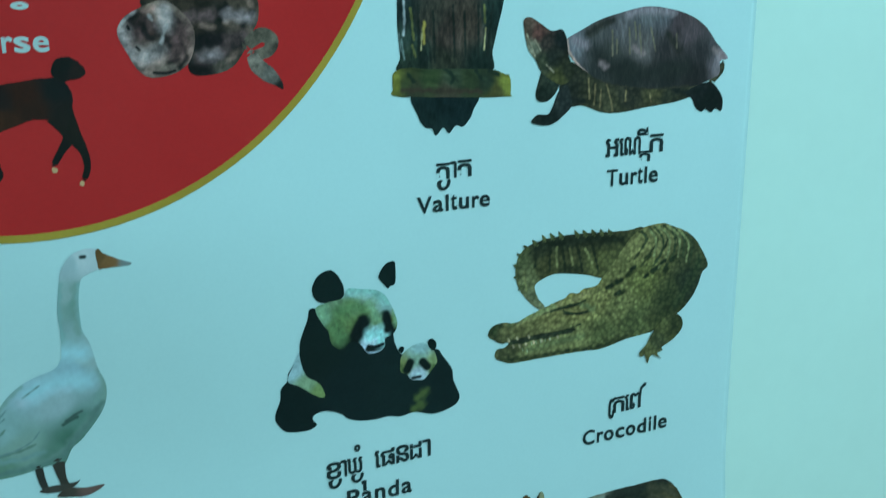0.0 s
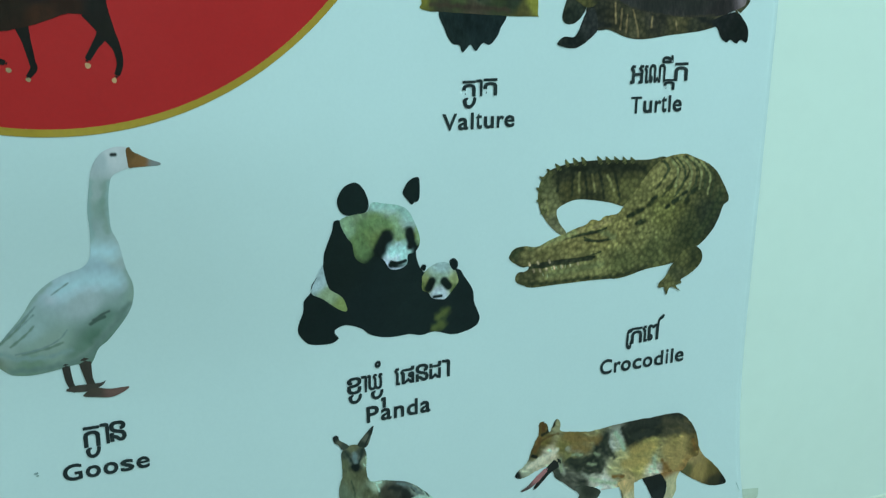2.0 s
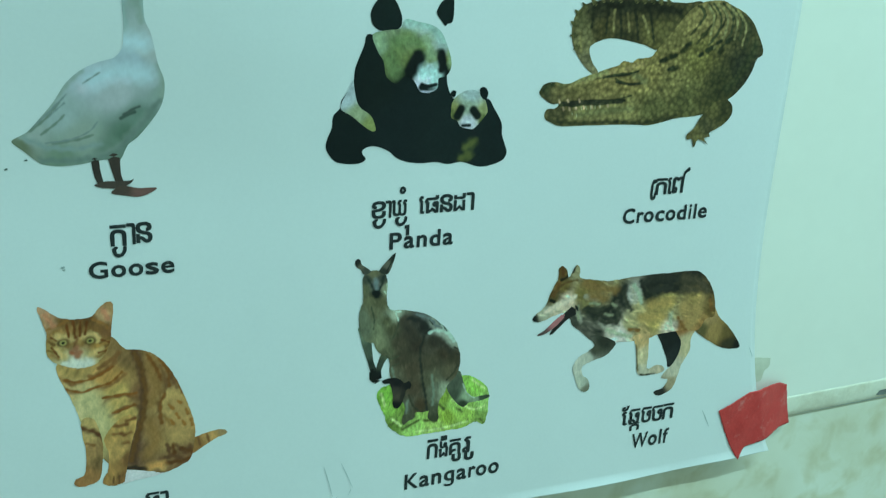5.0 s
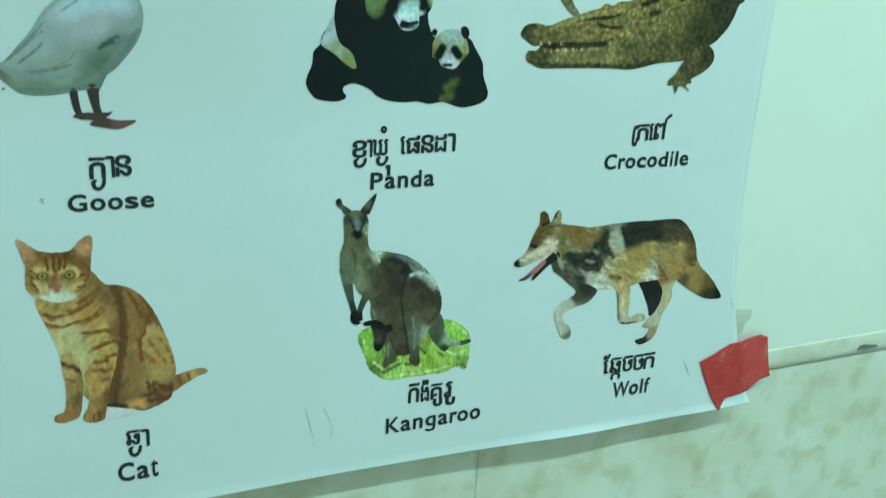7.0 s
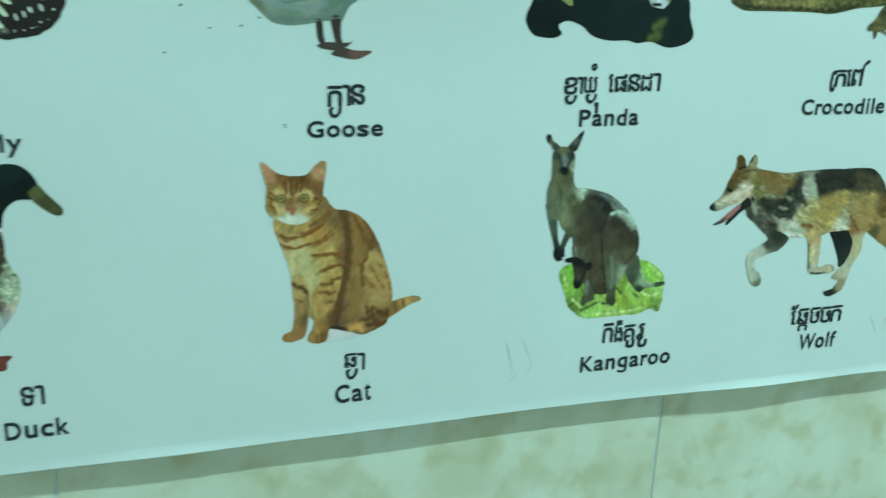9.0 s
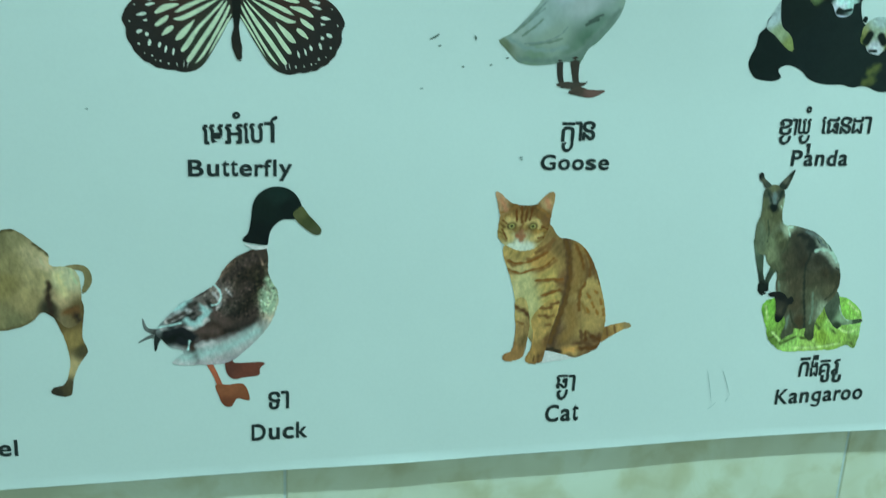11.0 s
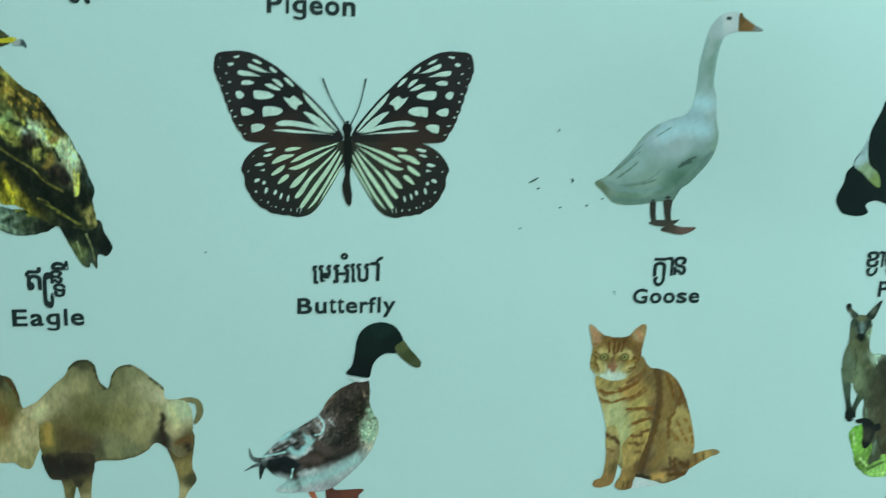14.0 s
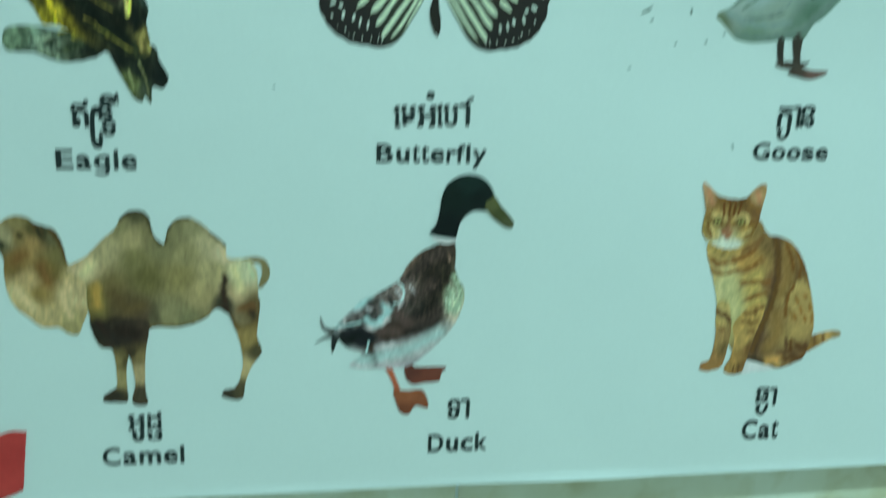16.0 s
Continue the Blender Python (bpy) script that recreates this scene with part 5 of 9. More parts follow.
pic.shape('ear', 'plain', [(-45.2, 61.3), (-43.8, 62.9), (-42.0, 62.0), (-41.0, 59.2), (-37.5, 56.6), (-35.4, 54.5), (-37.4, 53.1), (-40.1, 53.3), (-41.7, 56.2), (-44.2, 58.2)],
          [(-43.9, 60.9, 0.023, 0.021, 0.02), (-41.4, 57.7, 0.136, 0.115, 0.081), (-38.2, 55.0, 0.073, 0.069, 0.053)])
pic.shape('ear', 'plain', [(-20.4, 64.7), (-21.9, 57.9), (-24.1, 52.6), (-26.4, 51.7), (-29.2, 53.1), (-30.1, 54.7), (-26.7, 58.9)],
          [(-21.6, 62.3, 0.031, 0.03, 0.024), (-25.0, 57.3, 0.151, 0.128, 0.094), (-27.3, 53.6, 0.041, 0.04, 0.031)])
pic.paint((0.025, 0.023, 0.02), 0.9, 0.7, [(-21.0, 63.5), (-23.9, 56.5), (-25.7, 52.7)])
pic.shape('joey', 'fur', [(-26.2, -18.3), (-24.1, -17.2), (-21.0, -16.9), (-17.7, -17.0), (-13.8, -19.2), (-11.3, -21.6), (-8.7, -20.8), (-6.7, -22.8), (-7.1, -25.9), (-9.8, -26.8), (-10.8, -30.6), (-12.1, -35.3), (-14.7, -38.5), (-17.4, -38.1), (-18.6, -34.5), (-18.7, -29.6), (-19.5, -25.2), (-21.0, -21.0), (-24.7, -20.2)],
          [(-24.2, -18.6, 0.015, 0.013, 0.013), (-15.9, -20.5, 0.014, 0.012, 0.013), (-8.2, -23.7, 0.015, 0.013, 0.013), (-17.3, -26.3, 0.054, 0.04, 0.031), (-14.7, -30.1, 0.077, 0.055, 0.038), (-16.1, -36.9, 0.008, 0.007, 0.008), (-12.7, -30.4, 0.035, 0.027, 0.022)])

pic = picture('wolf_picture', 0.3271, 1.3444, 'printed grey and tan wolf shape in stride')
pic.shape('hindleg', 'fur', [(18.1, -5.6), (23.4, -18.4), (28.9, -29.3), (31.5, -36.8), (37.4, -32.3), (39.8, -24.1), (37.5, -5.2)],
          [(27.4, -14.6, 0.013, 0.013, 0.012), (32.6, -31.8, 0.024, 0.024, 0.023)])
pic.shape('tail', 'fur', [(60.2, 13.4), (69.3, -1.7), (79.4, -10.9), (87.7, -20.2), (93.1, -29.3), (80.5, -29), (66.9, -22.5), (55.9, -15.2), (48.4, -8.2), (49.4, 2), (56.5, 7.6)],
          [(60.5, -1, 0.487, 0.269, 0.109), (55.1, -10.9, 0.134, 0.095, 0.035), (67.8, -14.1, 0.406, 0.224, 0.074), (80.3, -15.3, 0.173, 0.1, 0.03), (91.3, -27.8, 0.011, 0.009, 0.008), (82.4, -26.1, 0.048, 0.032, 0.014)])
pic.shape('hindleg', 'fur', [(28.3, -0.4), (38.4, -15.6), (39.8, -24.1), (35.4, -34.2), (29.2, -39.9), (26.7, -44.7), (32.7, -46.7), (28.9, -52.7), (23, -54.2), (22.4, -56.2), (27.5, -58.6), (37.3, -54.5), (40.6, -45.4), (42.9, -36.3), (48.2, -25.8), (48, -16.5), (51.9, -6.5), (46.2, 4.3)],
          [(39.9, -5.4, 0.368, 0.141, 0.041), (43.9, -20.3, 0.649, 0.475, 0.272), (36.5, -40.7, 0.693, 0.556, 0.41), (27.1, -55.9, 0.029, 0.024, 0.019), (35.5, -49.1, 0.434, 0.3, 0.183)])
pic.shape('body', 'pelt', [(-81.2, 12.6), (-78.7, 16.1), (-73.1, 20.6), (-69.9, 28.6), (-67.6, 34), (-64.9, 39.4), (-64.9, 46.1), (-62.6, 47.8), (-59.1, 45.3), (-56.8, 39.7), (-53.4, 46.1), (-51.1, 47.5), (-49, 44), (-48.4, 38.4), (-37.6, 36.2), (-26.7, 34), (-13.9, 34.7), (3.5, 35.5), (21.5, 35.2), (39.7, 35.2), (47, 33.6), (54.1, 28), (60.4, 19.5), (64.4, 9), (65.4, -1.4), (58.4, -2.9), (52.7, -10.7), (38.2, -9.4), (19.7, -9.8), (10.8, -11.9), (-7.2, -12.2), (-31.8, -9.2), (-43.7, -0.2), (-50.6, 5.1), (-53.4, 10.3), (-58.1, 14.9), (-66.1, 13.3), (-76.1, 10.3)],
          [(-62, 42.2, 0.14, 0.072, 0.019), (-51.7, 42.3, 0.417, 0.311, 0.168), (-60.2, 33.6, 0.182, 0.106, 0.03), (-66.8, 26.5, 0.141, 0.09, 0.03), (-74.6, 15.8, 0.567, 0.462, 0.326), (-80, 12.9, 0.01, 0.01, 0.01), (-56.9, 23.2, 0.91, 0.595, 0.423), (-62.5, 17.5, 0.79, 0.554, 0.385), (-39.2, 32.2, 0.211, 0.129, 0.035), (-47, 27, 0.233, 0.156, 0.047), (-22, 30.6, 0.308, 0.225, 0.109), (-39.9, 20.8, 0.275, 0.201, 0.074), (-36.8, 12.8, 0.052, 0.045, 0.032), (-49.1, 10, 0.065, 0.056, 0.041), (-28.6, 16.1, 0.143, 0.117, 0.066), (-19.1, 9.5, 0.085, 0.076, 0.054)],
          [(-16, 24.8, 0.04, 0.036, 0.026), (-5.5, 22.2, 0.518, 0.423, 0.36), (0.4, 11.9, 0.528, 0.377, 0.176), (9, 29, 0.018, 0.018, 0.012), (22.6, 28.1, 0.024, 0.022, 0.016), (32.2, 25.4, 0.036, 0.027, 0.015), (42.9, 30.7, 0.025, 0.019, 0.012), (54.2, 19.9, 0.052, 0.031, 0.014), (8.3, 19.2, 0.036, 0.033, 0.021), (22.8, 13.4, 0.409, 0.271, 0.083), (14.4, 8.8, 0.362, 0.243, 0.083), (48.2, 14.3, 0.304, 0.184, 0.058), (61.7, 5.1, 0.201, 0.106, 0.032), (40.1, 6.8, 0.331, 0.192, 0.066), (31.4, 3.4, 0.508, 0.365, 0.176), (-4.5, 0.4, 0.549, 0.388, 0.183)],
          [(5.7, -7.7, 0.582, 0.341, 0.147), (13.7, -1.2, 0.409, 0.261, 0.083), (-38.9, 2.5, 0.135, 0.106, 0.079), (-29.4, -4.2, 0.052, 0.044, 0.032), (-12.4, -6.9, 0.92, 0.705, 0.635), (-21.1, -1.4, 0.717, 0.54, 0.423), (29, -4.5, 0.794, 0.553, 0.423), (40.1, -6.7, 0.368, 0.141, 0.041), (47.3, -2, 0.4, 0.161, 0.044)])
pic.hair(520, (0.90, -0.43), 7.8, 1.7, 0.34)
pic.hair(160, (0.64, -0.77), 9.8, 1.8, 0.3, (30.7, 7.5, 31.1))
pic.paint((0.024, 0.021, 0.015), 4.2, 1, [(-13, 28.5), (-15.4, 20.9), (-10.9, 13.6)], [(-39.3, 15.7), (-30.3, 12.3), (-24.1, 14.6)], [(-34.1, 8.8), (-22.9, 5.9)], [(-20.2, 11.5), (-16.3, 2.2)])
pic.paint((0.427, 0.354, 0.272), 2.9, 1, [(-47.5, 13.7), (-44.6, 7.7)], [(-30.8, 6.5), (-25.8, 1.4)], [(-42.5, 24.8), (-33.6, 21.5)])
pic.paint((0.018, 0.016, 0.011), 5.1, 0.9, [(4.5, 29.3), (26.6, 31.3), (45.4, 29.3)], [(14.5, 22.7), (32.6, 23.4)])
pic.paint((0.199, 0.071, 0.019), 3.2, 1, [(-43.6, 33.6), (-34.8, 30.7)], [(43, -9.8), (45, 0.3)], [(-63.7, 35.6), (-67, 28.4)])
pic.paint((0.02, 0.018, 0.012), 3.3, 1, [(-19.3, 27), (-21, 17.5), (-25.6, 10)], [(-41.4, 15.9), (-32.1, 9.8)], [(-0.3, 31.5), (5.1, 19.4)])
pic.paint((0.442, 0.354, 0.253), 2.5, 1.2, [(-7.7, 28.1), (-2.4, 16.1)])
pic.paint((0.557, 0.316, 0.101), 7.2, 1.1, [(9.8, 12.6), (25.8, 13.1)], [(3.5, 4.6), (20.9, 3.0)])
pic.paint((0.475, 0.27, 0.096), 9.4, 1.1, [(51.3, 12.8), (50.0, 0.2), (44.6, -7.2)], [(37.7, 7.2), (43.2, 0.8)])
pic.paint((0.291, 0.149, 0.048), 6.1, 1.1, [(-44.3, 33.9), (-30.8, 29.2), (-20.4, 27.4)], [(-38.2, 24.3), (-27.8, 21.6)])
pic.paint((0.034, 0.029, 0.022), 4.3, 1.0, [(1.9, 30.2), (12.2, 32.2), (29.5, 30.9)], [(9.1, 24.0), (24.2, 23.7)])
pic.paint((0.092, 0.064, 0.036), 5.1, 1.1, [(33.9, 30.6), (47.8, 26.6), (55.7, 19.2)], [(35.2, 22.8), (46.7, 20.0)])
pic.paint((0.462, 0.482, 0.338), 2.9, 1.0, [(-5.8, 29.0), (-1.2, 23.0), (1.4, 16.2)])
pic.paint((0.046, 0.04, 0.026), 3.2, 1.0, [(-13.7, 25.9), (-9.8, 17.2), (-5.5, 11.2)], [(-42.3, 16.0), (-34.9, 13.5), (-29.0, 14.8)], [(-33.3, 8.1), (-24.6, 3.9), (-16.4, 4.2)], [(-17.0, 13.7), (-14.1, 7.2)])
pic.paint((0.327, 0.307, 0.185), 1.8, 1.0, [(-38.7, 19.7), (-31.5, 18.2)], [(-26.4, 10.3), (-20.1, 8.7)], [(-48.0, 18.7), (-46.5, 9.4)], [(-21.2, 17.3), (-17.8, 15.1)])
pic.paint((0.557, 0.52, 0.348), 2.9, 1.0, [(-22.9, -1.4), (-14.1, -5.5), (-4.2, -8.5)], [(27.7, 4.2), (28.6, -4.6)])
pic.paint((0.254, 0.099, 0.024), 2.2, 1.0, [(33.8, 1.7), (40.2, -7.7), (45.6, -13.3)], [(-6.0, -3.1), (2.7, -4.9)], [(59.4, 11.1), (62.7, 2.9)])
pic.paint((0.145, 0.068, 0.02), 1.6, 1.0, [(-50.6, 37.1), (-61.1, 35.2), (-68.1, 28.6)], [(-31.8, 37.4), (-13.3, 35.1)])
pic.hair(520, (0.9, -0.43), 4.6, 0.8, 0.26)
pic.paint((0.013, 0.01, 0.007), 2.4, 0.5, [(-69, 24.8), (-66, 23.5)])
pic.paint((0.032, 0.019, 0.008), 2.0, 0.7, [(-57.3, 44.1), (-58.4, 39.8), (-62.4, 38.5)], [(-52.7, 46.8), (-54.7, 43.2)])
pic.paint((0.132, 0.045, 0.012), 2.7, 0.7, [(-62.4, 45.5), (-61.1, 41.4)])
pic.paint((0.92, 0.671, 0.507), 3.6, 0.9, [(-70.7, 17.4), (-62.8, 20.6), (-51.8, 25.1)])
pic.limb('jaw', 'plain', [(-50.7, 15.9), (-56.9, 11.7), (-62, 6), (-66.5, 1)], [7.3, 5.3, 3.7, 2.0],
         [(-50.7, 15.9, 0.024, 0.019, 0.017)])
pic.limb('tongue', 'plain', [(-58.6, 12.7), (-64.7, 7.4), (-70.8, 2.9), (-76, 1.1)], [3.2, 4.1, 2.8, 1.2],
         [(-61.6, 9.8, 0.552, 0.181, 0.183), (-75.2, 1.4, 0.134, 0.071, 0.066)], label='pink tongue')
pic.shape('foreleg', 'fur', [(-35.3, -5.7), (-31.9, -11.9), (-36.6, -15.5), (-43.5, -19.2), (-47, -25.7), (-44.7, -34), (-40.7, -42.6), (-35.9, -46), (-32.2, -43.6), (-33.9, -37.2), (-38.8, -32.6), (-39.6, -26.4), (-32.2, -23.1), (-21.6, -20.2), (-15.8, -14.3), (-16.3, -10.6), (-26.6, -5.7)],
          [(-25.2, -9.8, 0.036, 0.031, 0.021), (-31, -15.2, 0.084, 0.072, 0.047), (-36.9, -19.9, 0.679, 0.586, 0.478), (-44, -26, 0.709, 0.615, 0.507), (-39, -38.7, 0.581, 0.53, 0.423), (-34.8, -44.5, 0.238, 0.201, 0.14)])
pic.shape('foreleg', 'fur', [(-0.9, -8.8), (1.5, -16.3), (3.9, -28.9), (5.6, -37.4), (11.6, -40.5), (26.8, -39.7), (27.1, -35.5), (21.2, -33.6), (13.6, -35.3), (13, -25.6), (12, -13.2), (11.2, -8.2)],
          [(6.2, -11, 0.726, 0.409, 0.183), (9.3, -25.3, 0.7, 0.501, 0.293), (7.9, -37.6, 0.665, 0.528, 0.385), (24, -36.8, 0.582, 0.423, 0.293)])
pic.hair(50, (0.12, -0.99), 8.7, 1.7, 0.25)
pic.paint((0.213, 0.149, 0.07), 1.8, 0.9, [(1.5, -16.3), (5.3, -35.2)])
pic.paint((0.052, 0.042, 0.027), 1.8, 0.8, [(8.2, -39.7), (20, -40.6)])

pic = picture('duck_picture', -0.2061, 1.3384, 'printed brown duck shape with dark green head')
pic.limb('tail', 'feather', [(-30.8, -19.9), (-36.7, -19.7), (-40.5, -17.5), (-42, -11.8)], [4.3, 3.1, 2.1, 0.6],
         [(-32.2, -19.8, 0.104, 0.082, 0.077), (-41.1, -14.9, 0.319, 0.287, 0.286)])
pic.limb('tail', 'feather', [(-32.2, -24), (-36.6, -22.6), (-40.5, -23.8), (-44.6, -26.2)], [3.1, 2.5, 1.5, 0.6],
         [(-32.2, -24, 0.239, 0.224, 0.22)])
pic.limb('tail', 'feather', [(-32.8, -21.4), (-34.6, -24.6), (-35.7, -31.6)], [4.3, 3.4, 0.9],
         [(-32.8, -21.4, 0.025, 0.023, 0.024)])
pic.limb('leg', 'plain', [(-6.2, -40.8), (-2.6, -48.8), (0.4, -57.5)], [3.5, 2.8, 3.2],
         [(-6.2, -40.8, 0.619, 0.126, 0.064)])
pic.shape('foot', 'plain', [(-2.8, -54.8), (4.6, -55), (13.3, -55.3), (16.5, -65.5), (9.6, -64.2), (5.7, -69.2), (1.3, -67.6), (-1.3, -61.5)],
          [(4.7, -58.4, 0.661, 0.12, 0.048), (3.4, -66.7, 0.421, 0.071, 0.032)], label='orange webbed foot')
pic.tone(0.62, 0.85, 0.95)
pic.shape('foot', 'plain', [(2.7, -41.1), (4.7, -38.5), (7.8, -37.3), (8.5, -41.2), (24.9, -41.7), (22.8, -45.6), (21.8, -49.9), (13.7, -50.7), (7.6, -51.5), (3.8, -47.7)],
          [(5.8, -41.8, 0.212, 0.037, 0.027), (16.7, -46.1, 0.303, 0.049, 0.032)], label='brown webbed foot')
pic.tone(0.8, 1.1, 1.1)
pic.shape('body', 'fur', [(17, 27), (25.8, 29.4), (27.8, 24.5), (27.9, 15.2), (29.7, 9), (33, 2.6), (33.6, -3.7), (32.1, -10), (29.3, -16.4), (25, -22.8), (19.1, -29.1), (11.7, -36.1), (5.7, -40.2), (-1.9, -41.6), (-11, -41.3), (-20, -41.4), (-26.7, -39.2), (-20.2, -32.9), (-27.7, -29.5), (-32.2, -24.6), (-35.2, -21.4), (-33.7, -16.7), (-26.5, -8.9), (-20.7, -2.8), (-13.4, 0.2), (-6.1, 4.8), (-1.7, 7.8), (2.5, 15.5), (8.2, 22.2)],
          [(21.5, 24.5, 0.09, 0.047, 0.032), (9.8, 18.5, 0.137, 0.073, 0.053), (11.6, 9.2, 0.072, 0.04, 0.032), (17.8, 6, 0.07, 0.037, 0.028), (15.5, -12.9, 0.04, 0.023, 0.02), (7.7, -8, 0.08, 0.05, 0.043), (25.3, 5.9, 0.284, 0.192, 0.118), (30.7, -0.5, 0.774, 0.513, 0.364), (29, -10, 0.721, 0.487, 0.376), (24.9, -21.1, 0.548, 0.432, 0.401), (11.5, -30.5, 0.499, 0.402, 0.426), (-5, -36.6, 0.682, 0.497, 0.555), (-20.1, -39.4, 0.819, 0.646, 0.671), (3.7, -22.3, 0.085, 0.04, 0.034), (-5.4, -22.1, 0.082, 0.033, 0.027), (-2.7, -9.4, 0.097, 0.057, 0.049)],
          [(-8.8, -4.6, 0.254, 0.155, 0.143), (-20.6, -5.9, 0.456, 0.368, 0.388), (-13.3, -1.4, 0.221, 0.149, 0.143), (-20.3, -24.9, 0.011, 0.01, 0.01), (-27.8, -24.7, 0.022, 0.02, 0.02), (-19, -15.4, 0.154, 0.107, 0.101), (-15.7, -33.1, 0.085, 0.04, 0.04), (-29.3, -15.2, 0.336, 0.307, 0.318), (-24.6, -35.1, 0.868, 0.68, 0.707), (0.5, 4.7, 0.286, 0.176, 0.157)])
pic.hair(300, (-0.45, -0.89), 4.9, 1.5, 0.42)
pic.paint((0.027, 0.014, 0.01), 10.3, 1.2, [(13.7, 17.8), (17.2, 6), (15.9, -8.2)])
pic.paint((0.024, 0.013, 0.011), 6.8, 1.1, [(7.9, -12.8), (15.5, -15.5), (20, -13.6)], [(2.1, -22.2), (9.6, -19.2)])
pic.paint((0.052, 0.022, 0.016), 5.6, 1, [(-10.9, -18.7), (-5.3, -25.3)], [(-15.8, -28.2), (-13.6, -34.1)], [(-2.5, -17.3), (1.2, -22.2)])
pic.hair(160, (-0.22, -0.97), 5.5, 1.2, 0.45, (16.3, 4.5, 18.5))
pic.paint((0.665, 0.499, 0.51), 6.3, 1.2, [(8.5, -32.7), (19, -25.9)], [(-8, -38.1), (1, -35.1)], [(-2.2, -30.2), (9.9, -27.3)])
pic.paint((0.814, 0.553, 0.426), 2.5, 1, [(29.2, 5.8), (32, -8.4)], [(25.3, 5.9), (27, -13.1)])
pic.paint((0.153, 0.107, 0.06), 0.9, 0.9, [(27.1, 12.1), (29.3, -10)], [(23.7, 9), (25.2, -13.1)], [(21.7, 12.2), (23.1, -6.7)])
pic.paint((0.919, 0.663, 0.671), 3.1, 0.7, [(-7.8, -8.7), (-6.4, -6.2)], [(-18.9, -19.2), (-12.1, -17.1), (-7.4, -13.1)], [(-28.8, -13.9), (-20.5, -10.9)])
pic.paint((0.72, 0.524, 0.54), 1.5, 0.8, [(-16.1, -8.5), (-11.2, -6.1)], [(-3, 2.5), (0.7, -3.1), (-1.6, -7.8)], [(-26.3, -21.6), (-32.3, -18.3)], [(-1.7, 6.3), (1.4, 1.5)], [(4.3, 4.6), (7.5, -0.1)])
pic.paint((0.03, 0.017, 0.015), 2.8, 0.8, [(-27.8, -16.8), (-20.5, -12.8), (-14.6, -9.8)], [(-20.6, -5.9), (-13.3, -3.5)], [(-5.9, -3), (-4.3, -7.8)], [(-14.6, -13.9), (-11, -11.8)])
pic.paint((0.007, 0.007, 0.007), 6.2, 0.5, [(-28.7, -23.4), (-23.3, -23.6), (-17.9, -25.6)])
pic.paint((0.007, 0.007, 0.007), 4.0, 0.5, [(-21.9, -20.1), (-17.4, -21.8), (-17.9, -26.9)])
pic.paint((0.024, 0.012, 0.009), 6.1, 1.2, [(18.6, 23), (23.4, 15.3), (23.8, 5.9)])
pic.paint((0.301, 0.155, 0.113), 1.2, 0.9, [(2.5, 15.5), (6.8, 20.1)], [(0.3, 10.9), (5.5, 15.5)], [(23, 24.5), (25.1, 18.4)])
pic.paint((0.819, 0.63, 0.654), 3.7, 1, [(-24.6, -37.7), (-17.1, -39.5)], [(-11.2, -29.9), (-5.2, -28.5)])
pic.paint((0.077, 0.04, 0.035), 5.4, 1.2, [(2.7, 8.6), (12.4, 18.3), (23.1, 24.2)], [(6.7, -1.8), (16.4, 5.4)], [(6.0, -16.0), (15.5, -13.9), (21.8, -7.7)])
pic.paint((0.139, 0.068, 0.06), 4.8, 1.1, [(-10.6, -20.2), (-1.3, -20.8)], [(-3.0, -9.0), (3.7, -15.8)])
pic.paint((0.486, 0.518, 0.358), 4.5, 1.1, [(28.9, 8.7), (31.5, -1.7), (29.1, -9.4)], [(25.7, 1.1), (25.9, -7.9)])
pic.paint((0.557, 0.617, 0.612), 6.0, 1.1, [(-10.3, -34.7), (5.3, -30.4), (21.1, -22.1)], [(-28.8, -33.4), (-17.4, -36.8)])
pic.paint((0.586, 0.726, 0.742), 3.3, 1.0, [(-18.3, -13.9), (-12.7, -16.2), (-7.0, -9.4)], [(-9.7, -6.1), (-6.4, -8.2)], [(-23.5, -6.6), (-16.3, -1.9)])
pic.paint((0.077, 0.046, 0.042), 2.7, 0.9, [(-27.4, -13.4), (-19.1, -9.4)], [(-13.8, -7.1), (-11.5, -6.2)], [(-11.5, 1.7), (-6.8, 4.0)], [(-16.5, -4.4), (-14.7, -3.2)])
pic.paint((0.015, 0.012, 0.016), 4.2, 0.7, [(-29.6, -21.0), (-20.9, -19.6), (-14.9, -23.9)], [(-22.5, -25.3), (-19.1, -26.2)])
pic.paint((0.021, 0.02, 0.025), 1.2, 0.7, [(-36.6, -15.8), (-33.0, -13.1), (-29.2, -10.1)], [(-24.3, -2.5), (-19.6, -0.2)])
pic.paint((0.715, 0.863, 0.869), 1.0, 0.8, [(-36.6, -18.0), (-29.9, -16.7), (-21.2, -15.1)], [(-2.3, 7.3), (0.6, 3.6), (1.2, -0.9), (-0.6, -4.2), (-3.9, -5.1)], [(-16.8, -26.4), (-17.7, -31.6)])
pic.hair(700, (-0.45, -0.89), 1.5, 0.8, 0.75, (12, 6, 21))
pic.hair(160, (-0.3, -0.95), 1.3, 0.8, 0.6, (27, 0, 11))
pic.limb('collar', 'plain', [(15.6, 30.7), (21.3, 28.8), (27.3, 29.1)], [0.9, 2.7, 1.5],
         [(15.6, 30.7, 0.92, 0.769, 0.781)], label='white neck ring')
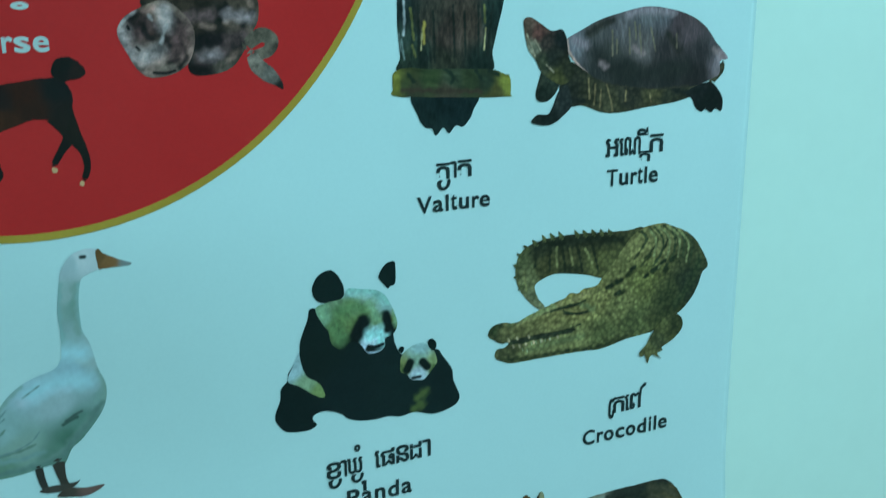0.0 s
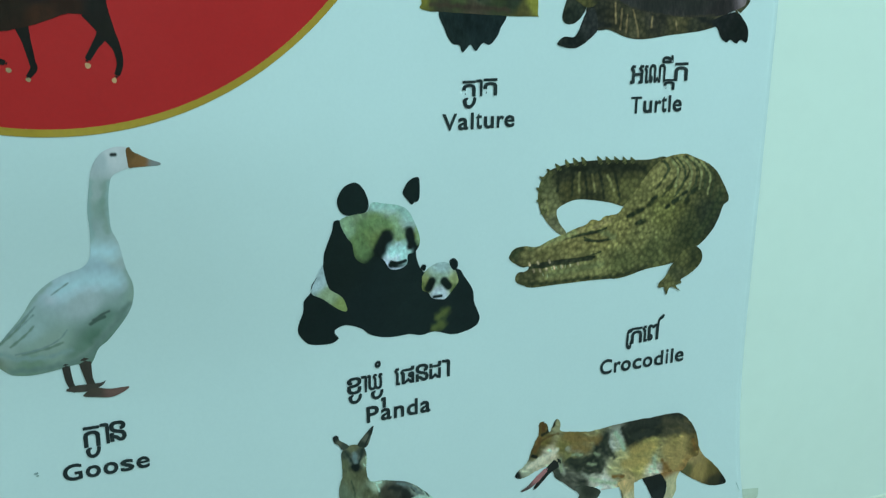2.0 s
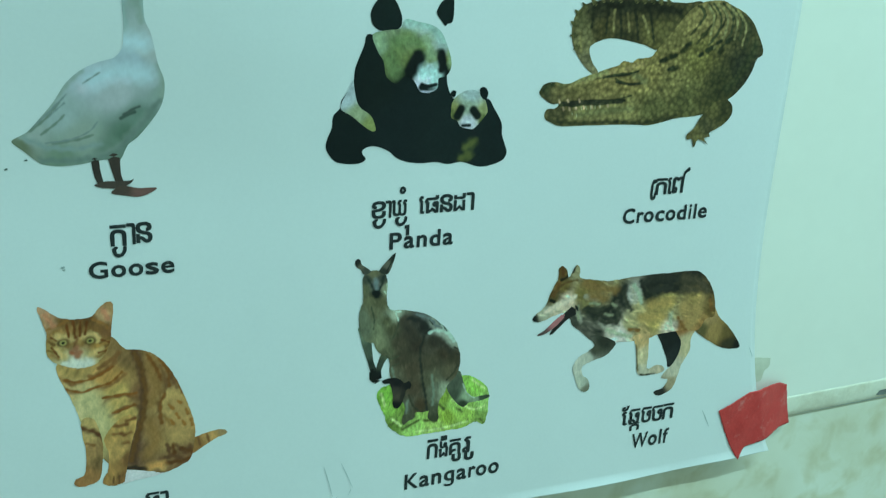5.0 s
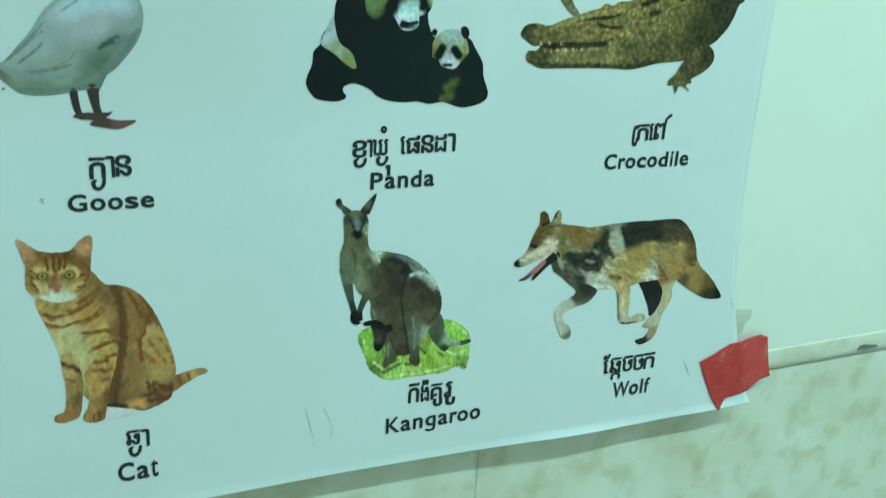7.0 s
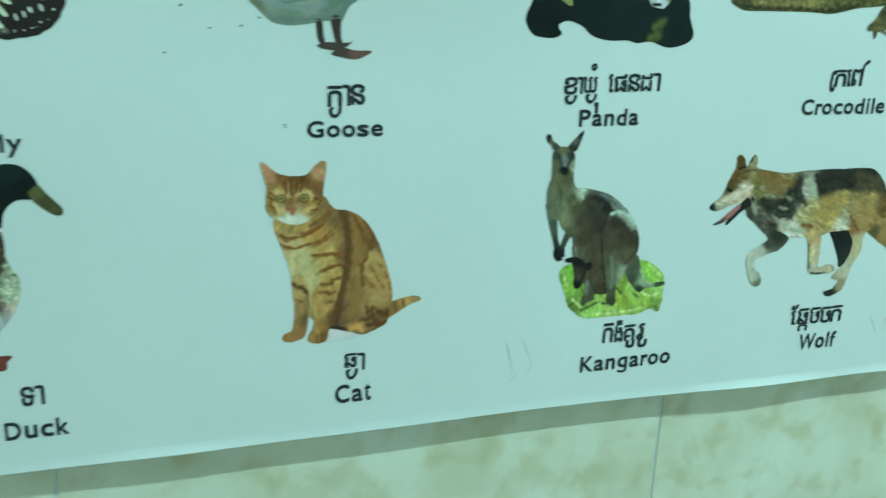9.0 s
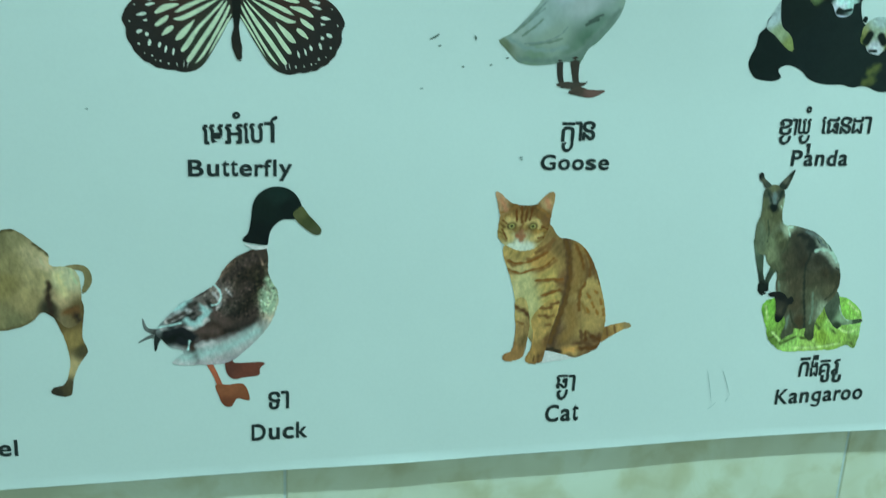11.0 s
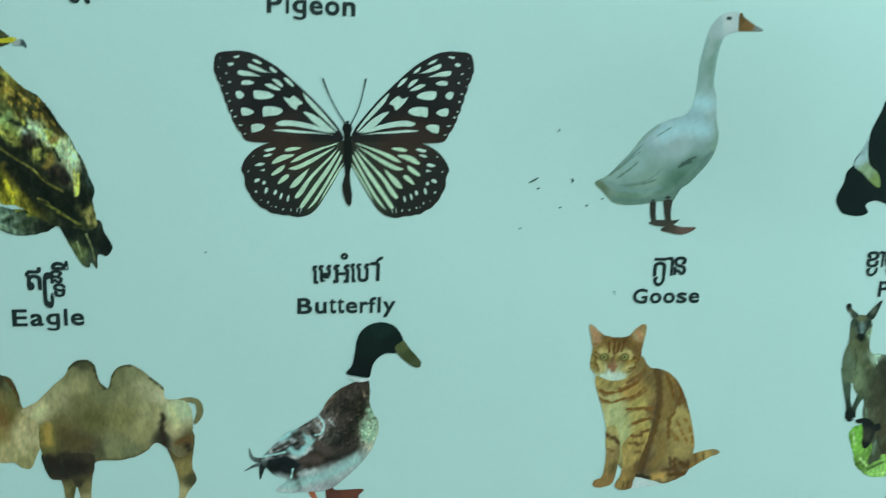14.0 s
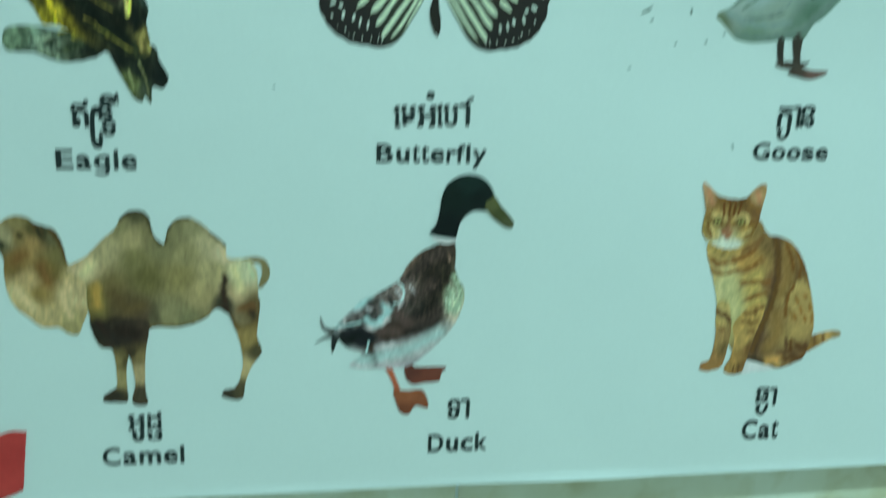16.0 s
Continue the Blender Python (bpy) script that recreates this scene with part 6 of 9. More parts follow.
pic.shape('head', 'plain', [(13.8, 33.1), (17.1, 38.2), (18.6, 45.7), (19.5, 53.2), (22.1, 59.1), (27.2, 63), (33.1, 64.2), (39, 63), (43.7, 59.2), (46.7, 53.3), (46.4, 47.3), (42.9, 45.1), (37, 45.1), (32.6, 42.7), (29.3, 38.2), (28, 32.1), (26.9, 30.3), (21.3, 31)],
          [(22.5, 36.7, 0.006, 0.008, 0.009), (24.8, 51.7, 0.008, 0.014, 0.012), (34.8, 59.2, 0.011, 0.023, 0.02), (39.6, 51.7, 0.007, 0.011, 0.011)], label='dark green head')
pic.shape('beak', 'plain', [(41.9, 48.2), (44.4, 51.2), (47.3, 52.4), (50.3, 48.2), (55.1, 42.7), (57.8, 39.1), (57.3, 36), (54, 36), (49.3, 39.1), (44.5, 43.6)],
          [(45.7, 48.8, 0.145, 0.125, 0.049), (50.6, 43.3, 0.08, 0.073, 0.027), (54.8, 38.1, 0.103, 0.092, 0.043)], label='olive beak')

pic = picture('camel_picture', -0.3430, 1.3331, 'printed tan two-humped camel shape')
pic.limb('tail', 'fur', [(53.2, 23.5), (61, 24.9), (65.8, 23.4), (67.4, 19.2), (66.8, 15), (64.5, 10.7)], [2.9, 3.2, 3.5, 4.0, 3.8, 2.3],
         [(56, 24.1, 0.436, 0.274, 0.135), (65.7, 18.6, 0.314, 0.206, 0.097)])
pic.shape('hindleg', 'fur', [(46.6, 5.2), (48.4, -4), (52.4, -14.9), (54.5, -24.3), (54.9, -32.3), (53.3, -40.2), (50.4, -44.9), (45.1, -46.3), (44.7, -50.2), (54, -51.5), (56.2, -41.9), (59.2, -34), (64.3, -26.2), (64.6, -23), (62.4, -15.1), (63.3, 5)],
          [(55.4, -5.6, 0.174, 0.088, 0.034), (58.1, -18.1, 0.449, 0.243, 0.086), (62.3, -24.5, 0.122, 0.075, 0.036), (56.3, -33.9, 0.67, 0.404, 0.2), (53.2, -46.6, 0.122, 0.075, 0.039), (46.5, -49, 0.053, 0.033, 0.022), (48.4, -0.9, 0.07, 0.046, 0.024)])
pic.shape('neck', 'fur', [(-61.9, 34.9), (-59.3, 41.3), (-55.4, 46.1), (-49.6, 48), (-44.6, 46.6), (-41.7, 44.1), (-37.2, 42.7), (-32.7, 40.4), (-29.6, 32.7), (-27.1, 22.6), (-16.2, 22.4), (-15.3, 7.7), (-21.3, -4.1), (-25.1, -13.1), (-30, -13), (-34.3, -9.8), (-42.3, -9.1), (-48.5, -3.6), (-53.4, 1), (-56.7, 8.4), (-57.8, 17.1), (-57.5, 27.2)],
          [(-49.8, 45.5, 0.403, 0.233, 0.091), (-42.4, 41.3, 0.151, 0.091, 0.033), (-38.7, 39.3, 0.081, 0.053, 0.024), (-33.6, 38.4, 0.208, 0.141, 0.066), (-49.2, 37.1, 0.341, 0.179, 0.066), (-44.3, 34.2, 0.531, 0.252, 0.091), (-56.1, 37.1, 0.62, 0.391, 0.209), (-54.2, 22.8, 0.309, 0.148, 0.046), (-50.1, 25.7, 0.446, 0.214, 0.07), (-47.1, 14.1, 0.841, 0.443, 0.2), (-37.5, 19.8, 0.295, 0.156, 0.046), (-42.3, 8.2, 0.447, 0.223, 0.07), (-30.4, 28.4, 0.282, 0.168, 0.061), (-48.1, 0.9, 0.884, 0.501, 0.239), (-38, -5.3, 0.783, 0.444, 0.209), (-28.9, -8.5, 0.541, 0.33, 0.143)],
          [(-26.5, 7.9, 0.92, 0.515, 0.26), (-20.6, 16.7, 0.815, 0.458, 0.219), (-54.1, 8.3, 0.851, 0.487, 0.239), (-58.4, 33.7, 0.122, 0.086, 0.042)])
pic.hair(260, (0.08, -1.00), 5.7, 1.2, 0.17)
pic.tone(0.88, 0.92, 0.95)
pic.paint((0.129, 0.057, 0.02), 2.7, 0.9, [(-42.3, 42.7), (-39.5, 39.3)], [(-34.3, 39.8), (-30.5, 34.1), (-28, 24.9)])
pic.paint((0.293, 0.114, 0.036), 5.5, 1.2, [(-40.7, 22.7), (-37.9, 14)], [(-51.9, 25.7), (-48.6, 28.5)])
pic.paint((0.042, 0.027, 0.014), 1.9, 0.6, [(-49.8, 38.5), (-48.6, 37.6)], [(-40.9, 41.3), (-39.6, 37.6)])
pic.paint((0.029, 0.025, 0.014), 2.2, 0.5, [(-58.9, 34), (-57.4, 33.7)])
pic.paint((0.92, 0.558, 0.293), 3.3, 1.2, [(-52.5, 11.2), (-45.5, 0.8)], [(-31.8, 8), (-28.6, -4)])
pic.shape('foreleg', 'fur', [(-18.4, -4.2), (-18.4, -13.2), (-14.8, -20.9), (-9.9, -22), (-8.4, -30.4), (-8.2, -41.4), (-10.6, -44.4), (-14.9, -47.4), (-15.1, -50.6), (-9.6, -51.4), (-3.7, -51), (-3.3, -44.7), (-3.4, -35.2), (-1.8, -25.9), (1.9, -16.8), (-4.3, -4.4)],
          [(-14.8, -11.8, 0.035, 0.022, 0.016), (-7.7, -16.5, 0.039, 0.022, 0.018), (-6.4, -28.9, 0.312, 0.188, 0.075), (-6.1, -38.3, 0.455, 0.285, 0.128), (-9.4, -48.3, 0.06, 0.037, 0.024), (-3.7, -29, 0.13, 0.078, 0.033)])
pic.shape('body', 'fur', [(-28.8, 21.1), (-20, 26.8), (-11.5, 35.4), (-5.1, 41.1), (-1.9, 47.1), (2.5, 50.2), (7.8, 50.2), (11.4, 46.8), (12.7, 39.6), (15.9, 34.4), (18.1, 33.8), (20, 41), (23.7, 45.6), (29.1, 47.1), (34.5, 45), (41.1, 38.9), (47.8, 32.7), (48.5, 26.2), (58.8, 24.7), (62.9, 18.6), (63.3, 6.5), (62.8, -5.8), (55.3, -10.3), (49.8, -5.5), (42.8, -0.8), (35.6, -6.8), (24.3, -10.5), (10.5, -10.8), (4.7, -16.8), (-9, -16.5), (-18, -7.2), (-20.2, 1.9), (-20.8, 13.7)],
          [(-20.4, 19.6, 0.886, 0.501, 0.26), (-9.1, 31.1, 0.643, 0.391, 0.191), (5.1, 48.8, 0.139, 0.091, 0.042), (-1.9, 42.6, 0.397, 0.253, 0.109), (3.2, 36.8, 0.614, 0.366, 0.166), (3.9, 25.2, 0.297, 0.188, 0.07), (10.5, 39.6, 0.344, 0.215, 0.091), (16.4, 32.4, 0.299, 0.197, 0.086), (23.5, 42.5, 0.314, 0.206, 0.091), (31.7, 42.5, 0.436, 0.285, 0.135), (39.6, 33.7, 0.673, 0.418, 0.219), (46.3, 29.2, 0.92, 0.562, 0.317), (28.4, 27.9, 0.486, 0.307, 0.135), (8.9, 16.3, 0.242, 0.149, 0.049), (25.3, 16.1, 0.413, 0.248, 0.091), (36.1, 6.9, 0.639, 0.378, 0.166)],
          [(41.9, 18.9, 0.616, 0.379, 0.174), (19, -4.9, 0.456, 0.296, 0.135), (10.7, -6.3, 0.171, 0.108, 0.053), (27.2, -8.1, 0.271, 0.188, 0.086), (55.9, 18.7, 0.92, 0.675, 0.395), (52.8, 6.7, 0.849, 0.472, 0.239), (60.6, 0.4, 0.218, 0.114, 0.046), (46.5, 2.2, 0.065, 0.044, 0.027), (-15.8, 7.7, 0.31, 0.18, 0.049), (-17.6, 0.3, 0.268, 0.156, 0.046), (-8.9, 10.6, 0.268, 0.148, 0.053), (-4, 1.6, 0.165, 0.085, 0.036), (-13, -13.4, 0.032, 0.02, 0.015), (-3.4, -13.6, 0.037, 0.021, 0.018), (6.6, -4.7, 0.138, 0.07, 0.036), (4.8, -13.8, 0.075, 0.042, 0.027)])
pic.hair(320, (0.24, -0.97), 5.2, 1.2, 0.14)
pic.tone(0.88, 0.93, 1.0)
pic.paint((0.075, 0.049, 0.024), 2.2, 0.9, [(-2.4, 46.5), (3, 50), (9.3, 49.1), (12.2, 41.9), (16.2, 33.8)])
pic.paint((0.122, 0.08, 0.034), 2.0, 0.9, [(18.3, 33.8), (20.3, 41.9), (24.2, 45.9), (30.4, 46.8)], [(41.1, 38.9), (47.8, 32.2)])
pic.paint((0.623, 0.294, 0.07), 4.5, 1, [(-15.6, 11.3), (-15.6, 1.8)])
pic.paint((0.92, 0.657, 0.342), 4.6, 1.2, [(51.7, 20.2), (54.3, 9.7)], [(-20.5, 18.1), (-17.6, 22.5)])
pic.paint((0.165, 0.085, 0.033), 6.2, 1.2, [(-7.7, 7.6), (-1.4, 0), (5.5, 1.4)])
pic.paint((0.039, 0.017, 0.013), 6.9, 0.8, [(-16.2, -8.7), (-13.8, -13.9)], [(-7.2, -8), (-2, -13.6), (4.8, -13.2)])
pic.paint((0.196, 0.114, 0.046), 2.0, 1, [(10.5, -9.9), (27.1, -10.3), (40.2, -4.1)])
pic.paint((0.051, 0.022, 0.014), 3.2, 0.9, [(46.9, 15.8), (46.1, 5.3), (47.8, -3)], [(58.4, 0.5), (61.1, -5.7)])
pic.paint((0.228, 0.085, 0.03), 3.5, 1.1, [(54.1, -1), (60.6, 0.4)])
pic.shape('foreleg', 'fur', [(-9.9, -7.3), (-3.3, -22.8), (-0.6, -29.1), (0.7, -41.6), (-1.1, -49.5), (0.2, -53.1), (6.4, -52.7), (5.6, -45), (5.9, -32.4), (7.3, -20), (8.7, -13.9), (7.4, -6.2)],
          [(-2.1, -15.1, 0.037, 0.021, 0.017), (4.8, -13.8, 0.075, 0.039, 0.026), (2.9, -26.1, 0.312, 0.18, 0.075), (3.2, -35.4, 0.616, 0.365, 0.191), (3.2, -48.1, 0.084, 0.049, 0.03), (0.2, -24.4, 0.065, 0.036, 0.02)])
pic.paint((0.035, 0.016, 0.012), 6.4, 0.8, [(-4.7, -12), (2.1, -13.7)])

pic = picture('eagle_picture', -0.3559, 1.4998, 'printed golden brown eagle shape on a mossy rock')
pic.shape('head', 'plumage', [(-29.2, 54.5), (-22.9, 60.4), (-15.7, 61.6), (-11.1, 59.3), (-8.8, 56.9), (-9, 53.9), (-14, 51.8), (-16.4, 50.7), (-21.9, 41), (-31.6, 38.2)],
          [(-15.9, 58.7, 0.091, 0.071, 0.03), (-12.7, 52.5, 0.104, 0.069, 0.032), (-23.6, 51, 0.166, 0.107, 0.032)])
pic.limb('cere', 'plain', [(-17.3, 55.1), (-11.8, 55.3), (-7, 56)], [2.0, 2.2, 2.9],
         [(-17.3, 55.1, 0.92, 0.589, 0.027)], label='yellow cere')
pic.shape('beak', 'plain', [(-7.6, 54.2), (-5.6, 55.8), (-3.1, 56.4), (-1.3, 54.2), (-1.2, 51.9), (-2.8, 53.1), (-7.2, 53)],
          [(-5.4, 55, 0.554, 0.443, 0.447), (-2.3, 54.1, 0.061, 0.08, 0.097)], label='grey hooked beak')
pic.shape('tail', 'feather', [(8.1, -36.6), (28.8, -36.6), (32.4, -43.6), (36, -50.7), (35.9, -53.6), (33.2, -57), (28.7, -56.3), (27.9, -64), (25.1, -60.6), (23.7, -63.4), (19.9, -61.1), (15.1, -51.9), (10.4, -42.1)],
          [(15.5, -43.5, 0.013, 0.013, 0.01), (18.9, -54.8, 0.168, 0.16, 0.059), (23, -49.2, 0.018, 0.018, 0.013), (32, -52.1, 0.011, 0.011, 0.01), (26.6, -57.7, 0.06, 0.058, 0.038)])
pic.paint((0.392, 0.337, 0.148), 0.8, 0.8, [(23.2, -45), (25.5, -52), (27, -59.2)], [(18.3, -49.2), (20.6, -57.7)])
pic.shape('rock', 'plumage', [(-34.2, -31), (-21.7, -29.6), (-14.3, -31), (-6.8, -31.8), (3.1, -35.2), (7.9, -40.2), (1.3, -44), (-7.7, -45.6), (-15.2, -44.7), (-22.5, -41.7), (-34.9, -40.5)],
          [(-17.1, -35.1, 0.172, 0.203, 0.148), (-7.2, -37.9, 0.075, 0.076, 0.047), (-20, -40.6, 0.182, 0.207, 0.155), (1.5, -40.7, 0.021, 0.02, 0.013), (-29.6, -35.1, 0.162, 0.191, 0.121)], label='mossy grey rock')
pic.paint((0.32, 0.33, 0.227), 2.8, 1.1, [(-20.9, -36.3), (-15.2, -34.4), (-12.1, -38.1)], [(-20.1, -40.5), (-13.5, -42.4)])
pic.paint((0.043, 0.046, 0.021), 2.1, 1.0, [(-17.7, -38.1), (-13.1, -35.7)], [(-11.1, -40.6), (-4.3, -38.1), (0.4, -35.7)], [(-9.6, -33.2), (-2.8, -32.0)], [(-21.3, -42.9), (-18.0, -43.6)])
pic.paint((0.394, 0.3, 0.039), 1.4, 0.9, [(-5.2, -34.5), (-0.7, -34.5)], [(-11.2, -32.0), (-8.3, -31.4)])
pic.hair(220, (0.9, -0.3), 2.2, 1.0, 0.5)
pic.shape('body', 'plumage', [(-31.8, 35.7), (-21.7, 43.5), (-16.8, 44.6), (-12.3, 40.7), (-7.7, 35.8), (-3.1, 31.8), (2.8, 28.1), (8.1, 21.7), (12.7, 13.4), (16.7, 8.2), (20.1, 0.8), (23.7, -5.7), (26.1, -13.8), (28.4, -20), (27.3, -26.9), (28.4, -33.8), (28.6, -40.8), (23.3, -42.5), (13.1, -40.7), (7.4, -40.2), (0.5, -36.5), (-6.8, -31.8), (-11.7, -29.1), (-17.9, -28.6), (-21.2, -22.1), (-25.8, -16.2), (-35.2, -10.9)],
          [(-14.6, 41.7, 0.538, 0.372, 0.076), (-17.4, 36, 0.064, 0.047, 0.016), (-12.8, 32.3, 0.263, 0.159, 0.029), (-5.9, 26.1, 0.14, 0.085, 0.02), (1.3, 23.6, 0.064, 0.044, 0.014), (-8.7, 19.6, 0.176, 0.125, 0.032), (6, 18.5, 0.103, 0.058, 0.014), (11.8, 11.3, 0.03, 0.024, 0.011), (-12.6, 16.9, 0.389, 0.338, 0.097), (-19.1, 10.3, 0.255, 0.244, 0.059), (-11.9, 7.8, 0.177, 0.16, 0.038), (-0.7, 9.2, 0.4, 0.347, 0.252), (4.2, 8, 0.528, 0.436, 0.148), (9.1, 6.7, 0.369, 0.305, 0.059), (15.1, 1.5, 0.69, 0.561, 0.294), (17.3, -5.2, 0.848, 0.652, 0.392)],
          [(-1.2, -0, 0.167, 0.131, 0.038), (6.1, -2.6, 0.104, 0.076, 0.02), (-7.5, -0.1, 0.022, 0.02, 0.011), (12, -10.6, 0.016, 0.015, 0.01), (4.3, -12, 0.033, 0.024, 0.013), (-5.6, -10.7, 0.009, 0.01, 0.006), (-15.4, -8.1, 0.015, 0.014, 0.009), (-13.4, -16.1, 0.25, 0.152, 0.018), (-17, -13.5, 0.166, 0.125, 0.018), (-11.5, -25.6, 0.552, 0.348, 0.027), (1.2, -22.8, 0.012, 0.012, 0.008), (13.7, -26.9, 0.008, 0.01, 0.007), (15.8, -36.6, 0.013, 0.013, 0.01), (24.5, -16, 0.021, 0.021, 0.013), (25.4, -24.2, 0.022, 0.022, 0.014), (25.4, -35.2, 0.541, 0.371, 0.109)],
          [(22.2, -39.4, 0.064, 0.058, 0.022)])
pic.hair(420, (0.51, -0.86), 3.5, 1.3, 0.62, (-6.0, 23.5, 20.2))
pic.hair(200, (0.51, -0.86), 5.7, 1.5, 0.55, (5.1, 2.7, 18.1))
pic.hair(120, (0.48, -0.88), 4.1, 1.3, 0.5, (-15.8, -14.8, 15.5))
pic.paint((0.009, 0.01, 0.006), 6.7, 1.1, [(-17.5, -2.8), (-5.7, -12.1), (8.7, -25.6), (21, -36.6)], [(-5.9, -16.1), (3.6, -25.6), (15.9, -35.2)])
pic.paint((0.013, 0.012, 0.007), 3.1, 1, [(-4.7, 3.9), (4.6, -8), (14.3, -14.6)], [(-20.9, 19.3), (-9.1, 14.3), (-1.8, 11.8)])
pic.paint((0.016, 0.011, 0.005), 1.2, 0.9, [(-18.8, 36.3), (-17.8, 34.3)], [(-15.6, 34.6), (-14.7, 32.5)], [(-17, 30.7), (-16, 28.7)], [(-8.1, 25.8), (-7, 23.7)], [(-7.4, 29.9), (-6.3, 27.9)], [(-7.5, 27.8), (-6.6, 25.8)], [(-8.9, 28.1), (-8.1, 26)], [(-7.3, 18.8), (-6.5, 16.7)], [(0.1, 18.7), (0.9, 16.6)], [(1.8, 23.1), (2.9, 20.8)], [(-1, 17.4), (-0.1, 15.3)], [(4.5, 14), (5.4, 11.7)], [(7.8, 19.9), (8.9, 17.5)], [(6.9, 12.8), (8.1, 10.7)], [(8.1, 15.9), (9, 13.9)], [(9.6, 15.4), (10.7, 13.1)])
pic.paint((0.505, 0.251, 0.041), 1.0, 0.9, [(-12.8, 31.8), (-12, 30.3)], [(-15, 36.6), (-14.1, 34.8)], [(-10.1, 32.7), (-9.5, 31.1)], [(-9.4, 28.8), (-8.5, 27.3)], [(-11.4, 32.1), (-10.7, 30.6)], [(-9.3, 30.9), (-8.4, 29.4)], [(-12.2, 31.1), (-11.3, 29.3)], [(-4.3, 32.8), (-3.4, 31.3)], [(-10.8, 25.5), (-9.9, 23.9)], [(-7.1, 25.5), (-6.3, 23.7)], [(-3.7, 26.4), (-3, 24.8)], [(2.8, 27), (3.6, 25.2)], [(-1.5, 25.6), (-0.9, 24.1)], [(1.8, 23.9), (2.7, 22.1)], [(0.3, 17.9), (0.9, 16.1)], [(1.3, 18.7), (1.9, 16.9)], [(8.7, 22.5), (9.3, 20.7)], [(1.6, 19.7), (2.3, 18.2)], [(9.8, 14.7), (10.4, 13.1)], [(5.9, 16.7), (6.8, 14.9)], [(6.7, 14.1), (7.4, 12.5)], [(6.6, 10.4), (7.2, 8.8)])
pic.paint((0.632, 0.435, 0.086), 2.0, 0.9, [(-14.3, 8.3), (-11.6, 4.6)], [(-9.5, 6.2), (-6.8, 2)], [(-1.2, 1.3), (1.3, -3.7)], [(5.3, -3.1), (8.1, -7.9)], [(-18.9, 12.9), (-15.8, 8.8)], [(3.4, 7.5), (6.2, 3.8)])
pic.paint((0.92, 0.751, 0.462), 1.8, 0.9, [(9.9, 7.5), (14, 4.2)], [(13.8, 0.2), (17.4, -3.8)], [(15.2, -7.3), (18.4, -14.6)], [(-1.9, 10), (1.9, 7.4)], [(4.3, 5.4), (7.1, 2.7)])
pic.paint((0.307, 0.253, 0.047), 0.8, 0.9, [(-16, 0.9), (-8.9, -3.8), (-1.1, -10.2), (6.1, -16.6), (12, -20.9)], [(-1.5, -26.4), (8.4, -31.3), (19.6, -39.7)])
pic.paint((0.006, 0.006, 0.005), 4.2, 0.8, [(6.9, -10.6), (14.3, -16)], [(20.5, -18.7), (22.6, -29.7)])
pic.paint((0.754, 0.562, 0.163), 1.6, 0.6, [(18.6, -10.6), (19, -23.6)])
pic.paint((0.008, 0.007, 0.004), 1.8, 0.8, [(-13.1, 9.1), (-10.6, 5.2)], [(-4.5, 7.3), (-1.9, 1.3)], [(2.3, 5.3), (3.7, -0.5)], [(9.5, 0.6), (11.8, -5.2)], [(-17.4, 7.2), (-14.7, 2.5)], [(-3.7, 13.1), (-2.4, 10)])
pic.paint((0.008, 0.008, 0.005), 1.5, 0.8, [(-3.1, 32.3), (5.2, 26.3), (12.1, 15.5)], [(6.2, 22.4), (10.8, 14.7)])
pic.paint((0.033, 0.047, 0.038), 1.3, 0.8, [(22.8, -7.3), (25.2, -15.9), (28.1, -20.9)])
pic.paint((0.711, 0.432, 0.134), 2.4, 1, [(25.3, -32.4), (25.3, -38)])
pic.paint((0.262, 0.159, 0.02), 3.6, 1.2, [(-15.5, -9.5), (-12.3, -18.8)], [(-6.6, -28.3), (-10.2, -25.6)])
pic.paint((0.92, 0.556, 0.032), 2.1, 0.7, [(-15.4, -16.7), (-13.8, -22.9), (-12.1, -27.5)], [(-20.6, -30.7), (-14.2, -28.6)])
pic.paint((0.016, 0.013, 0.007), 4.9, 1.0, [(-19.2, 6.5), (-13.1, -0.4), (-3.7, -9.2), (6.9, -18.7), (15.5, -27.2)], [(-6.4, 1.4), (-3.4, -4.5)], [(-13.6, -9.3), (-7.6, -18.8), (0.8, -28.4)])
pic.paint((0.047, 0.024, 0.017), 5.9, 1.0, [(9.1, -9.1), (13.9, -15.1)], [(-2.7, 7.3), (-1.3, 3.8)])
pic.paint((0.356, 0.361, 0.129), 2.6, 0.9, [(-18.2, 12.9), (-14.2, 15.8), (-10.8, 18.8)])
pic.paint((0.394, 0.29, 0.062), 2.4, 0.8, [(-12.9, 6.6), (-10.5, 9.5)], [(-9.8, 3.1), (-7.9, 6.3)], [(-0.3, -3.8), (1.5, 0.1)], [(-18.1, 9.4), (-15.6, 11.5)])
pic.paint((0.344, 0.174, 0.041), 3.5, 0.8, [(5.5, -7.9), (7.5, -3.8)], [(8.7, 5.1), (10.5, 6.9)])
pic.paint((0.741, 0.71, 0.424), 2.1, 0.9, [(-1.9, 12.0), (1.3, 11.5), (3.9, 8.6), (4.7, 5.7)], [(16.5, 5.2), (17.7, -1.9), (18.5, -8.4)], [(11.4, 2.2), (13.3, -3.1)])
pic.paint((0.878, 0.632, 0.107), 1.2, 0.8, [(20.6, -12.0), (20.5, -17.4), (19.6, -23.5)], [(-5.5, 16.6), (-4.6, 13.1)], [(6.2, 9.8), (7.2, 7.5)])
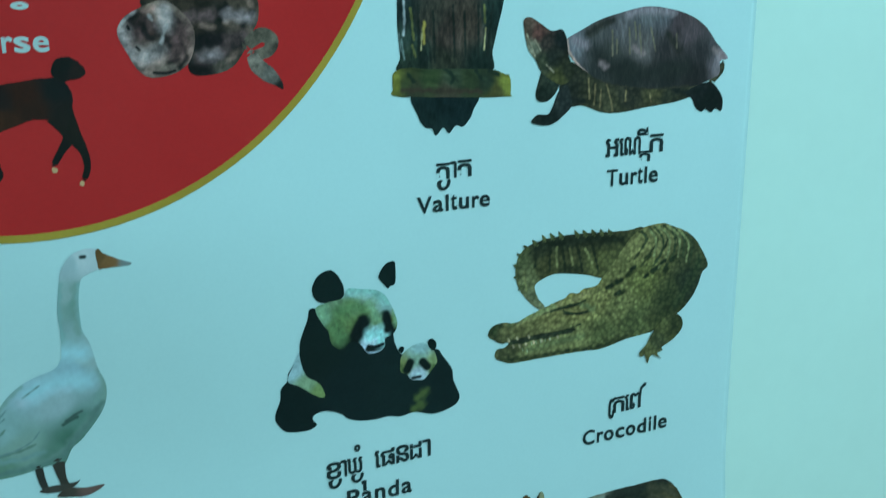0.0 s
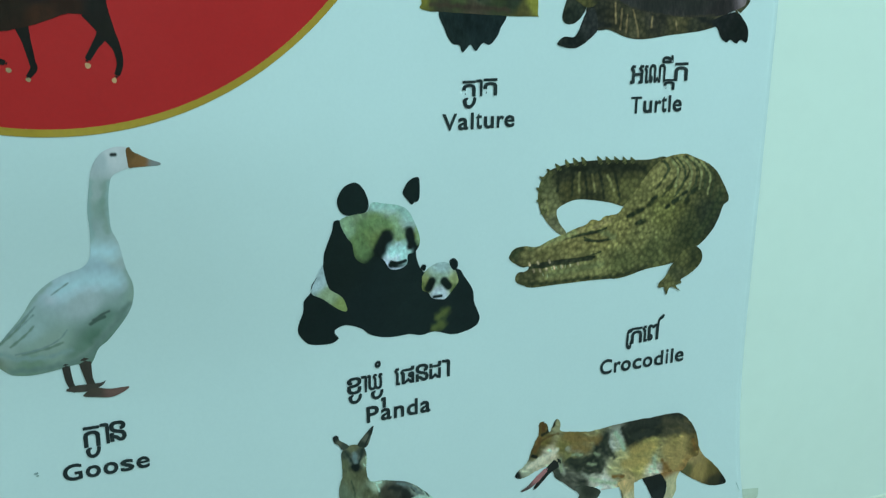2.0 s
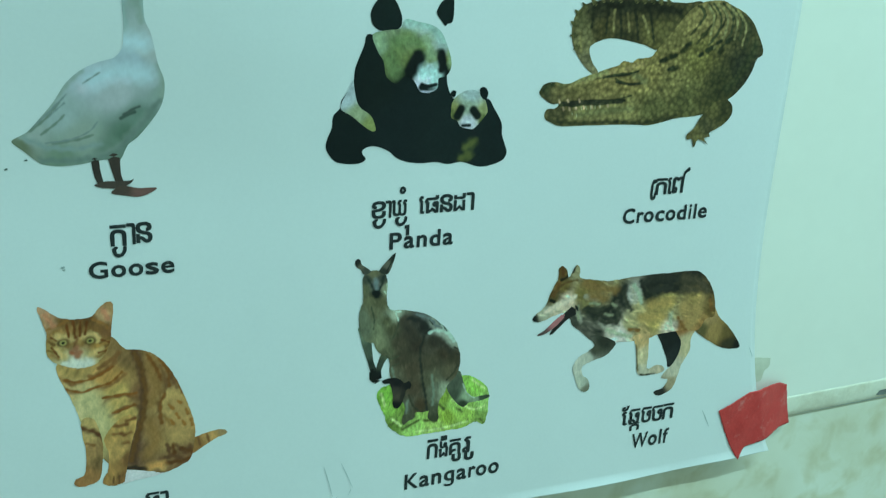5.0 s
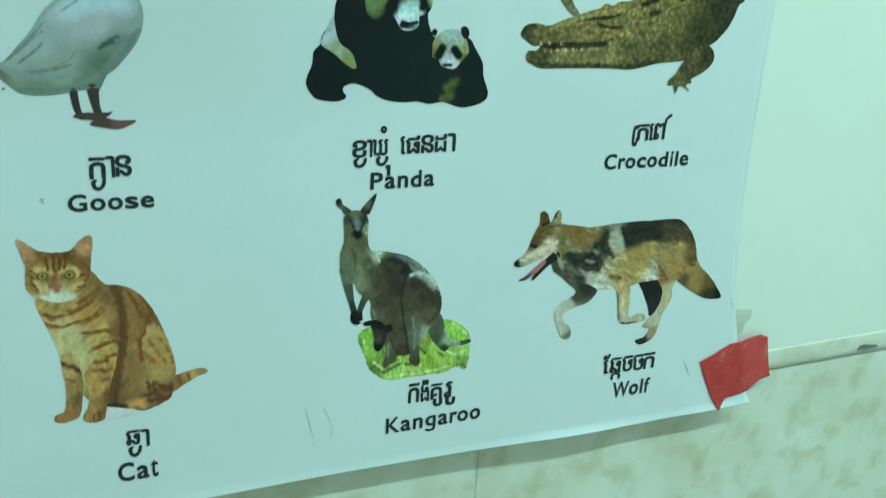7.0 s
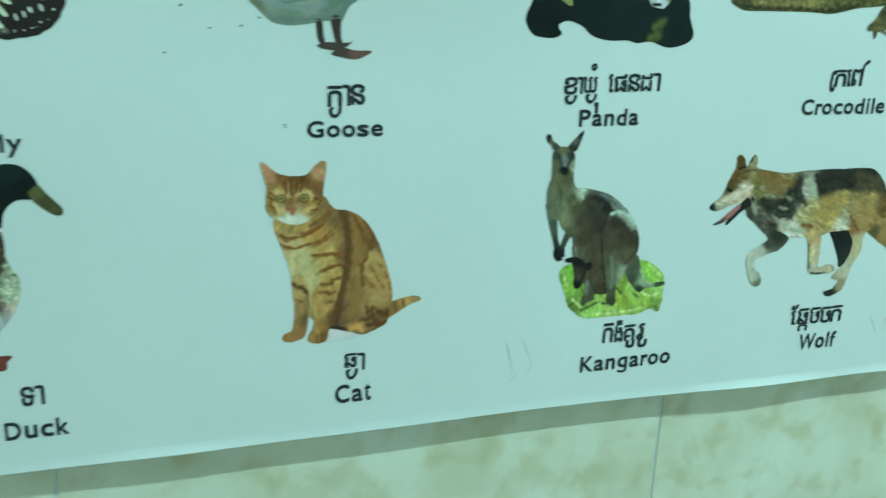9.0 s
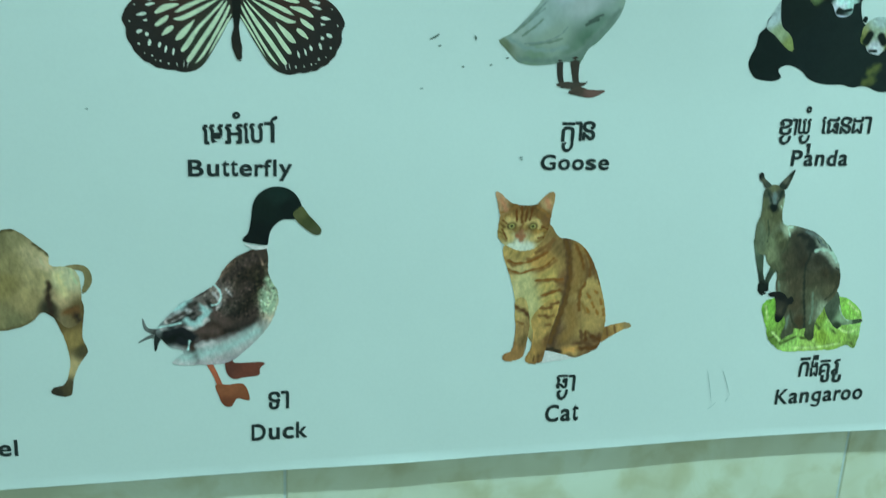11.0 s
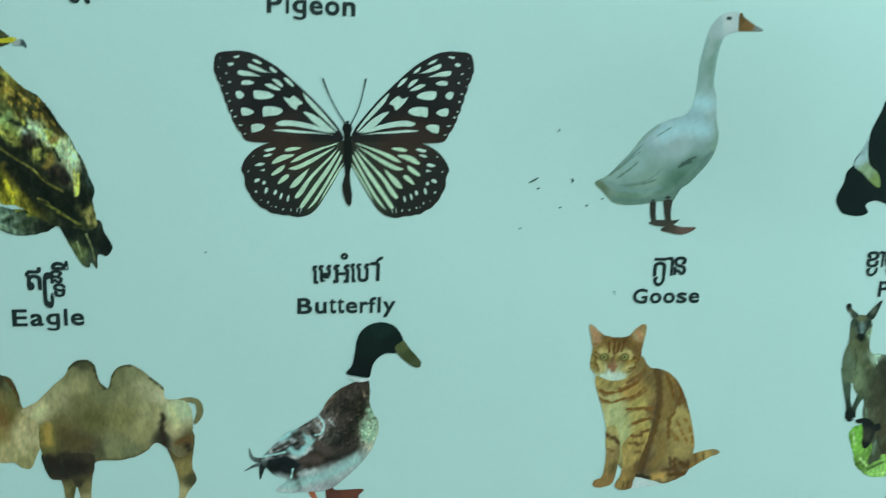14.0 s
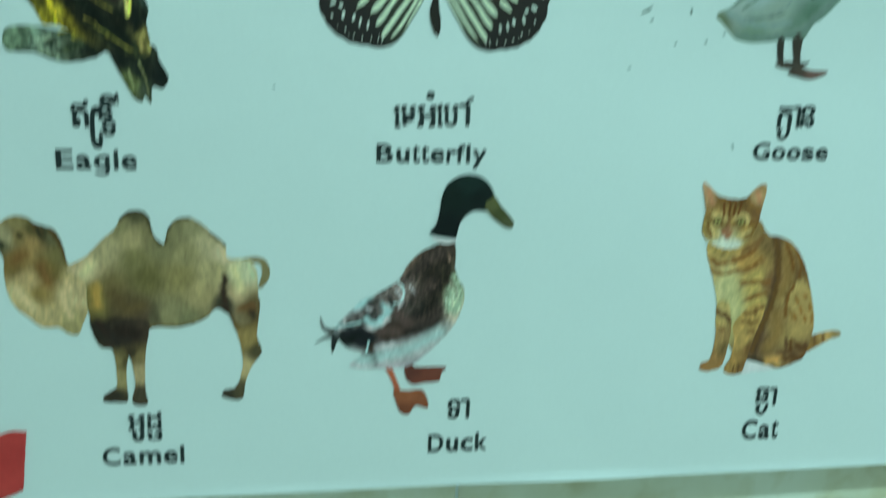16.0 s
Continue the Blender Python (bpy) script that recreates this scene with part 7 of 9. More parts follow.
pic.paint((0.309, 0.211, 0.048), 0.7, 0.9, [(-19.5, 2.4), (-14.8, -1.0), (-10.1, -4.5), (-4.7, -8.0), (-0.5, -11.0), (3.7, -16.3), (12.4, -21.7)], [(-0.2, -25.4), (4.2, -27.2), (6.3, -30.2)], [(8.5, -32.7), (15.1, -36.4), (20.7, -39.5)])
pic.paint((0.036, 0.043, 0.033), 1.9, 0.8, [(17.8, 7.6), (21.8, -3.0), (24.2, -11.4), (28.4, -20.5)])
pic.paint((0.077, 0.043, 0.011), 2.1, 1.0, [(-17.1, 37.4), (-13.0, 35.8)], [(-11.4, 26.8), (-7.1, 25.7)], [(-7.5, 20.0), (-5.7, 16.6)], [(5.1, 19.1), (10.7, 11.0), (13.9, 8.7)])
pic.paint((0.52, 0.271, 0.048), 0.9, 0.8, [(-10.0, 31.4), (-9.0, 30.3)], [(-6.4, 29.2), (-5.0, 27.8)], [(-2.7, 27.0), (-1.7, 25.3)], [(-11.5, 24.5), (-10.0, 23.2)], [(0.2, 20.1), (1.7, 18.4)], [(4.0, 19.1), (5.0, 17.3)], [(8.7, 15.7), (10.0, 13.9)], [(-4.1, 22.4), (-3.1, 20.7)], [(-15.5, 30.1), (-13.9, 29.0)])
pic.hair(700, (0.51, -0.86), 2.8, 0.7, 0.55)

pic = picture('butterfly_picture', -0.1941, 1.5072, 'printed black and white butterfly shape')
pic.shape('hindwing', 'plain', [(-3.2, 1.0), (-10.9, 0.2), (-21.2, -0.3), (-31.4, -0.5), (-39.8, -0.9), (-45.7, -2.7), (-50.8, -5.8), (-55.0, -10.5), (-57.1, -15.7), (-56.3, -18.3), (-55.3, -20.8), (-55.3, -23.8), (-54.7, -26.6), (-52.7, -29.7), (-51.6, -32.2), (-49.1, -34.8), (-46.9, -37.1), (-44.0, -38.3), (-41.1, -40.3), (-38.0, -40.8), (-34.9, -41.5), (-31.9, -41.5), (-28.5, -42.4), (-25.0, -42.4), (-19.8, -40.7), (-15.5, -36.6), (-12.1, -31.2), (-7.9, -24.1), (-3.7, -16.1), (-0.8, -11.7), (-1.0, -2.1)],
          [(-51.6, -21.7, 0.045, 0.029, 0.028), (-34.6, -35.7, 0.042, 0.027, 0.026), (-29.7, -2.5, 0.092, 0.037, 0.028), (-13.9, -28.5, 0.068, 0.057, 0.04), (-5.7, -2.2, 0.064, 0.043, 0.034)])
pic.tone(0.7, 0.72, 0.72)
pic.cells('wing_cell', 'plain', (0.8, 0.8, 0.6), [(-33.9, -4.8), (-30.5, -3.4), (-24.9, -3.6), (-27.1, -5.2), (-32.7, -6.2)],
              [(-31.0, -12.0), (-26.2, -8.0), (-17.7, -4.4), (-9.2, -1.7), (-5.4, -0.5), (-5.7, -1.7), (-12.6, -4.4), (-21.1, -8.4), (-27.0, -11.4)],
              [(-32.0, -15.3), (-26.2, -12.8), (-17.7, -8.4), (-9.1, -4.0), (-5.0, -2.0), (-10.8, -6.6), (-18.5, -11.9), (-27.0, -16.1)],
              [(-31.2, -26.1), (-28.7, -21.6), (-22.7, -16.3), (-20.5, -15.2), (-23.5, -20.7), (-27.4, -25.4)],
              [(-28.6, -31.1), (-26.0, -26.8), (-20.1, -18.9), (-14.1, -12.7), (-8.2, -6.6), (-5.0, -3.2), (-7.3, -7.8), (-13.2, -14.5), (-19.2, -21.5), (-23.4, -28.6), (-26.8, -32.1)])
pic.cells('wing_cell', 'plain', (0.8, 0.8, 0.6), [(-25.9, -36.4), (-22.2, -30.3), (-17.4, -23.3), (-10.7, -13.6), (-4.8, -5.3), (-4.4, -7.4), (-9.7, -17.1), (-15.7, -25.9), (-19.9, -32.1), (-23.8, -37.4)],
              [(-21.6, -38.2), (-17.3, -31.7), (-12.2, -23.2), (-6.3, -12.6), (-3.2, -7.0), (-2.9, -10.0), (-7.9, -19.7), (-13.0, -28.5), (-17.3, -34.9)],
              [(-15.8, -35.7), (-10.5, -25.0), (-5.4, -16.1), (-2.0, -11.2), (-2.2, -13.3), (-6.7, -21.4), (-11.8, -30.0)],
              [(-41.0, -12.1), (-36.4, -8.1), (-29.6, -7.2), (-28.6, -8.3), (-34.7, -11.2), (-39.5, -13.1)],
              [(-41.1, -18.2), (-37.2, -14.7), (-33.7, -13.2), (-34.7, -16.4), (-39.8, -19.5)])
pic.cells('wing_cell', 'plain', (0.8, 0.8, 0.6), [(-38.0, -24.1), (-35.5, -19.9), (-32.1, -18.3), (-31.4, -20.2), (-34.6, -23.0)])
pic.cells('wing_cell', 'plain', (0.82, 0.8, 0.72), [(-44.9, -5.1), (-39.8, -3.8), (-38.8, -5.0), (-43.2, -6.6)],
              [(-45.6, -8.5), (-42.4, -7.1), (-40.0, -7.8), (-43.7, -9.4)],
              [(-50.3, -13.9), (-46.6, -12.0), (-44.4, -13.0), (-46.6, -14.4)],
              [(-47.6, -16.6), (-44.5, -15.4), (-44.7, -17.1)],
              [(-47.1, -21.2), (-47.5, -22.6), (-49.2, -23.4), (-50.4, -22.8), (-50.0, -21.5), (-48.3, -20.7)])
pic.cells('wing_cell', 'plain', (0.82, 0.8, 0.72), [(-42.8, -27.9), (-43.8, -29.5), (-44.8, -29.2), (-44.8, -27.3), (-43.9, -25.7), (-42.9, -26.0)],
              [(-37.9, -29.0), (-38.9, -30.2), (-39.9, -29.9), (-39.8, -28.3), (-38.9, -27.0), (-37.9, -27.4)],
              [(-43.8, -23.4), (-44.4, -24.5), (-45.6, -24.5), (-46.2, -23.4), (-45.6, -22.3), (-44.4, -22.3)],
              [(-35.0, -30.9), (-35.8, -32.6), (-36.7, -32.4), (-36.6, -30.5), (-35.8, -28.8), (-34.9, -29.1)],
              [(-31.2, -32.1), (-31.9, -33.8), (-32.8, -33.7), (-32.8, -31.8), (-32.1, -30.1), (-31.2, -30.3)])
pic.cells('wing_cell', 'plain', (0.82, 0.8, 0.72), [(-49.9, -8.7), (-50.3, -9.2), (-50.9, -9.2), (-51.3, -8.8), (-50.9, -8.3), (-50.3, -8.3)],
              [(-52.6, -17.0), (-53.0, -17.6), (-53.6, -17.6), (-54.0, -17.0), (-53.6, -16.4), (-53.0, -16.4)],
              [(-48.4, -28.3), (-48.8, -29.1), (-49.7, -29.1), (-50.1, -28.3), (-49.7, -27.5), (-48.8, -27.5)],
              [(-42.1, -34.3), (-42.4, -35.0), (-43.1, -35.0), (-43.5, -34.3), (-43.1, -33.5), (-42.4, -33.5)],
              [(-38.0, -36.9), (-38.3, -37.5), (-39.0, -37.5), (-39.4, -36.9), (-39.0, -36.3), (-38.3, -36.3)])
pic.cells('wing_cell', 'plain', (0.82, 0.8, 0.72), [(-34.0, -38.1), (-34.4, -38.8), (-35.0, -38.8), (-35.4, -38.1), (-35.1, -37.5), (-34.4, -37.5)],
              [(-29.9, -38.5), (-30.1, -39.4), (-30.6, -39.4), (-30.9, -38.5), (-30.7, -37.6), (-30.1, -37.6)],
              [(-26.5, -38.4), (-27.1, -40.2), (-27.5, -40.1), (-27.4, -38.2), (-26.8, -36.5), (-26.4, -36.6)],
              [(-24.4, -38.4), (-25.1, -40.2), (-25.5, -40.1), (-25.3, -38.2), (-24.7, -36.5), (-24.2, -36.6)],
              [(-46.0, -33.0), (-46.3, -33.5), (-46.8, -33.5), (-47.1, -33.0), (-46.8, -32.6), (-46.3, -32.6)])
pic.cells('wing_cell', 'plain', (0.82, 0.8, 0.72), [(-40.6, -36.5), (-40.8, -37.0), (-41.3, -37.0), (-41.6, -36.5), (-41.3, -36.1), (-40.8, -36.1)])
pic.shape('forewing', 'plain', [(-70.7, 35.9), (-70.7, 40.0), (-69.7, 44.1), (-67.4, 45.9), (-62.9, 46.5), (-57.2, 46.9), (-51.0, 45.9), (-44.3, 42.9), (-37.5, 38.8), (-30.7, 33.2), (-23.8, 27.2), (-16.7, 20.7), (-9.8, 13.2), (-4.9, 7.3), (-2.4, 2.4), (-4.0, -0.1), (-10.9, -0.0), (-17.8, -0.3), (-28.0, -0.6), (-38.2, -1.2), (-48.2, -1.4), (-54.1, -0.6), (-56.2, 1.6), (-57.2, 3.9), (-59.2, 5.6), (-60.2, 8.2), (-61.5, 10.2), (-62.1, 13.2), (-63.4, 15.0), (-64.1, 18.0), (-65.3, 20.5), (-66.0, 23.4), (-67.2, 26.2), (-67.7, 29.0), (-69.1, 31.4), (-69.8, 33.8)],
          [(-64.6, 33.6, 0.049, 0.029, 0.031), (-41.6, 22.7, 0.03, 0.018, 0.021), (-34.8, 1.7, 0.087, 0.034, 0.028), (-14.6, 13.1, 0.036, 0.022, 0.024)])
pic.tone(0.7, 0.72, 0.72)
pic.cells('wing_cell', 'plain', (0.82, 0.8, 0.72), [(-24.6, 26.1), (-21.5, 23.9), (-16.4, 19.0), (-10.3, 12.3), (-5.4, 6.3), (-6.7, 5.9), (-11.1, 10.1), (-17.2, 15.6), (-22.3, 21.1)],
              [(-24.3, 15.8), (-20.6, 15.5), (-14.6, 12.3), (-9.4, 7.7), (-6.0, 4.9), (-11.0, 5.5), (-16.2, 8.0), (-21.4, 12.6)],
              [(-38.9, 9.3), (-34.9, 11.0), (-27.3, 10.8), (-17.9, 8.8), (-11.0, 6.0), (-6.5, 4.2), (-12.7, 4.8), (-21.3, 6.5), (-29.8, 7.7), (-36.5, 7.6)],
              [(-41.0, 5.2), (-34.8, 6.3), (-26.4, 5.8), (-16.2, 4.9), (-7.2, 3.5), (-17.8, 3.8), (-28.1, 4.0)],
              [(-35.1, 23.6), (-31.6, 22.9), (-29.1, 24.4), (-24.2, 20.5), (-26.5, 18.8), (-28.0, 16.4), (-31.9, 19.2)])
pic.cells('wing_cell', 'plain', (0.82, 0.8, 0.72), [(-45.6, 17.6), (-41.6, 18.5), (-36.6, 17.7), (-34.6, 15.8), (-37.4, 13.5), (-41.9, 12.9), (-45.4, 12.7)],
              [(-50.5, 26.1), (-47.4, 26.7), (-42.4, 26.0), (-39.4, 24.0), (-41.3, 22.3), (-46.6, 21.6), (-49.9, 22.3)],
              [(-51.7, 8.1), (-47.4, 9.0), (-44.2, 7.8), (-45.7, 5.4), (-49.6, 3.9), (-51.4, 4.0)],
              [(-57.0, 17.0), (-53.2, 17.1), (-49.9, 15.0), (-52.4, 13.1), (-56.4, 13.0)],
              [(-59.9, 25.4), (-57.3, 26.1), (-55.0, 24.0), (-56.5, 21.8), (-58.9, 22.1)])
pic.cells('wing_cell', 'plain', (0.82, 0.8, 0.72), [(-56.6, 31.2), (-53.2, 32.0), (-49.9, 30.7), (-51.5, 29.2), (-56.3, 29.1)],
              [(-58.4, 36.8), (-53.2, 36.6), (-48.2, 34.9), (-45.4, 33.8), (-50.7, 33.7), (-57.6, 34.0)],
              [(-53.3, 40.6), (-49.1, 39.6), (-43.3, 36.8), (-41.0, 35.8), (-46.6, 36.1), (-52.3, 37.9)],
              [(-51.2, 43.0), (-48.2, 42.6), (-45.6, 40.7), (-46.9, 40.0), (-50.2, 41.4)],
              [(-44.8, 29.7), (-41.3, 30.3), (-36.3, 27.8), (-36.1, 26.6), (-40.8, 27.2)])
pic.cells('wing_cell', 'plain', (0.82, 0.8, 0.72), [(-41.0, 32.8), (-37.5, 32.5), (-34.7, 29.8), (-35.5, 28.3), (-38.3, 30.0)],
              [(-34.8, 33.9), (-31.7, 33.0), (-28.8, 29.6), (-30.1, 28.9), (-33.3, 31.3)],
              [(-42.3, 39.3), (-40.3, 38.9), (-37.7, 36.5), (-39.0, 35.8), (-41.3, 37.1)],
              [(-60.9, 43.8), (-58.0, 44.7), (-56.9, 43.8), (-59.6, 42.7)],
              [(-64.0, 40.2), (-61.3, 40.9), (-60.1, 39.6), (-62.6, 38.6)])
pic.cells('wing_cell', 'plain', (0.82, 0.8, 0.72), [(-63.4, 35.0), (-63.9, 34.4), (-64.9, 34.4), (-65.4, 34.9), (-64.9, 35.5), (-63.9, 35.5)],
              [(-61.5, 30.5), (-62.1, 29.9), (-63.2, 29.8), (-63.8, 30.4), (-63.2, 31.0), (-62.1, 31.0)],
              [(-63.0, 24.5), (-63.6, 24.0), (-64.7, 24.0), (-65.3, 24.4), (-64.7, 25.0), (-63.6, 25.0)],
              [(-61.9, 20.6), (-62.4, 20.0), (-63.4, 19.9), (-63.9, 20.5), (-63.4, 21.1), (-62.4, 21.1)],
              [(-61.1, 15.4), (-61.5, 14.8), (-62.4, 14.8), (-62.8, 15.4), (-62.3, 16.0), (-61.5, 16.0)])
pic.cells('wing_cell', 'plain', (0.82, 0.8, 0.72), [(-59.0, 12.3), (-59.6, 11.7), (-60.7, 11.7), (-61.3, 12.2), (-60.7, 12.8), (-59.6, 12.9)],
              [(-55.6, 7.8), (-56.4, 7.3), (-58.0, 7.3), (-58.9, 7.8), (-58.0, 8.3), (-56.4, 8.3)],
              [(-54.1, 3.1), (-54.6, 2.6), (-55.6, 2.6), (-56.1, 3.1), (-55.6, 3.6), (-54.6, 3.6)],
              [(-67.1, 42.8), (-67.3, 42.4), (-67.8, 42.4), (-68.1, 42.8), (-67.8, 43.2), (-67.3, 43.2)],
              [(-67.8, 38.0), (-68.0, 37.5), (-68.5, 37.5), (-68.7, 37.9), (-68.5, 38.4), (-68.0, 38.4)])
pic.cells('wing_cell', 'plain', (0.82, 0.8, 0.72), [(-66.9, 32.3), (-67.2, 31.8), (-67.8, 31.8), (-68.1, 32.2), (-67.8, 32.7), (-67.2, 32.7)],
              [(-65.9, 28.4), (-66.3, 27.9), (-66.9, 27.9), (-67.2, 28.3), (-66.9, 28.8), (-66.2, 28.8)],
              [(-58.2, 5.9), (-58.5, 5.5), (-59.2, 5.5), (-59.5, 5.9), (-59.2, 6.3), (-58.5, 6.4)])
pic.shape('hindwing', 'plain', [(2.9, 1.0), (10.4, 0.5), (20.5, 0.3), (30.6, 0.4), (39.0, 0.2), (45.1, -1.5), (50.4, -4.6), (54.9, -9.4), (57.5, -14.7), (56.8, -17.4), (55.9, -20.1), (56.1, -23.2), (55.5, -26.1), (53.6, -29.4), (52.7, -32.0), (50.2, -34.7), (48.1, -37.1), (45.2, -38.4), (42.3, -40.4), (39.2, -40.9), (36.1, -41.7), (33.1, -41.7), (29.7, -42.6), (26.3, -42.6), (21.0, -40.7), (16.6, -36.6), (13.1, -31.2), (8.6, -24.0), (4.2, -16.1), (1.2, -11.7), (1.0, -2.1)],
          [(52.1, -21.1, 0.045, 0.029, 0.028), (35.5, -35.6, 0.042, 0.027, 0.026), (28.9, -1.7, 0.092, 0.037, 0.028), (14.7, -28.5, 0.068, 0.057, 0.04), (5.5, -2.0, 0.064, 0.043, 0.034)])
pic.tone(0.7, 0.72, 0.72)
pic.cells('wing_cell', 'plain', (0.8, 0.8, 0.6), [(33.3, -4.0), (29.8, -2.6), (24.3, -3.0), (26.5, -4.6), (32.1, -5.4)],
              [(30.7, -11.4), (25.8, -7.4), (17.2, -4.0), (8.8, -1.5), (5.1, -0.3), (5.5, -1.5), (12.2, -4.1), (20.7, -8.0), (26.8, -10.9)],
              [(31.9, -14.8), (26.0, -12.3), (17.4, -8.0), (8.9, -3.7), (4.8, -1.9), (10.6, -6.3), (18.3, -11.5), (27.0, -15.7)],
              [(31.6, -25.9), (28.9, -21.2), (22.7, -15.9), (20.5, -14.9), (23.7, -20.4), (27.8, -25.2)],
              [(29.3, -30.9), (26.5, -26.6), (20.3, -18.6), (14.2, -12.5), (8.1, -6.4), (4.8, -3.1), (7.3, -7.6), (13.4, -14.2), (19.5, -21.3), (24.0, -28.4), (27.6, -32.0)])
pic.cells('wing_cell', 'plain', (0.8, 0.8, 0.6), [(26.9, -36.4), (22.9, -30.2), (17.9, -23.1), (10.8, -13.4), (4.7, -5.2), (4.5, -7.3), (10.1, -16.9), (16.3, -25.8), (20.7, -32.0), (24.9, -37.5)],
              [(22.7, -38.2), (18.2, -31.7), (12.8, -23.1), (6.6, -12.5), (3.3, -7.0), (3.2, -9.9), (8.5, -19.6), (13.8, -28.5), (18.3, -34.9)],
              [(16.9, -35.7), (11.2, -24.9), (5.9, -16.1), (2.4, -11.2), (2.6, -13.3), (7.4, -21.4), (12.7, -29.9)],
              [(40.8, -11.3), (36.0, -7.3), (29.1, -6.5), (28.2, -7.7), (34.4, -10.5), (39.3, -12.4)],
              [(41.2, -17.6), (37.1, -14.0), (33.5, -12.6), (34.6, -15.8), (39.9, -19.0)])
pic.cells('wing_cell', 'plain', (0.8, 0.8, 0.6), [(38.4, -23.7), (35.6, -19.4), (32.2, -17.8), (31.6, -19.8), (34.9, -22.6)])
pic.cells('wing_cell', 'plain', (0.82, 0.8, 0.72), [(44.3, -4.0), (39.2, -2.8), (38.2, -4.1), (42.7, -5.6)],
              [(45.2, -7.5), (41.9, -6.1), (39.5, -6.9), (43.4, -8.4)],
              [(50.3, -13.0), (46.4, -11.1), (44.2, -12.2), (46.5, -13.6)],
              [(47.7, -15.9), (44.5, -14.7), (44.8, -16.5)],
              [(47.4, -20.6), (47.9, -22.0), (49.7, -22.9), (51.0, -22.3), (50.5, -20.9), (48.7, -20.0)])
pic.cells('wing_cell', 'plain', (0.82, 0.8, 0.72), [(43.5, -27.6), (44.5, -29.2), (45.5, -29.0), (45.4, -27.0), (44.4, -25.3), (43.4, -25.6)],
              [(38.5, -28.8), (39.6, -30.0), (40.5, -29.7), (40.4, -28.0), (39.4, -26.7), (38.4, -27.1)],
              [(44.2, -22.9), (44.9, -24.0), (46.1, -24.0), (46.7, -22.9), (46.0, -21.8), (44.8, -21.8)],
              [(35.7, -30.8), (36.6, -32.5), (37.4, -32.3), (37.3, -30.3), (36.3, -28.6), (35.5, -28.9)],
              [(31.9, -32.0), (32.8, -33.8), (33.6, -33.6), (33.6, -31.6), (32.7, -29.9), (31.9, -30.1)])
pic.cells('wing_cell', 'plain', (0.82, 0.8, 0.72), [(49.7, -7.6), (50.0, -8.1), (50.7, -8.1), (51.1, -7.6), (50.7, -7.2), (50.0, -7.2)],
              [(52.9, -16.2), (53.3, -16.8), (54.0, -16.8), (54.3, -16.2), (53.9, -15.6), (53.2, -15.6)],
              [(49.2, -28.0), (49.7, -28.8), (50.5, -28.8), (50.9, -28.0), (50.4, -27.2), (49.6, -27.2)],
              [(43.0, -34.2), (43.4, -35.0), (44.1, -35.0), (44.4, -34.2), (44.1, -33.4), (43.4, -33.4)],
              [(39.0, -36.9), (39.4, -37.6), (40.1, -37.6), (40.4, -36.9), (40.0, -36.3), (39.3, -36.3)])
pic.cells('wing_cell', 'plain', (0.82, 0.8, 0.72), [(35.1, -38.2), (35.5, -38.8), (36.1, -38.8), (36.5, -38.2), (36.1, -37.6), (35.4, -37.6)],
              [(30.9, -38.6), (31.2, -39.5), (31.8, -39.5), (32.0, -38.6), (31.7, -37.6), (31.2, -37.6)],
              [(27.6, -38.5), (28.2, -40.3), (28.7, -40.2), (28.4, -38.3), (27.8, -36.5), (27.4, -36.6)],
              [(25.5, -38.5), (26.2, -40.3), (26.6, -40.2), (26.4, -38.3), (25.6, -36.5), (25.2, -36.6)],
              [(47.0, -32.9), (47.3, -33.4), (47.8, -33.4), (48.0, -32.9), (47.7, -32.4), (47.2, -32.4)])
pic.cells('wing_cell', 'plain', (0.82, 0.8, 0.72), [(41.6, -36.6), (41.9, -37.0), (42.4, -37.0), (42.6, -36.6), (42.4, -36.1), (41.8, -36.1)])
pic.shape('forewing', 'plain', [(68.6, 39.8), (68.3, 44.1), (67.1, 48.3), (64.6, 50.1), (59.9, 50.4), (54.1, 50.4), (47.9, 49.0), (41.2, 45.4), (34.7, 40.9), (28.1, 34.8), (21.6, 28.3), (15.1, 21.4), (8.7, 13.6), (4.2, 7.5), (2.0, 2.4), (3.8, 0.0), (10.4, 0.3), (17.1, 0.2), (27.2, 0.2), (37.4, -0.2), (47.6, -0.0), (53.5, 0.9), (55.6, 3.3), (56.5, 5.7), (58.4, 7.5), (59.3, 10.4), (60.5, 12.5), (61.0, 15.7), (62.3, 17.6), (62.7, 20.8), (63.9, 23.4), (64.4, 26.5), (65.6, 29.5), (65.9, 32.4), (67.3, 35.0), (67.8, 37.6)],
          [(62.4, 37.1, 0.049, 0.029, 0.031), (39.6, 24.5, 0.03, 0.018, 0.021), (33.8, 2.7, 0.087, 0.034, 0.028), (13.3, 13.6, 0.036, 0.022, 0.024)])
pic.tone(0.7, 0.72, 0.72)
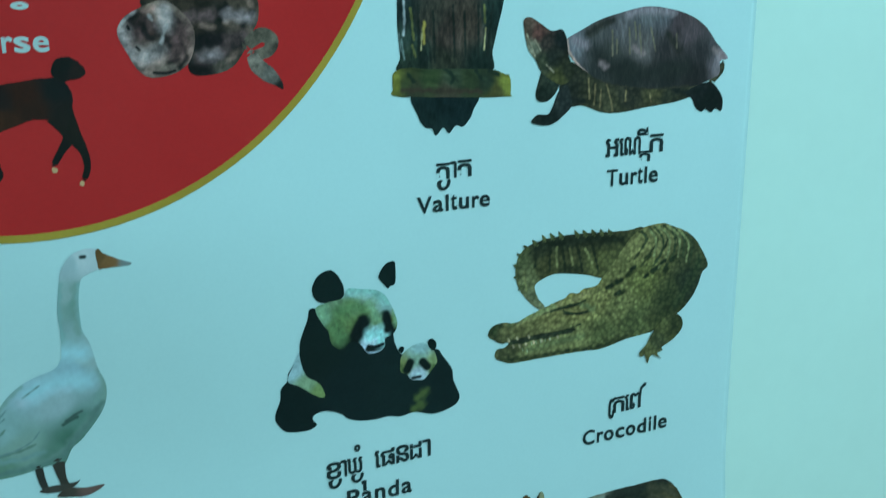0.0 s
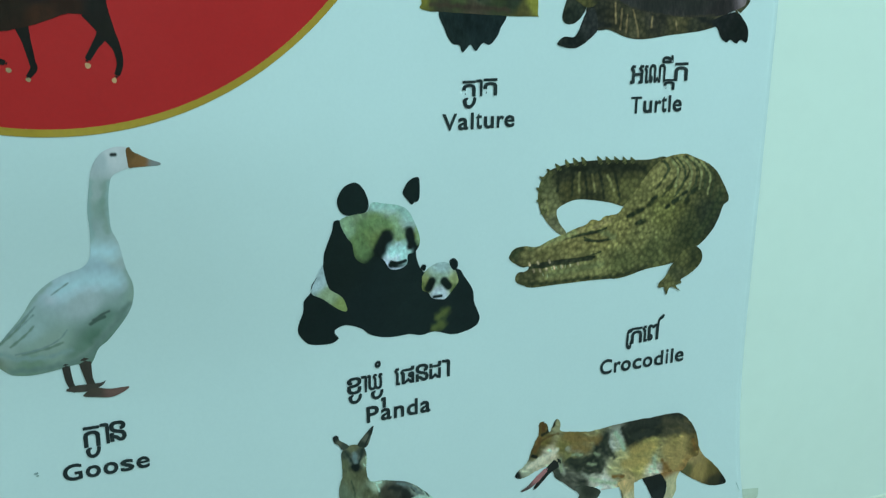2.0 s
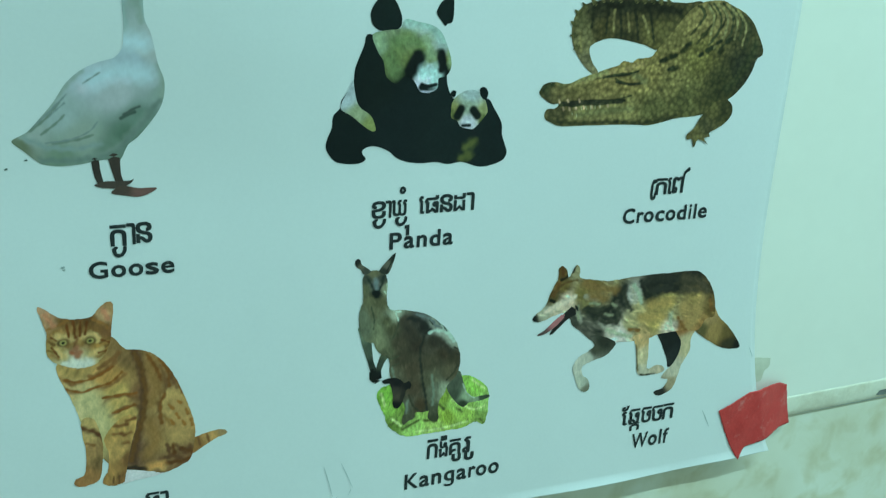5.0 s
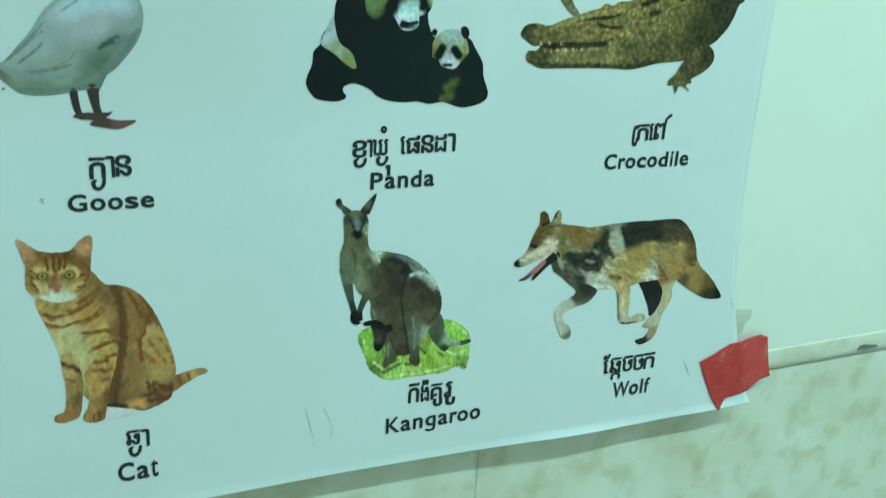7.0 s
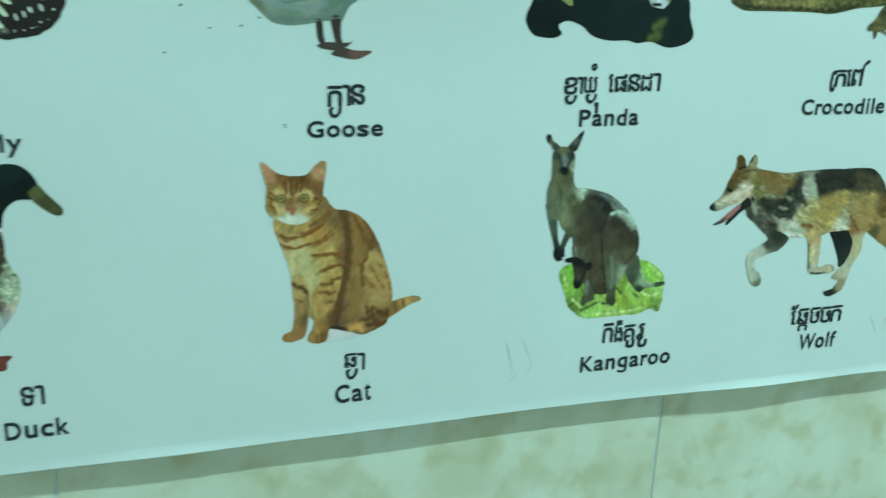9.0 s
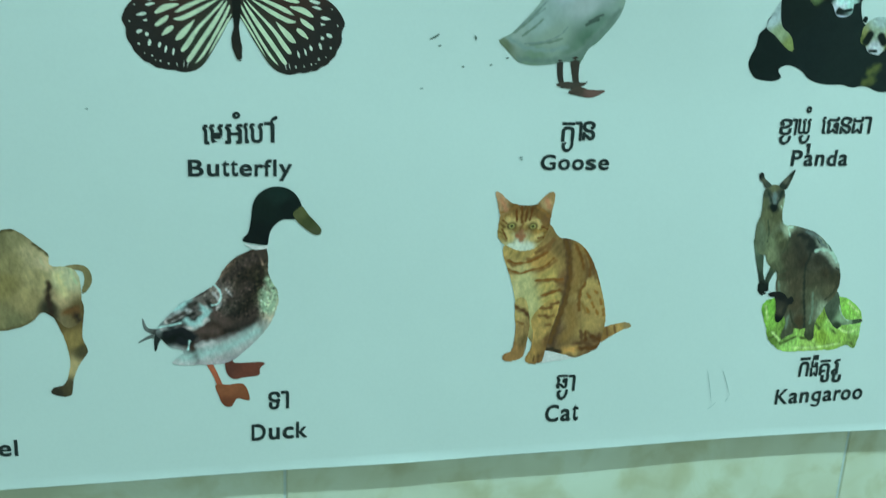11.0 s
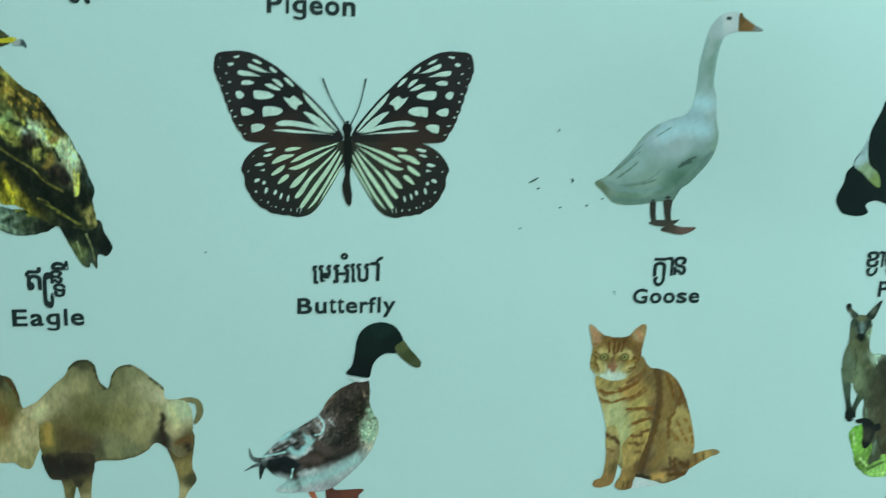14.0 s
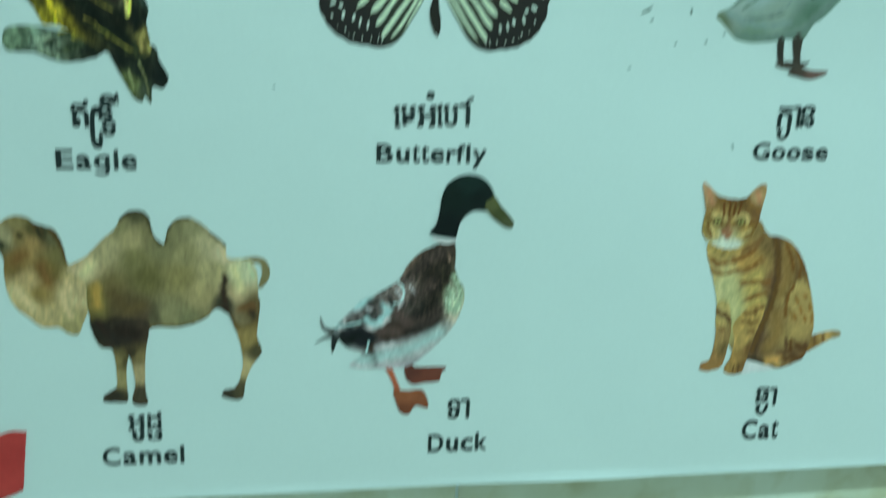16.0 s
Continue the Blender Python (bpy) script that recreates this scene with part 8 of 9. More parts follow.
pic.cells('wing_cell', 'plain', (0.82, 0.8, 0.72), [(22.5, 27.2), (19.6, 24.9), (14.8, 19.7), (9.2, 12.7), (4.8, 6.4), (6.1, 6.1), (10.1, 10.5), (15.7, 16.3), (20.5, 22.0)],
              [(22.7, 16.8), (19.0, 16.3), (13.4, 12.8), (8.5, 8.0), (5.5, 5.1), (10.2, 5.8), (15.2, 8.5), (20.0, 13.4)],
              [(37.5, 10.7), (33.4, 12.3), (25.9, 11.8), (16.8, 9.4), (10.2, 6.4), (6.0, 4.4), (11.9, 5.2), (20.2, 7.2), (28.5, 8.7), (35.3, 8.9)],
              [(39.9, 6.5), (33.6, 7.4), (25.3, 6.6), (15.3, 5.4), (6.7, 3.7), (17.0, 4.4), (27.0, 4.9)],
              [(33.0, 25.2), (29.6, 24.3), (27.0, 25.8), (22.3, 21.5), (24.7, 19.9), (26.3, 17.5), (30.0, 20.5)])
pic.cells('wing_cell', 'plain', (0.82, 0.8, 0.72), [(43.9, 19.5), (39.8, 20.2), (34.8, 19.3), (32.9, 17.1), (35.8, 15.0), (40.4, 14.5), (43.9, 14.4)],
              [(48.4, 28.5), (45.2, 28.9), (40.2, 28.0), (37.3, 25.8), (39.3, 24.2), (44.7, 23.6), (48.0, 24.6)],
              [(50.6, 9.9), (46.2, 10.6), (43.0, 9.4), (44.7, 6.9), (48.6, 5.4), (50.5, 5.6)],
              [(55.5, 19.4), (51.6, 19.3), (48.4, 17.0), (51.0, 15.1), (55.1, 15.2)],
              [(58.1, 28.2), (55.3, 28.9), (53.1, 26.6), (54.7, 24.4), (57.2, 24.8)])
pic.cells('wing_cell', 'plain', (0.82, 0.8, 0.72), [(54.3, 34.1), (50.8, 34.7), (47.5, 33.3), (49.3, 31.8), (54.1, 31.9)],
              [(55.9, 40.0), (50.5, 39.5), (45.6, 37.5), (42.9, 36.2), (48.2, 36.4), (55.2, 37.1)],
              [(50.5, 43.7), (46.2, 42.4), (40.5, 39.2), (38.3, 37.9), (43.9, 38.6), (49.6, 40.8)],
              [(48.2, 46.0), (45.2, 45.4), (42.7, 43.3), (44.0, 42.7), (47.3, 44.3)],
              [(42.4, 31.9), (38.9, 32.4), (34.0, 29.5), (33.9, 28.3), (38.5, 29.1)])
pic.cells('wing_cell', 'plain', (0.82, 0.8, 0.72), [(38.4, 34.9), (34.9, 34.5), (32.3, 31.5), (33.1, 30.0), (35.9, 31.9)],
              [(32.2, 35.7), (29.1, 34.6), (26.5, 31.0), (27.8, 30.4), (30.9, 33.0)],
              [(39.4, 41.7), (37.5, 41.1), (34.9, 38.5), (36.3, 37.9), (38.5, 39.3)],
              [(58.1, 47.5), (55.0, 48.2), (53.9, 47.2), (56.8, 46.3)],
              [(61.5, 43.9), (58.6, 44.5), (57.5, 43.1), (60.1, 42.1)])
pic.cells('wing_cell', 'plain', (0.82, 0.8, 0.72), [(61.1, 38.4), (61.7, 37.9), (62.7, 37.9), (63.2, 38.5), (62.6, 39.1), (61.6, 39.0)],
              [(59.4, 33.6), (60.0, 33.0), (61.2, 33.1), (61.8, 33.7), (61.1, 34.2), (60.0, 34.2)],
              [(61.3, 27.5), (61.9, 27.0), (63.1, 27.0), (63.7, 27.5), (63.1, 28.0), (61.9, 28.0)],
              [(60.4, 23.3), (60.9, 22.7), (61.9, 22.7), (62.4, 23.3), (61.9, 23.9), (60.8, 23.9)],
              [(59.9, 17.9), (60.3, 17.3), (61.2, 17.3), (61.6, 17.9), (61.1, 18.5), (60.2, 18.5)])
pic.cells('wing_cell', 'plain', (0.82, 0.8, 0.72), [(57.8, 14.5), (58.5, 14.0), (59.7, 14.0), (60.2, 14.6), (59.6, 15.2), (58.4, 15.2)],
              [(54.5, 9.8), (55.4, 9.2), (57.1, 9.3), (58.0, 9.8), (57.1, 10.3), (55.4, 10.3)],
              [(53.3, 4.8), (53.8, 4.3), (54.8, 4.3), (55.3, 4.8), (54.8, 5.4), (53.8, 5.4)],
              [(64.5, 46.8), (64.8, 46.4), (65.3, 46.4), (65.5, 46.9), (65.2, 47.3), (64.7, 47.3)],
              [(65.5, 41.8), (65.8, 41.4), (66.3, 41.4), (66.5, 41.8), (66.2, 42.3), (65.7, 42.2)])
pic.cells('wing_cell', 'plain', (0.82, 0.8, 0.72), [(64.9, 35.8), (65.3, 35.4), (65.8, 35.4), (66.1, 35.8), (65.8, 36.3), (65.2, 36.3)],
              [(64.1, 31.7), (64.5, 31.2), (65.1, 31.3), (65.4, 31.7), (65.1, 32.1), (64.4, 32.1)],
              [(57.4, 7.9), (57.8, 7.4), (58.4, 7.4), (58.8, 7.9), (58.4, 8.4), (57.7, 8.3)])
pic.limb('abdomen', 'plain', [(0.3, -13.6), (0.4, -18.4), (0, -24.2), (0.7, -29.1), (1.7, -34.9)], [3.4, 2.6, 4.8, 5.1, 2.6],
         [(0.3, -13.6, 0.03, 0.019, 0.016)])
pic.limb('thorax', 'plain', [(-0.2, 9.5), (-0.2, 6.7), (-0.1, 4.2), (0.4, -2.8), (0.6, -11.3), (0.4, -17)], [3.9, 5.6, 3.6, 4.7, 4.2, 2.5],
         [(-0.2, 9.5, 0.013, 0.01, 0.009)])
pic.limb('antenna', 'plain', [(-1.4, 10), (-6, 17.2), (-10, 24.7), (-13.7, 33.6)], [0.7, 0.6, 0.6, 1.0],
         [(-1.4, 10, 0.033, 0.047, 0.044)])
pic.limb('antenna', 'plain', [(1.7, 9.5), (5.2, 16.8), (7.7, 25.2), (9.4, 34.2)], [0.7, 0.6, 0.6, 1.0],
         [(1.7, 9.5, 0.033, 0.047, 0.044)])

pic = picture('turtle_picture', 0.3297, 1.6584, 'printed dark brown turtle shape')
pic.shape('foot', 'scale', [(-58.3, 0.4), (-52.5, -6.1), (-47.5, -9.5), (-51.2, -15.8), (-56, -18.8), (-60.9, -18.5), (-63.2, -15.2), (-61.9, -8.9)],
          [(-58.1, -12.3, 0.027, 0.026, 0.018), (-60, -7.4, 0.059, 0.049, 0.033)])
pic.shape('underside', 'scale', [(-43.3, 3.1), (-27.7, -2.3), (-15.7, -7.6), (17.1, -12.3), (51.2, -12), (56, -17.4), (38.9, -22.9), (13.7, -25.7), (-6.8, -27.9), (-18.9, -26.6), (-30.9, -22.3), (-42.6, -22), (-47.5, -12.7)],
          [(-39, -14.8, 0.03, 0.022, 0.015), (-27.3, -15.3, 0.059, 0.04, 0.021), (-11.1, -22.7, 0.095, 0.065, 0.033), (0.8, -16.6, 0.059, 0.04, 0.026), (30.2, -20.4, 0.054, 0.039, 0.023), (21.5, -16.6, 0.115, 0.075, 0.032)])
pic.hair(60, (0.29, -0.96), 7.4, 1.5, 0.3)
pic.paint((0.362, 0.206, 0.095), 1.1, 0.8, [(-27.6, -7.1), (-26.4, -18.6)], [(-22.7, -10.6), (-23.1, -22.1)], [(-18.6, -14.1), (-19, -23.9)], [(-14.8, -10.9), (-11.1, -21), (-10.1, -26.4)], [(-0.9, -14.9), (-1, -20.9)], [(16.5, -17.3), (17.7, -22.5)])
pic.paint((0.02, 0.015, 0.013), 3.1, 1, [(34.2, -16.5), (47.3, -18.8)], [(-38.8, -19.6), (-31, -19.4)])
pic.shape('foot', 'scale', [(43.8, -17.6), (60, -12.4), (67.4, -16.2), (72.5, -23.5), (71.8, -30.9), (67.1, -29.2), (63.7, -31.5), (59.1, -29.1), (56.1, -30.7), (51.5, -27.7), (48.4, -22.3)],
          [(60.8, -22.9, 0.009, 0.008, 0.007), (56, -17.4, 0.016, 0.013, 0.013)])
pic.limb('tail', 'scale', [(63.4, -10.8), (69.3, -5.8), (70.7, -1.4)], [5.6, 4.8, 3.2],
         [(63.4, -10.8, 0.095, 0.065, 0.033)])
pic.shape('shell', 'shell', [(-44.3, 11), (-43.7, 15.7), (-32.4, 21.2), (-21, 26.3), (-5.4, 30.3), (10.4, 33.3), (24.8, 32.5), (41.8, 28.7), (55.2, 21.8), (64.8, 11.5), (74.5, 2), (68.8, 0.1), (68.5, -7.5), (62.1, -10.8), (49.2, -14.4), (25.7, -15.4), (4.7, -13.4), (-15.6, -10.2), (-27.7, -3.9), (-37.6, 2.9)],
          [(-36, 14, 0.244, 0.171, 0.19), (-24.6, 20.1, 0.116, 0.079, 0.075), (-26.2, 10.5, 0.079, 0.055, 0.054), (-5.2, 24.5, 0.152, 0.099, 0.104), (10.6, 30.7, 0.181, 0.127, 0.135), (27.1, 29.9, 0.14, 0.099, 0.109), (7.6, 9.6, 0.18, 0.113, 0.109), (-12.3, 5.3, 0.076, 0.052, 0.048), (28.5, 7.4, 0.054, 0.032, 0.033), (29.2, -4.4, 0.027, 0.019, 0.018), (0.2, -3.3, 0.023, 0.018, 0.016), (-19.9, -2.6, 0.045, 0.032, 0.031), (44.6, 20.4, 0.13, 0.069, 0.075), (54.2, 6.7, 0.045, 0.027, 0.029), (63.6, 9.8, 0.116, 0.073, 0.078), (72.2, 2, 0.454, 0.266, 0.292)],
          [(50.8, -6.9, 0.027, 0.016, 0.016), (35.8, 23.8, 0.096, 0.048, 0.054)])
pic.hair(260, (0.15, -0.99), 12.5, 1.1, 0.34)
pic.paint((0.03, 0.022, 0.019), 9.5, 1.2, [(-7.9, -3), (16.7, -5.6), (41.9, -3.1)], [(-20.2, 5.5), (-12, -1.2)])
pic.paint((0.036, 0.022, 0.017), 4.2, 1.1, [(-28.5, 18.5), (-17, 24.7), (-12.4, 25.9)], [(27.8, 17.4), (36.9, 7.2)])
pic.paint((0.377, 0.226, 0.249), 4.2, 1.2, [(-37.9, 15), (-30.2, 12.2)], [(-1.4, 28.9), (10.5, 31.4), (31.2, 29.8)])
pic.paint((0.353, 0.19, 0.19), 3.3, 1.2, [(3.6, 9.7), (9.9, 6.3)], [(-19.2, 1.6), (-16, -0.4)], [(63.8, 7.1), (69.9, 2.8)])
pic.paint((0.25, 0.153, 0.1), 1.1, 0.9, [(-12.1, 19.8), (-11.5, 5.9)], [(-8.7, 14.9), (-8.4, 6.8)], [(-0.2, 21.2), (0.9, 6.5)], [(3.6, 24.4), (4.9, 14.6)], [(7, 22.7), (9, 6.3)], [(15.2, 20.9), (19.3, 7.7)], [(34.2, 17.2), (35.1, 8.9)])
pic.paint((0.71, 0.354, 0.301), 1.4, 0.7, [(-42.5, 15.1), (-42, 10), (-37.2, 3.5), (-29.2, -3.8)])
pic.paint((0.054, 0.035, 0.023), 1.4, 0.9, [(-23.6, -7.3), (-7.5, -11.9), (17.2, -15), (44.8, -14.2)])
pic.shape('head', 'scale', [(-71.6, 24), (-70.6, 28), (-66.2, 27.9), (-60.7, 24.8), (-53.2, 20.6), (-46.8, 21.4), (-43.7, 17.3), (-41.5, 6.2), (-37.4, -3.5), (-44.9, -9.6), (-54.4, -6), (-60.2, -1.1), (-64, 5.3), (-68.9, 11.7)],
          [(-69, 22.5, 0.162, 0.077, 0.054), (-62.4, 19.3, 0.17, 0.054, 0.043), (-66.7, 11.6, 0.309, 0.221, 0.152), (-56.8, 14.5, 0.059, 0.032, 0.026), (-47.4, 15.8, 0.016, 0.013, 0.013), (-52.8, 6.5, 0.03, 0.024, 0.018), (-48.8, -6.3, 0.102, 0.073, 0.023), (-41.3, -1.8, 0.038, 0.028, 0.015), (-60.2, 3.6, 0.096, 0.077, 0.043)])
pic.paint((0.51, 0.321, 0.218), 0.8, 0.8, [(-69.7, 19.4), (-66.7, 13.2), (-64, 6.9)], [(-64.2, 16.2), (-60.4, 9.9)], [(-56.5, 1.9), (-51.5, -2.3)])
pic.shape('arm', 'scale', [(-47.5, -12.7), (-41.8, -10.4), (-38.8, -21.3), (-44.4, -27.5), (-51.9, -31.9), (-59.5, -32.1), (-66, -29.8), (-61.5, -25.9), (-54.7, -25.9), (-51.1, -20.6)],
          [(-44.6, -17.7, 0.043, 0.035, 0.033), (-53.9, -29.2, 0.016, 0.015, 0.013), (-63.4, -29.3, 0.036, 0.032, 0.026)])

pic = picture('vulture_picture', 0.2133, 1.6699, 'printed dark vulture shape on a green perch')
pic.shape('tail', 'feather', [(-22.7, -21.4), (14.5, -23.3), (13.1, -32.5), (11, -37), (6.7, -41.1), (2.2, -40.2), (-2.1, -44.3), (-5.5, -40.9), (-10.1, -44.9), (-12.4, -41.1), (-16.9, -39.9), (-20.9, -33.5)],
          [(-3, -30, 0.011, 0.017, 0.018), (-13.4, -38.6, 0.013, 0.019, 0.018)])
pic.shape('body', 'feather', [(-31.7, 46.2), (-31.9, 26.6), (-31.9, 12.5), (-30.6, -2), (-29.1, -10.8), (21.6, -12.8), (25.1, -0.7), (28.6, 12.8), (32, 26.2), (34, 46.9)],
          [(-30.7, 21, 0.018, 0.021, 0.02), (-27.7, 9.5, 0.034, 0.038, 0.03), (-23, -2.2, 0.039, 0.042, 0.028), (-12.7, 15, 0.064, 0.041, 0.03), (-2.7, 8.9, 0.08, 0.041, 0.032), (11.1, 14.6, 0.092, 0.048, 0.035), (25, 17.4, 0.026, 0.033, 0.028), (-6.2, -5.8, 0.048, 0.036, 0.023), (18.1, -6.6, 0.019, 0.023, 0.018), (-18, -2.4, 0.017, 0.019, 0.015)])
pic.hair(260, (0.00, -1.00), 12.8, 1.3, 0.45)
pic.paint((0.453, 0.367, 0.374), 1.2, 0.9, [(-28.3, 26.6), (-27.8, 18.1), (-28.4, 8.9)])
pic.paint((0.187, 0.182, 0.171), 0.9, 0.9, [(-29.7, 6.7), (-28.3, -3.5)], [(-31.3, 9.6), (-30.2, 0.9)])
pic.paint((0.523, 0.304, 0.06), 1.6, 0.8, [(-16.4, 15), (-16.9, 4.6)])
pic.paint((0.191, 0.147, 0.043), 1.2, 1, [(-24.2, 22.3), (-22.5, 6.5)], [(-23.5, 3.6), (-21.6, -2.3)], [(19.8, 23.4), (20.5, 14.4)])
pic.paint((0.588, 0.391, 0.185), 0.8, 0.8, [(20.8, 11.4), (19.8, 0)], [(-17.8, 9.3), (-18.3, 1.1)])
pic.paint((0.017, 0.016, 0.012), 1.2, 1, [(-19.9, 23.7), (-19.6, -2.3)], [(-11, 20.7), (-10.3, -5.6)], [(0.9, 23.5), (1.7, -3)], [(7.7, 20.5), (8.3, -3.2)], [(16.3, 23.4), (16.3, -3.5)], [(25, 23.3), (21.6, -3.7)])
pic.shape('perch', 'fur', [(-35.4, -13.4), (-34, -9.7), (-26.4, -8), (-13, -9.1), (21.6, -10.4), (32.4, -13.3), (36.4, -15.3), (36.8, -24.4), (34.3, -26.1), (0.5, -24.7), (-33.3, -22.4), (-35.2, -18.7)],
          [(-33.8, -16.4, 0.249, 0.182, 0.03), (-28.2, -16.7, 0.069, 0.063, 0.023), (-13.1, -14.4, 0.059, 0.063, 0.022), (0.6, -15, 0.064, 0.063, 0.035), (11, -15.5, 0.055, 0.055, 0.022), (21.6, -17.4, 0.035, 0.036, 0.021), (34.2, -19.6, 0.305, 0.231, 0.038), (28.8, -23, 0.105, 0.071, 0.021), (-2.9, -22.4, 0.092, 0.055, 0.035), (-23.3, -19.9, 0.055, 0.041, 0.023)], label='mossy green branch perch')
pic.hair(90, (0.96, -0.27), 7.7, 1.6, 0.35)
pic.paint((0.021, 0.026, 0.016), 1.9, 0.9, [(-4.5, -9.4), (0.6, -13.5), (-0.5, -17.4)], [(14.5, -11), (18.1, -15.8)], [(23.4, -11.4), (28.8, -13.7)], [(-26.5, -10.9), (-23.2, -15.5)])
pic.paint((0.069, 0.036, 0.023), 2.2, 1, [(-29.3, -19.6), (-13.2, -20.4), (18.1, -22.5)])

pic = picture('horse_picture', 0.0035, 1.6493, 'printed dark brown horse shape')
pic.limb('foreleg', 'fur', [(-20.9, -6.1), (-19, -14.6), (-17.4, -23.8), (-17, -27.1), (-19.7, -30.7)], [7.1, 3.8, 2.8, 3.1, 2.1],
         [(-19.8, -8.5, 0.016, 0.01, 0.008), (-17.3, -25.8, 0.01, 0.007, 0.006)])
pic.limb('foreleg', 'fur', [(-33.4, -8.4), (-38.6, -15.6), (-33.7, -21.8), (-28.7, -24.3)], [7.0, 4.2, 2.8, 2.3],
         [(-33.4, -8.4, 0.016, 0.01, 0.008)])
pic.limb('hindleg', 'fur', [(10.3, -1.8), (13.4, -10.9), (9.4, -17.8), (6, -23.2)], [11.7, 5.4, 3.2, 2.7],
         [(12.1, -7, 0.017, 0.01, 0.008), (6.6, -21.9, 0.011, 0.009, 0.008)])
pic.limb('hindleg', 'fur', [(11.1, -0.6), (15.3, -11), (18.9, -18.4), (19.9, -25.5), (18.2, -30.6)], [10.7, 6.8, 3.7, 2.9, 2.7],
         [(12.1, -7, 0.018, 0.01, 0.007), (18.8, -24.1, 0.014, 0.009, 0.007)])
pic.dots('hoof', 'plain', (0.799, 0.378, 0.19), [(5.5, -25.7, 6.1, -26.5, 2.2), (16.6, -33.1, 16.9, -33.1, 2.3)])
pic.dots('hoof', 'plain', (0.508, 0.294, 0.15), [(-27.8, -27.1, -27, -27.8, 1.9), (-20.2, -31.7, -19.3, -32, 1.7)])
pic.shape('body', 'fur', [(-38.7, 11.5), (-25.7, 11.4), (-12.2, 12.6), (-3.1, 14), (3.9, 14.9), (10.8, 14.7), (14.8, 11.8), (16.6, 6.2), (15.4, -0.8), (12.4, -7.2), (7.7, -4.2), (-0.3, -3), (-9.8, -6), (-19.2, -8.9), (-32.8, -10.6), (-43.3, -7.5)],
          [(-13, 5.6, 0.023, 0.009, 0.008), (-3.8, 7.6, 0.044, 0.01, 0.005), (0, 0, 0.04, 0.011, 0.006), (10.3, 9.5, 0.012, 0.009, 0.009), (11.6, -0.6, 0.018, 0.01, 0.008), (-11.8, -3.1, 0.06, 0.017, 0.008), (-22.5, 1.1, 0.029, 0.012, 0.007)])
pic.shape('tail', 'fur', [(8.7, 16.9), (10.7, 22.3), (15.3, 23.9), (19.8, 22), (23.1, 17.4), (20.7, 14.5), (15.9, 13.7), (12.5, 12.9)],
          [(13.8, 20.5, 0.01, 0.007, 0.006), (20.5, 17, 0.023, 0.01, 0.008)])

pic = picture('snake_picture', 0.0725, 1.6820, 'printed grey patterned coiled snake shape')
pic.shape('body', 'snake', [(-19.3, 12.4), (-13.5, 22.7), (2.2, 29), (20.5, 26.6), (33.6, 18.1), (34.9, 7.1), (31.1, -0.7), (26.9, -8.6), (20.3, -16.3), (9.2, -19.3), (0, -17.1), (-1.3, 0)],
          [(13.8, 7.5, 0.035, 0.024, 0.018), (4.5, -10.5, 0.06, 0.043, 0.031), (26.2, 9.9, 0.199, 0.115, 0.081), (13.6, -14.7, 0.211, 0.138, 0.104), (26.9, -0.6, 0.274, 0.16, 0.119), (5.8, 7.6, 0.081, 0.045, 0.029), (18.3, -5.7, 0.025, 0.019, 0.014), (30.6, 15, 0.138, 0.081, 0.056)])
pic.paint((0.011, 0.007, 0.006), 2.9, 0.8, [(3.6, -3.9), (11.8, -1.6), (19.7, -4.4)], [(3.4, 10.1), (11.1, 7.5), (19.5, 12.5)], [(27.1, 3.3), (31.7, 9.8)], [(4.1, -15.7), (13.9, -10.8)])
pic.paint((0.419, 0.228, 0.178), 2.6, 0.9, [(7.2, -9.2), (14.1, -7.6)], [(19.2, -12.3), (25.1, -7.2)], [(19, 4.8), (26, 7.3)], [(6.8, 3.7), (12.1, 2.8)], [(29.3, 16.3), (31.9, 12.4)])
pic.paint((0.032, 0.018, 0.02), 7.2, 1.0, [(3.1, -3.6), (14.9, -3.9), (24.9, -4.7)], [(-0.6, -14.0), (8.9, -17.7)])
pic.paint((0.257, 0.135, 0.13), 4.9, 1.0, [(5.4, -11.8), (16.5, -8.8)], [(19.9, -3.3), (27.2, -1.1)], [(1.0, 7.3), (11.8, 8.6)])
pic.paint((0.57, 0.372, 0.377), 4.9, 1.0, [(19.7, 8.5), (30.8, 6.9)], [(8.0, -10.2), (13.5, -9.8)])
pic.tone(0.62, 0.56, 0.56)
pic.limb('tail', 'snake', [(28.8, -5.4), (35.8, -1.3), (40.8, -4.1), (38.8, -8.9), (32.4, -10.9)], [6.0, 7.1, 7.1, 6.0, 4.9],
         [(36.6, -3, 0.138, 0.086, 0.062), (40.7, -6.3, 0.21, 0.126, 0.094)])
pic.limb('tail', 'snake', [(30.7, -10.8), (33, -15.7), (38.4, -20.3), (43.1, -24.3), (45.3, -27.5)], [5.5, 7.7, 7.7, 4.4, 0.8],
         [(33.1, -14.1, 0.31, 0.191, 0.153), (39.8, -21.2, 0.202, 0.132, 0.113), (44.8, -26.1, 0.026, 0.018, 0.016)])
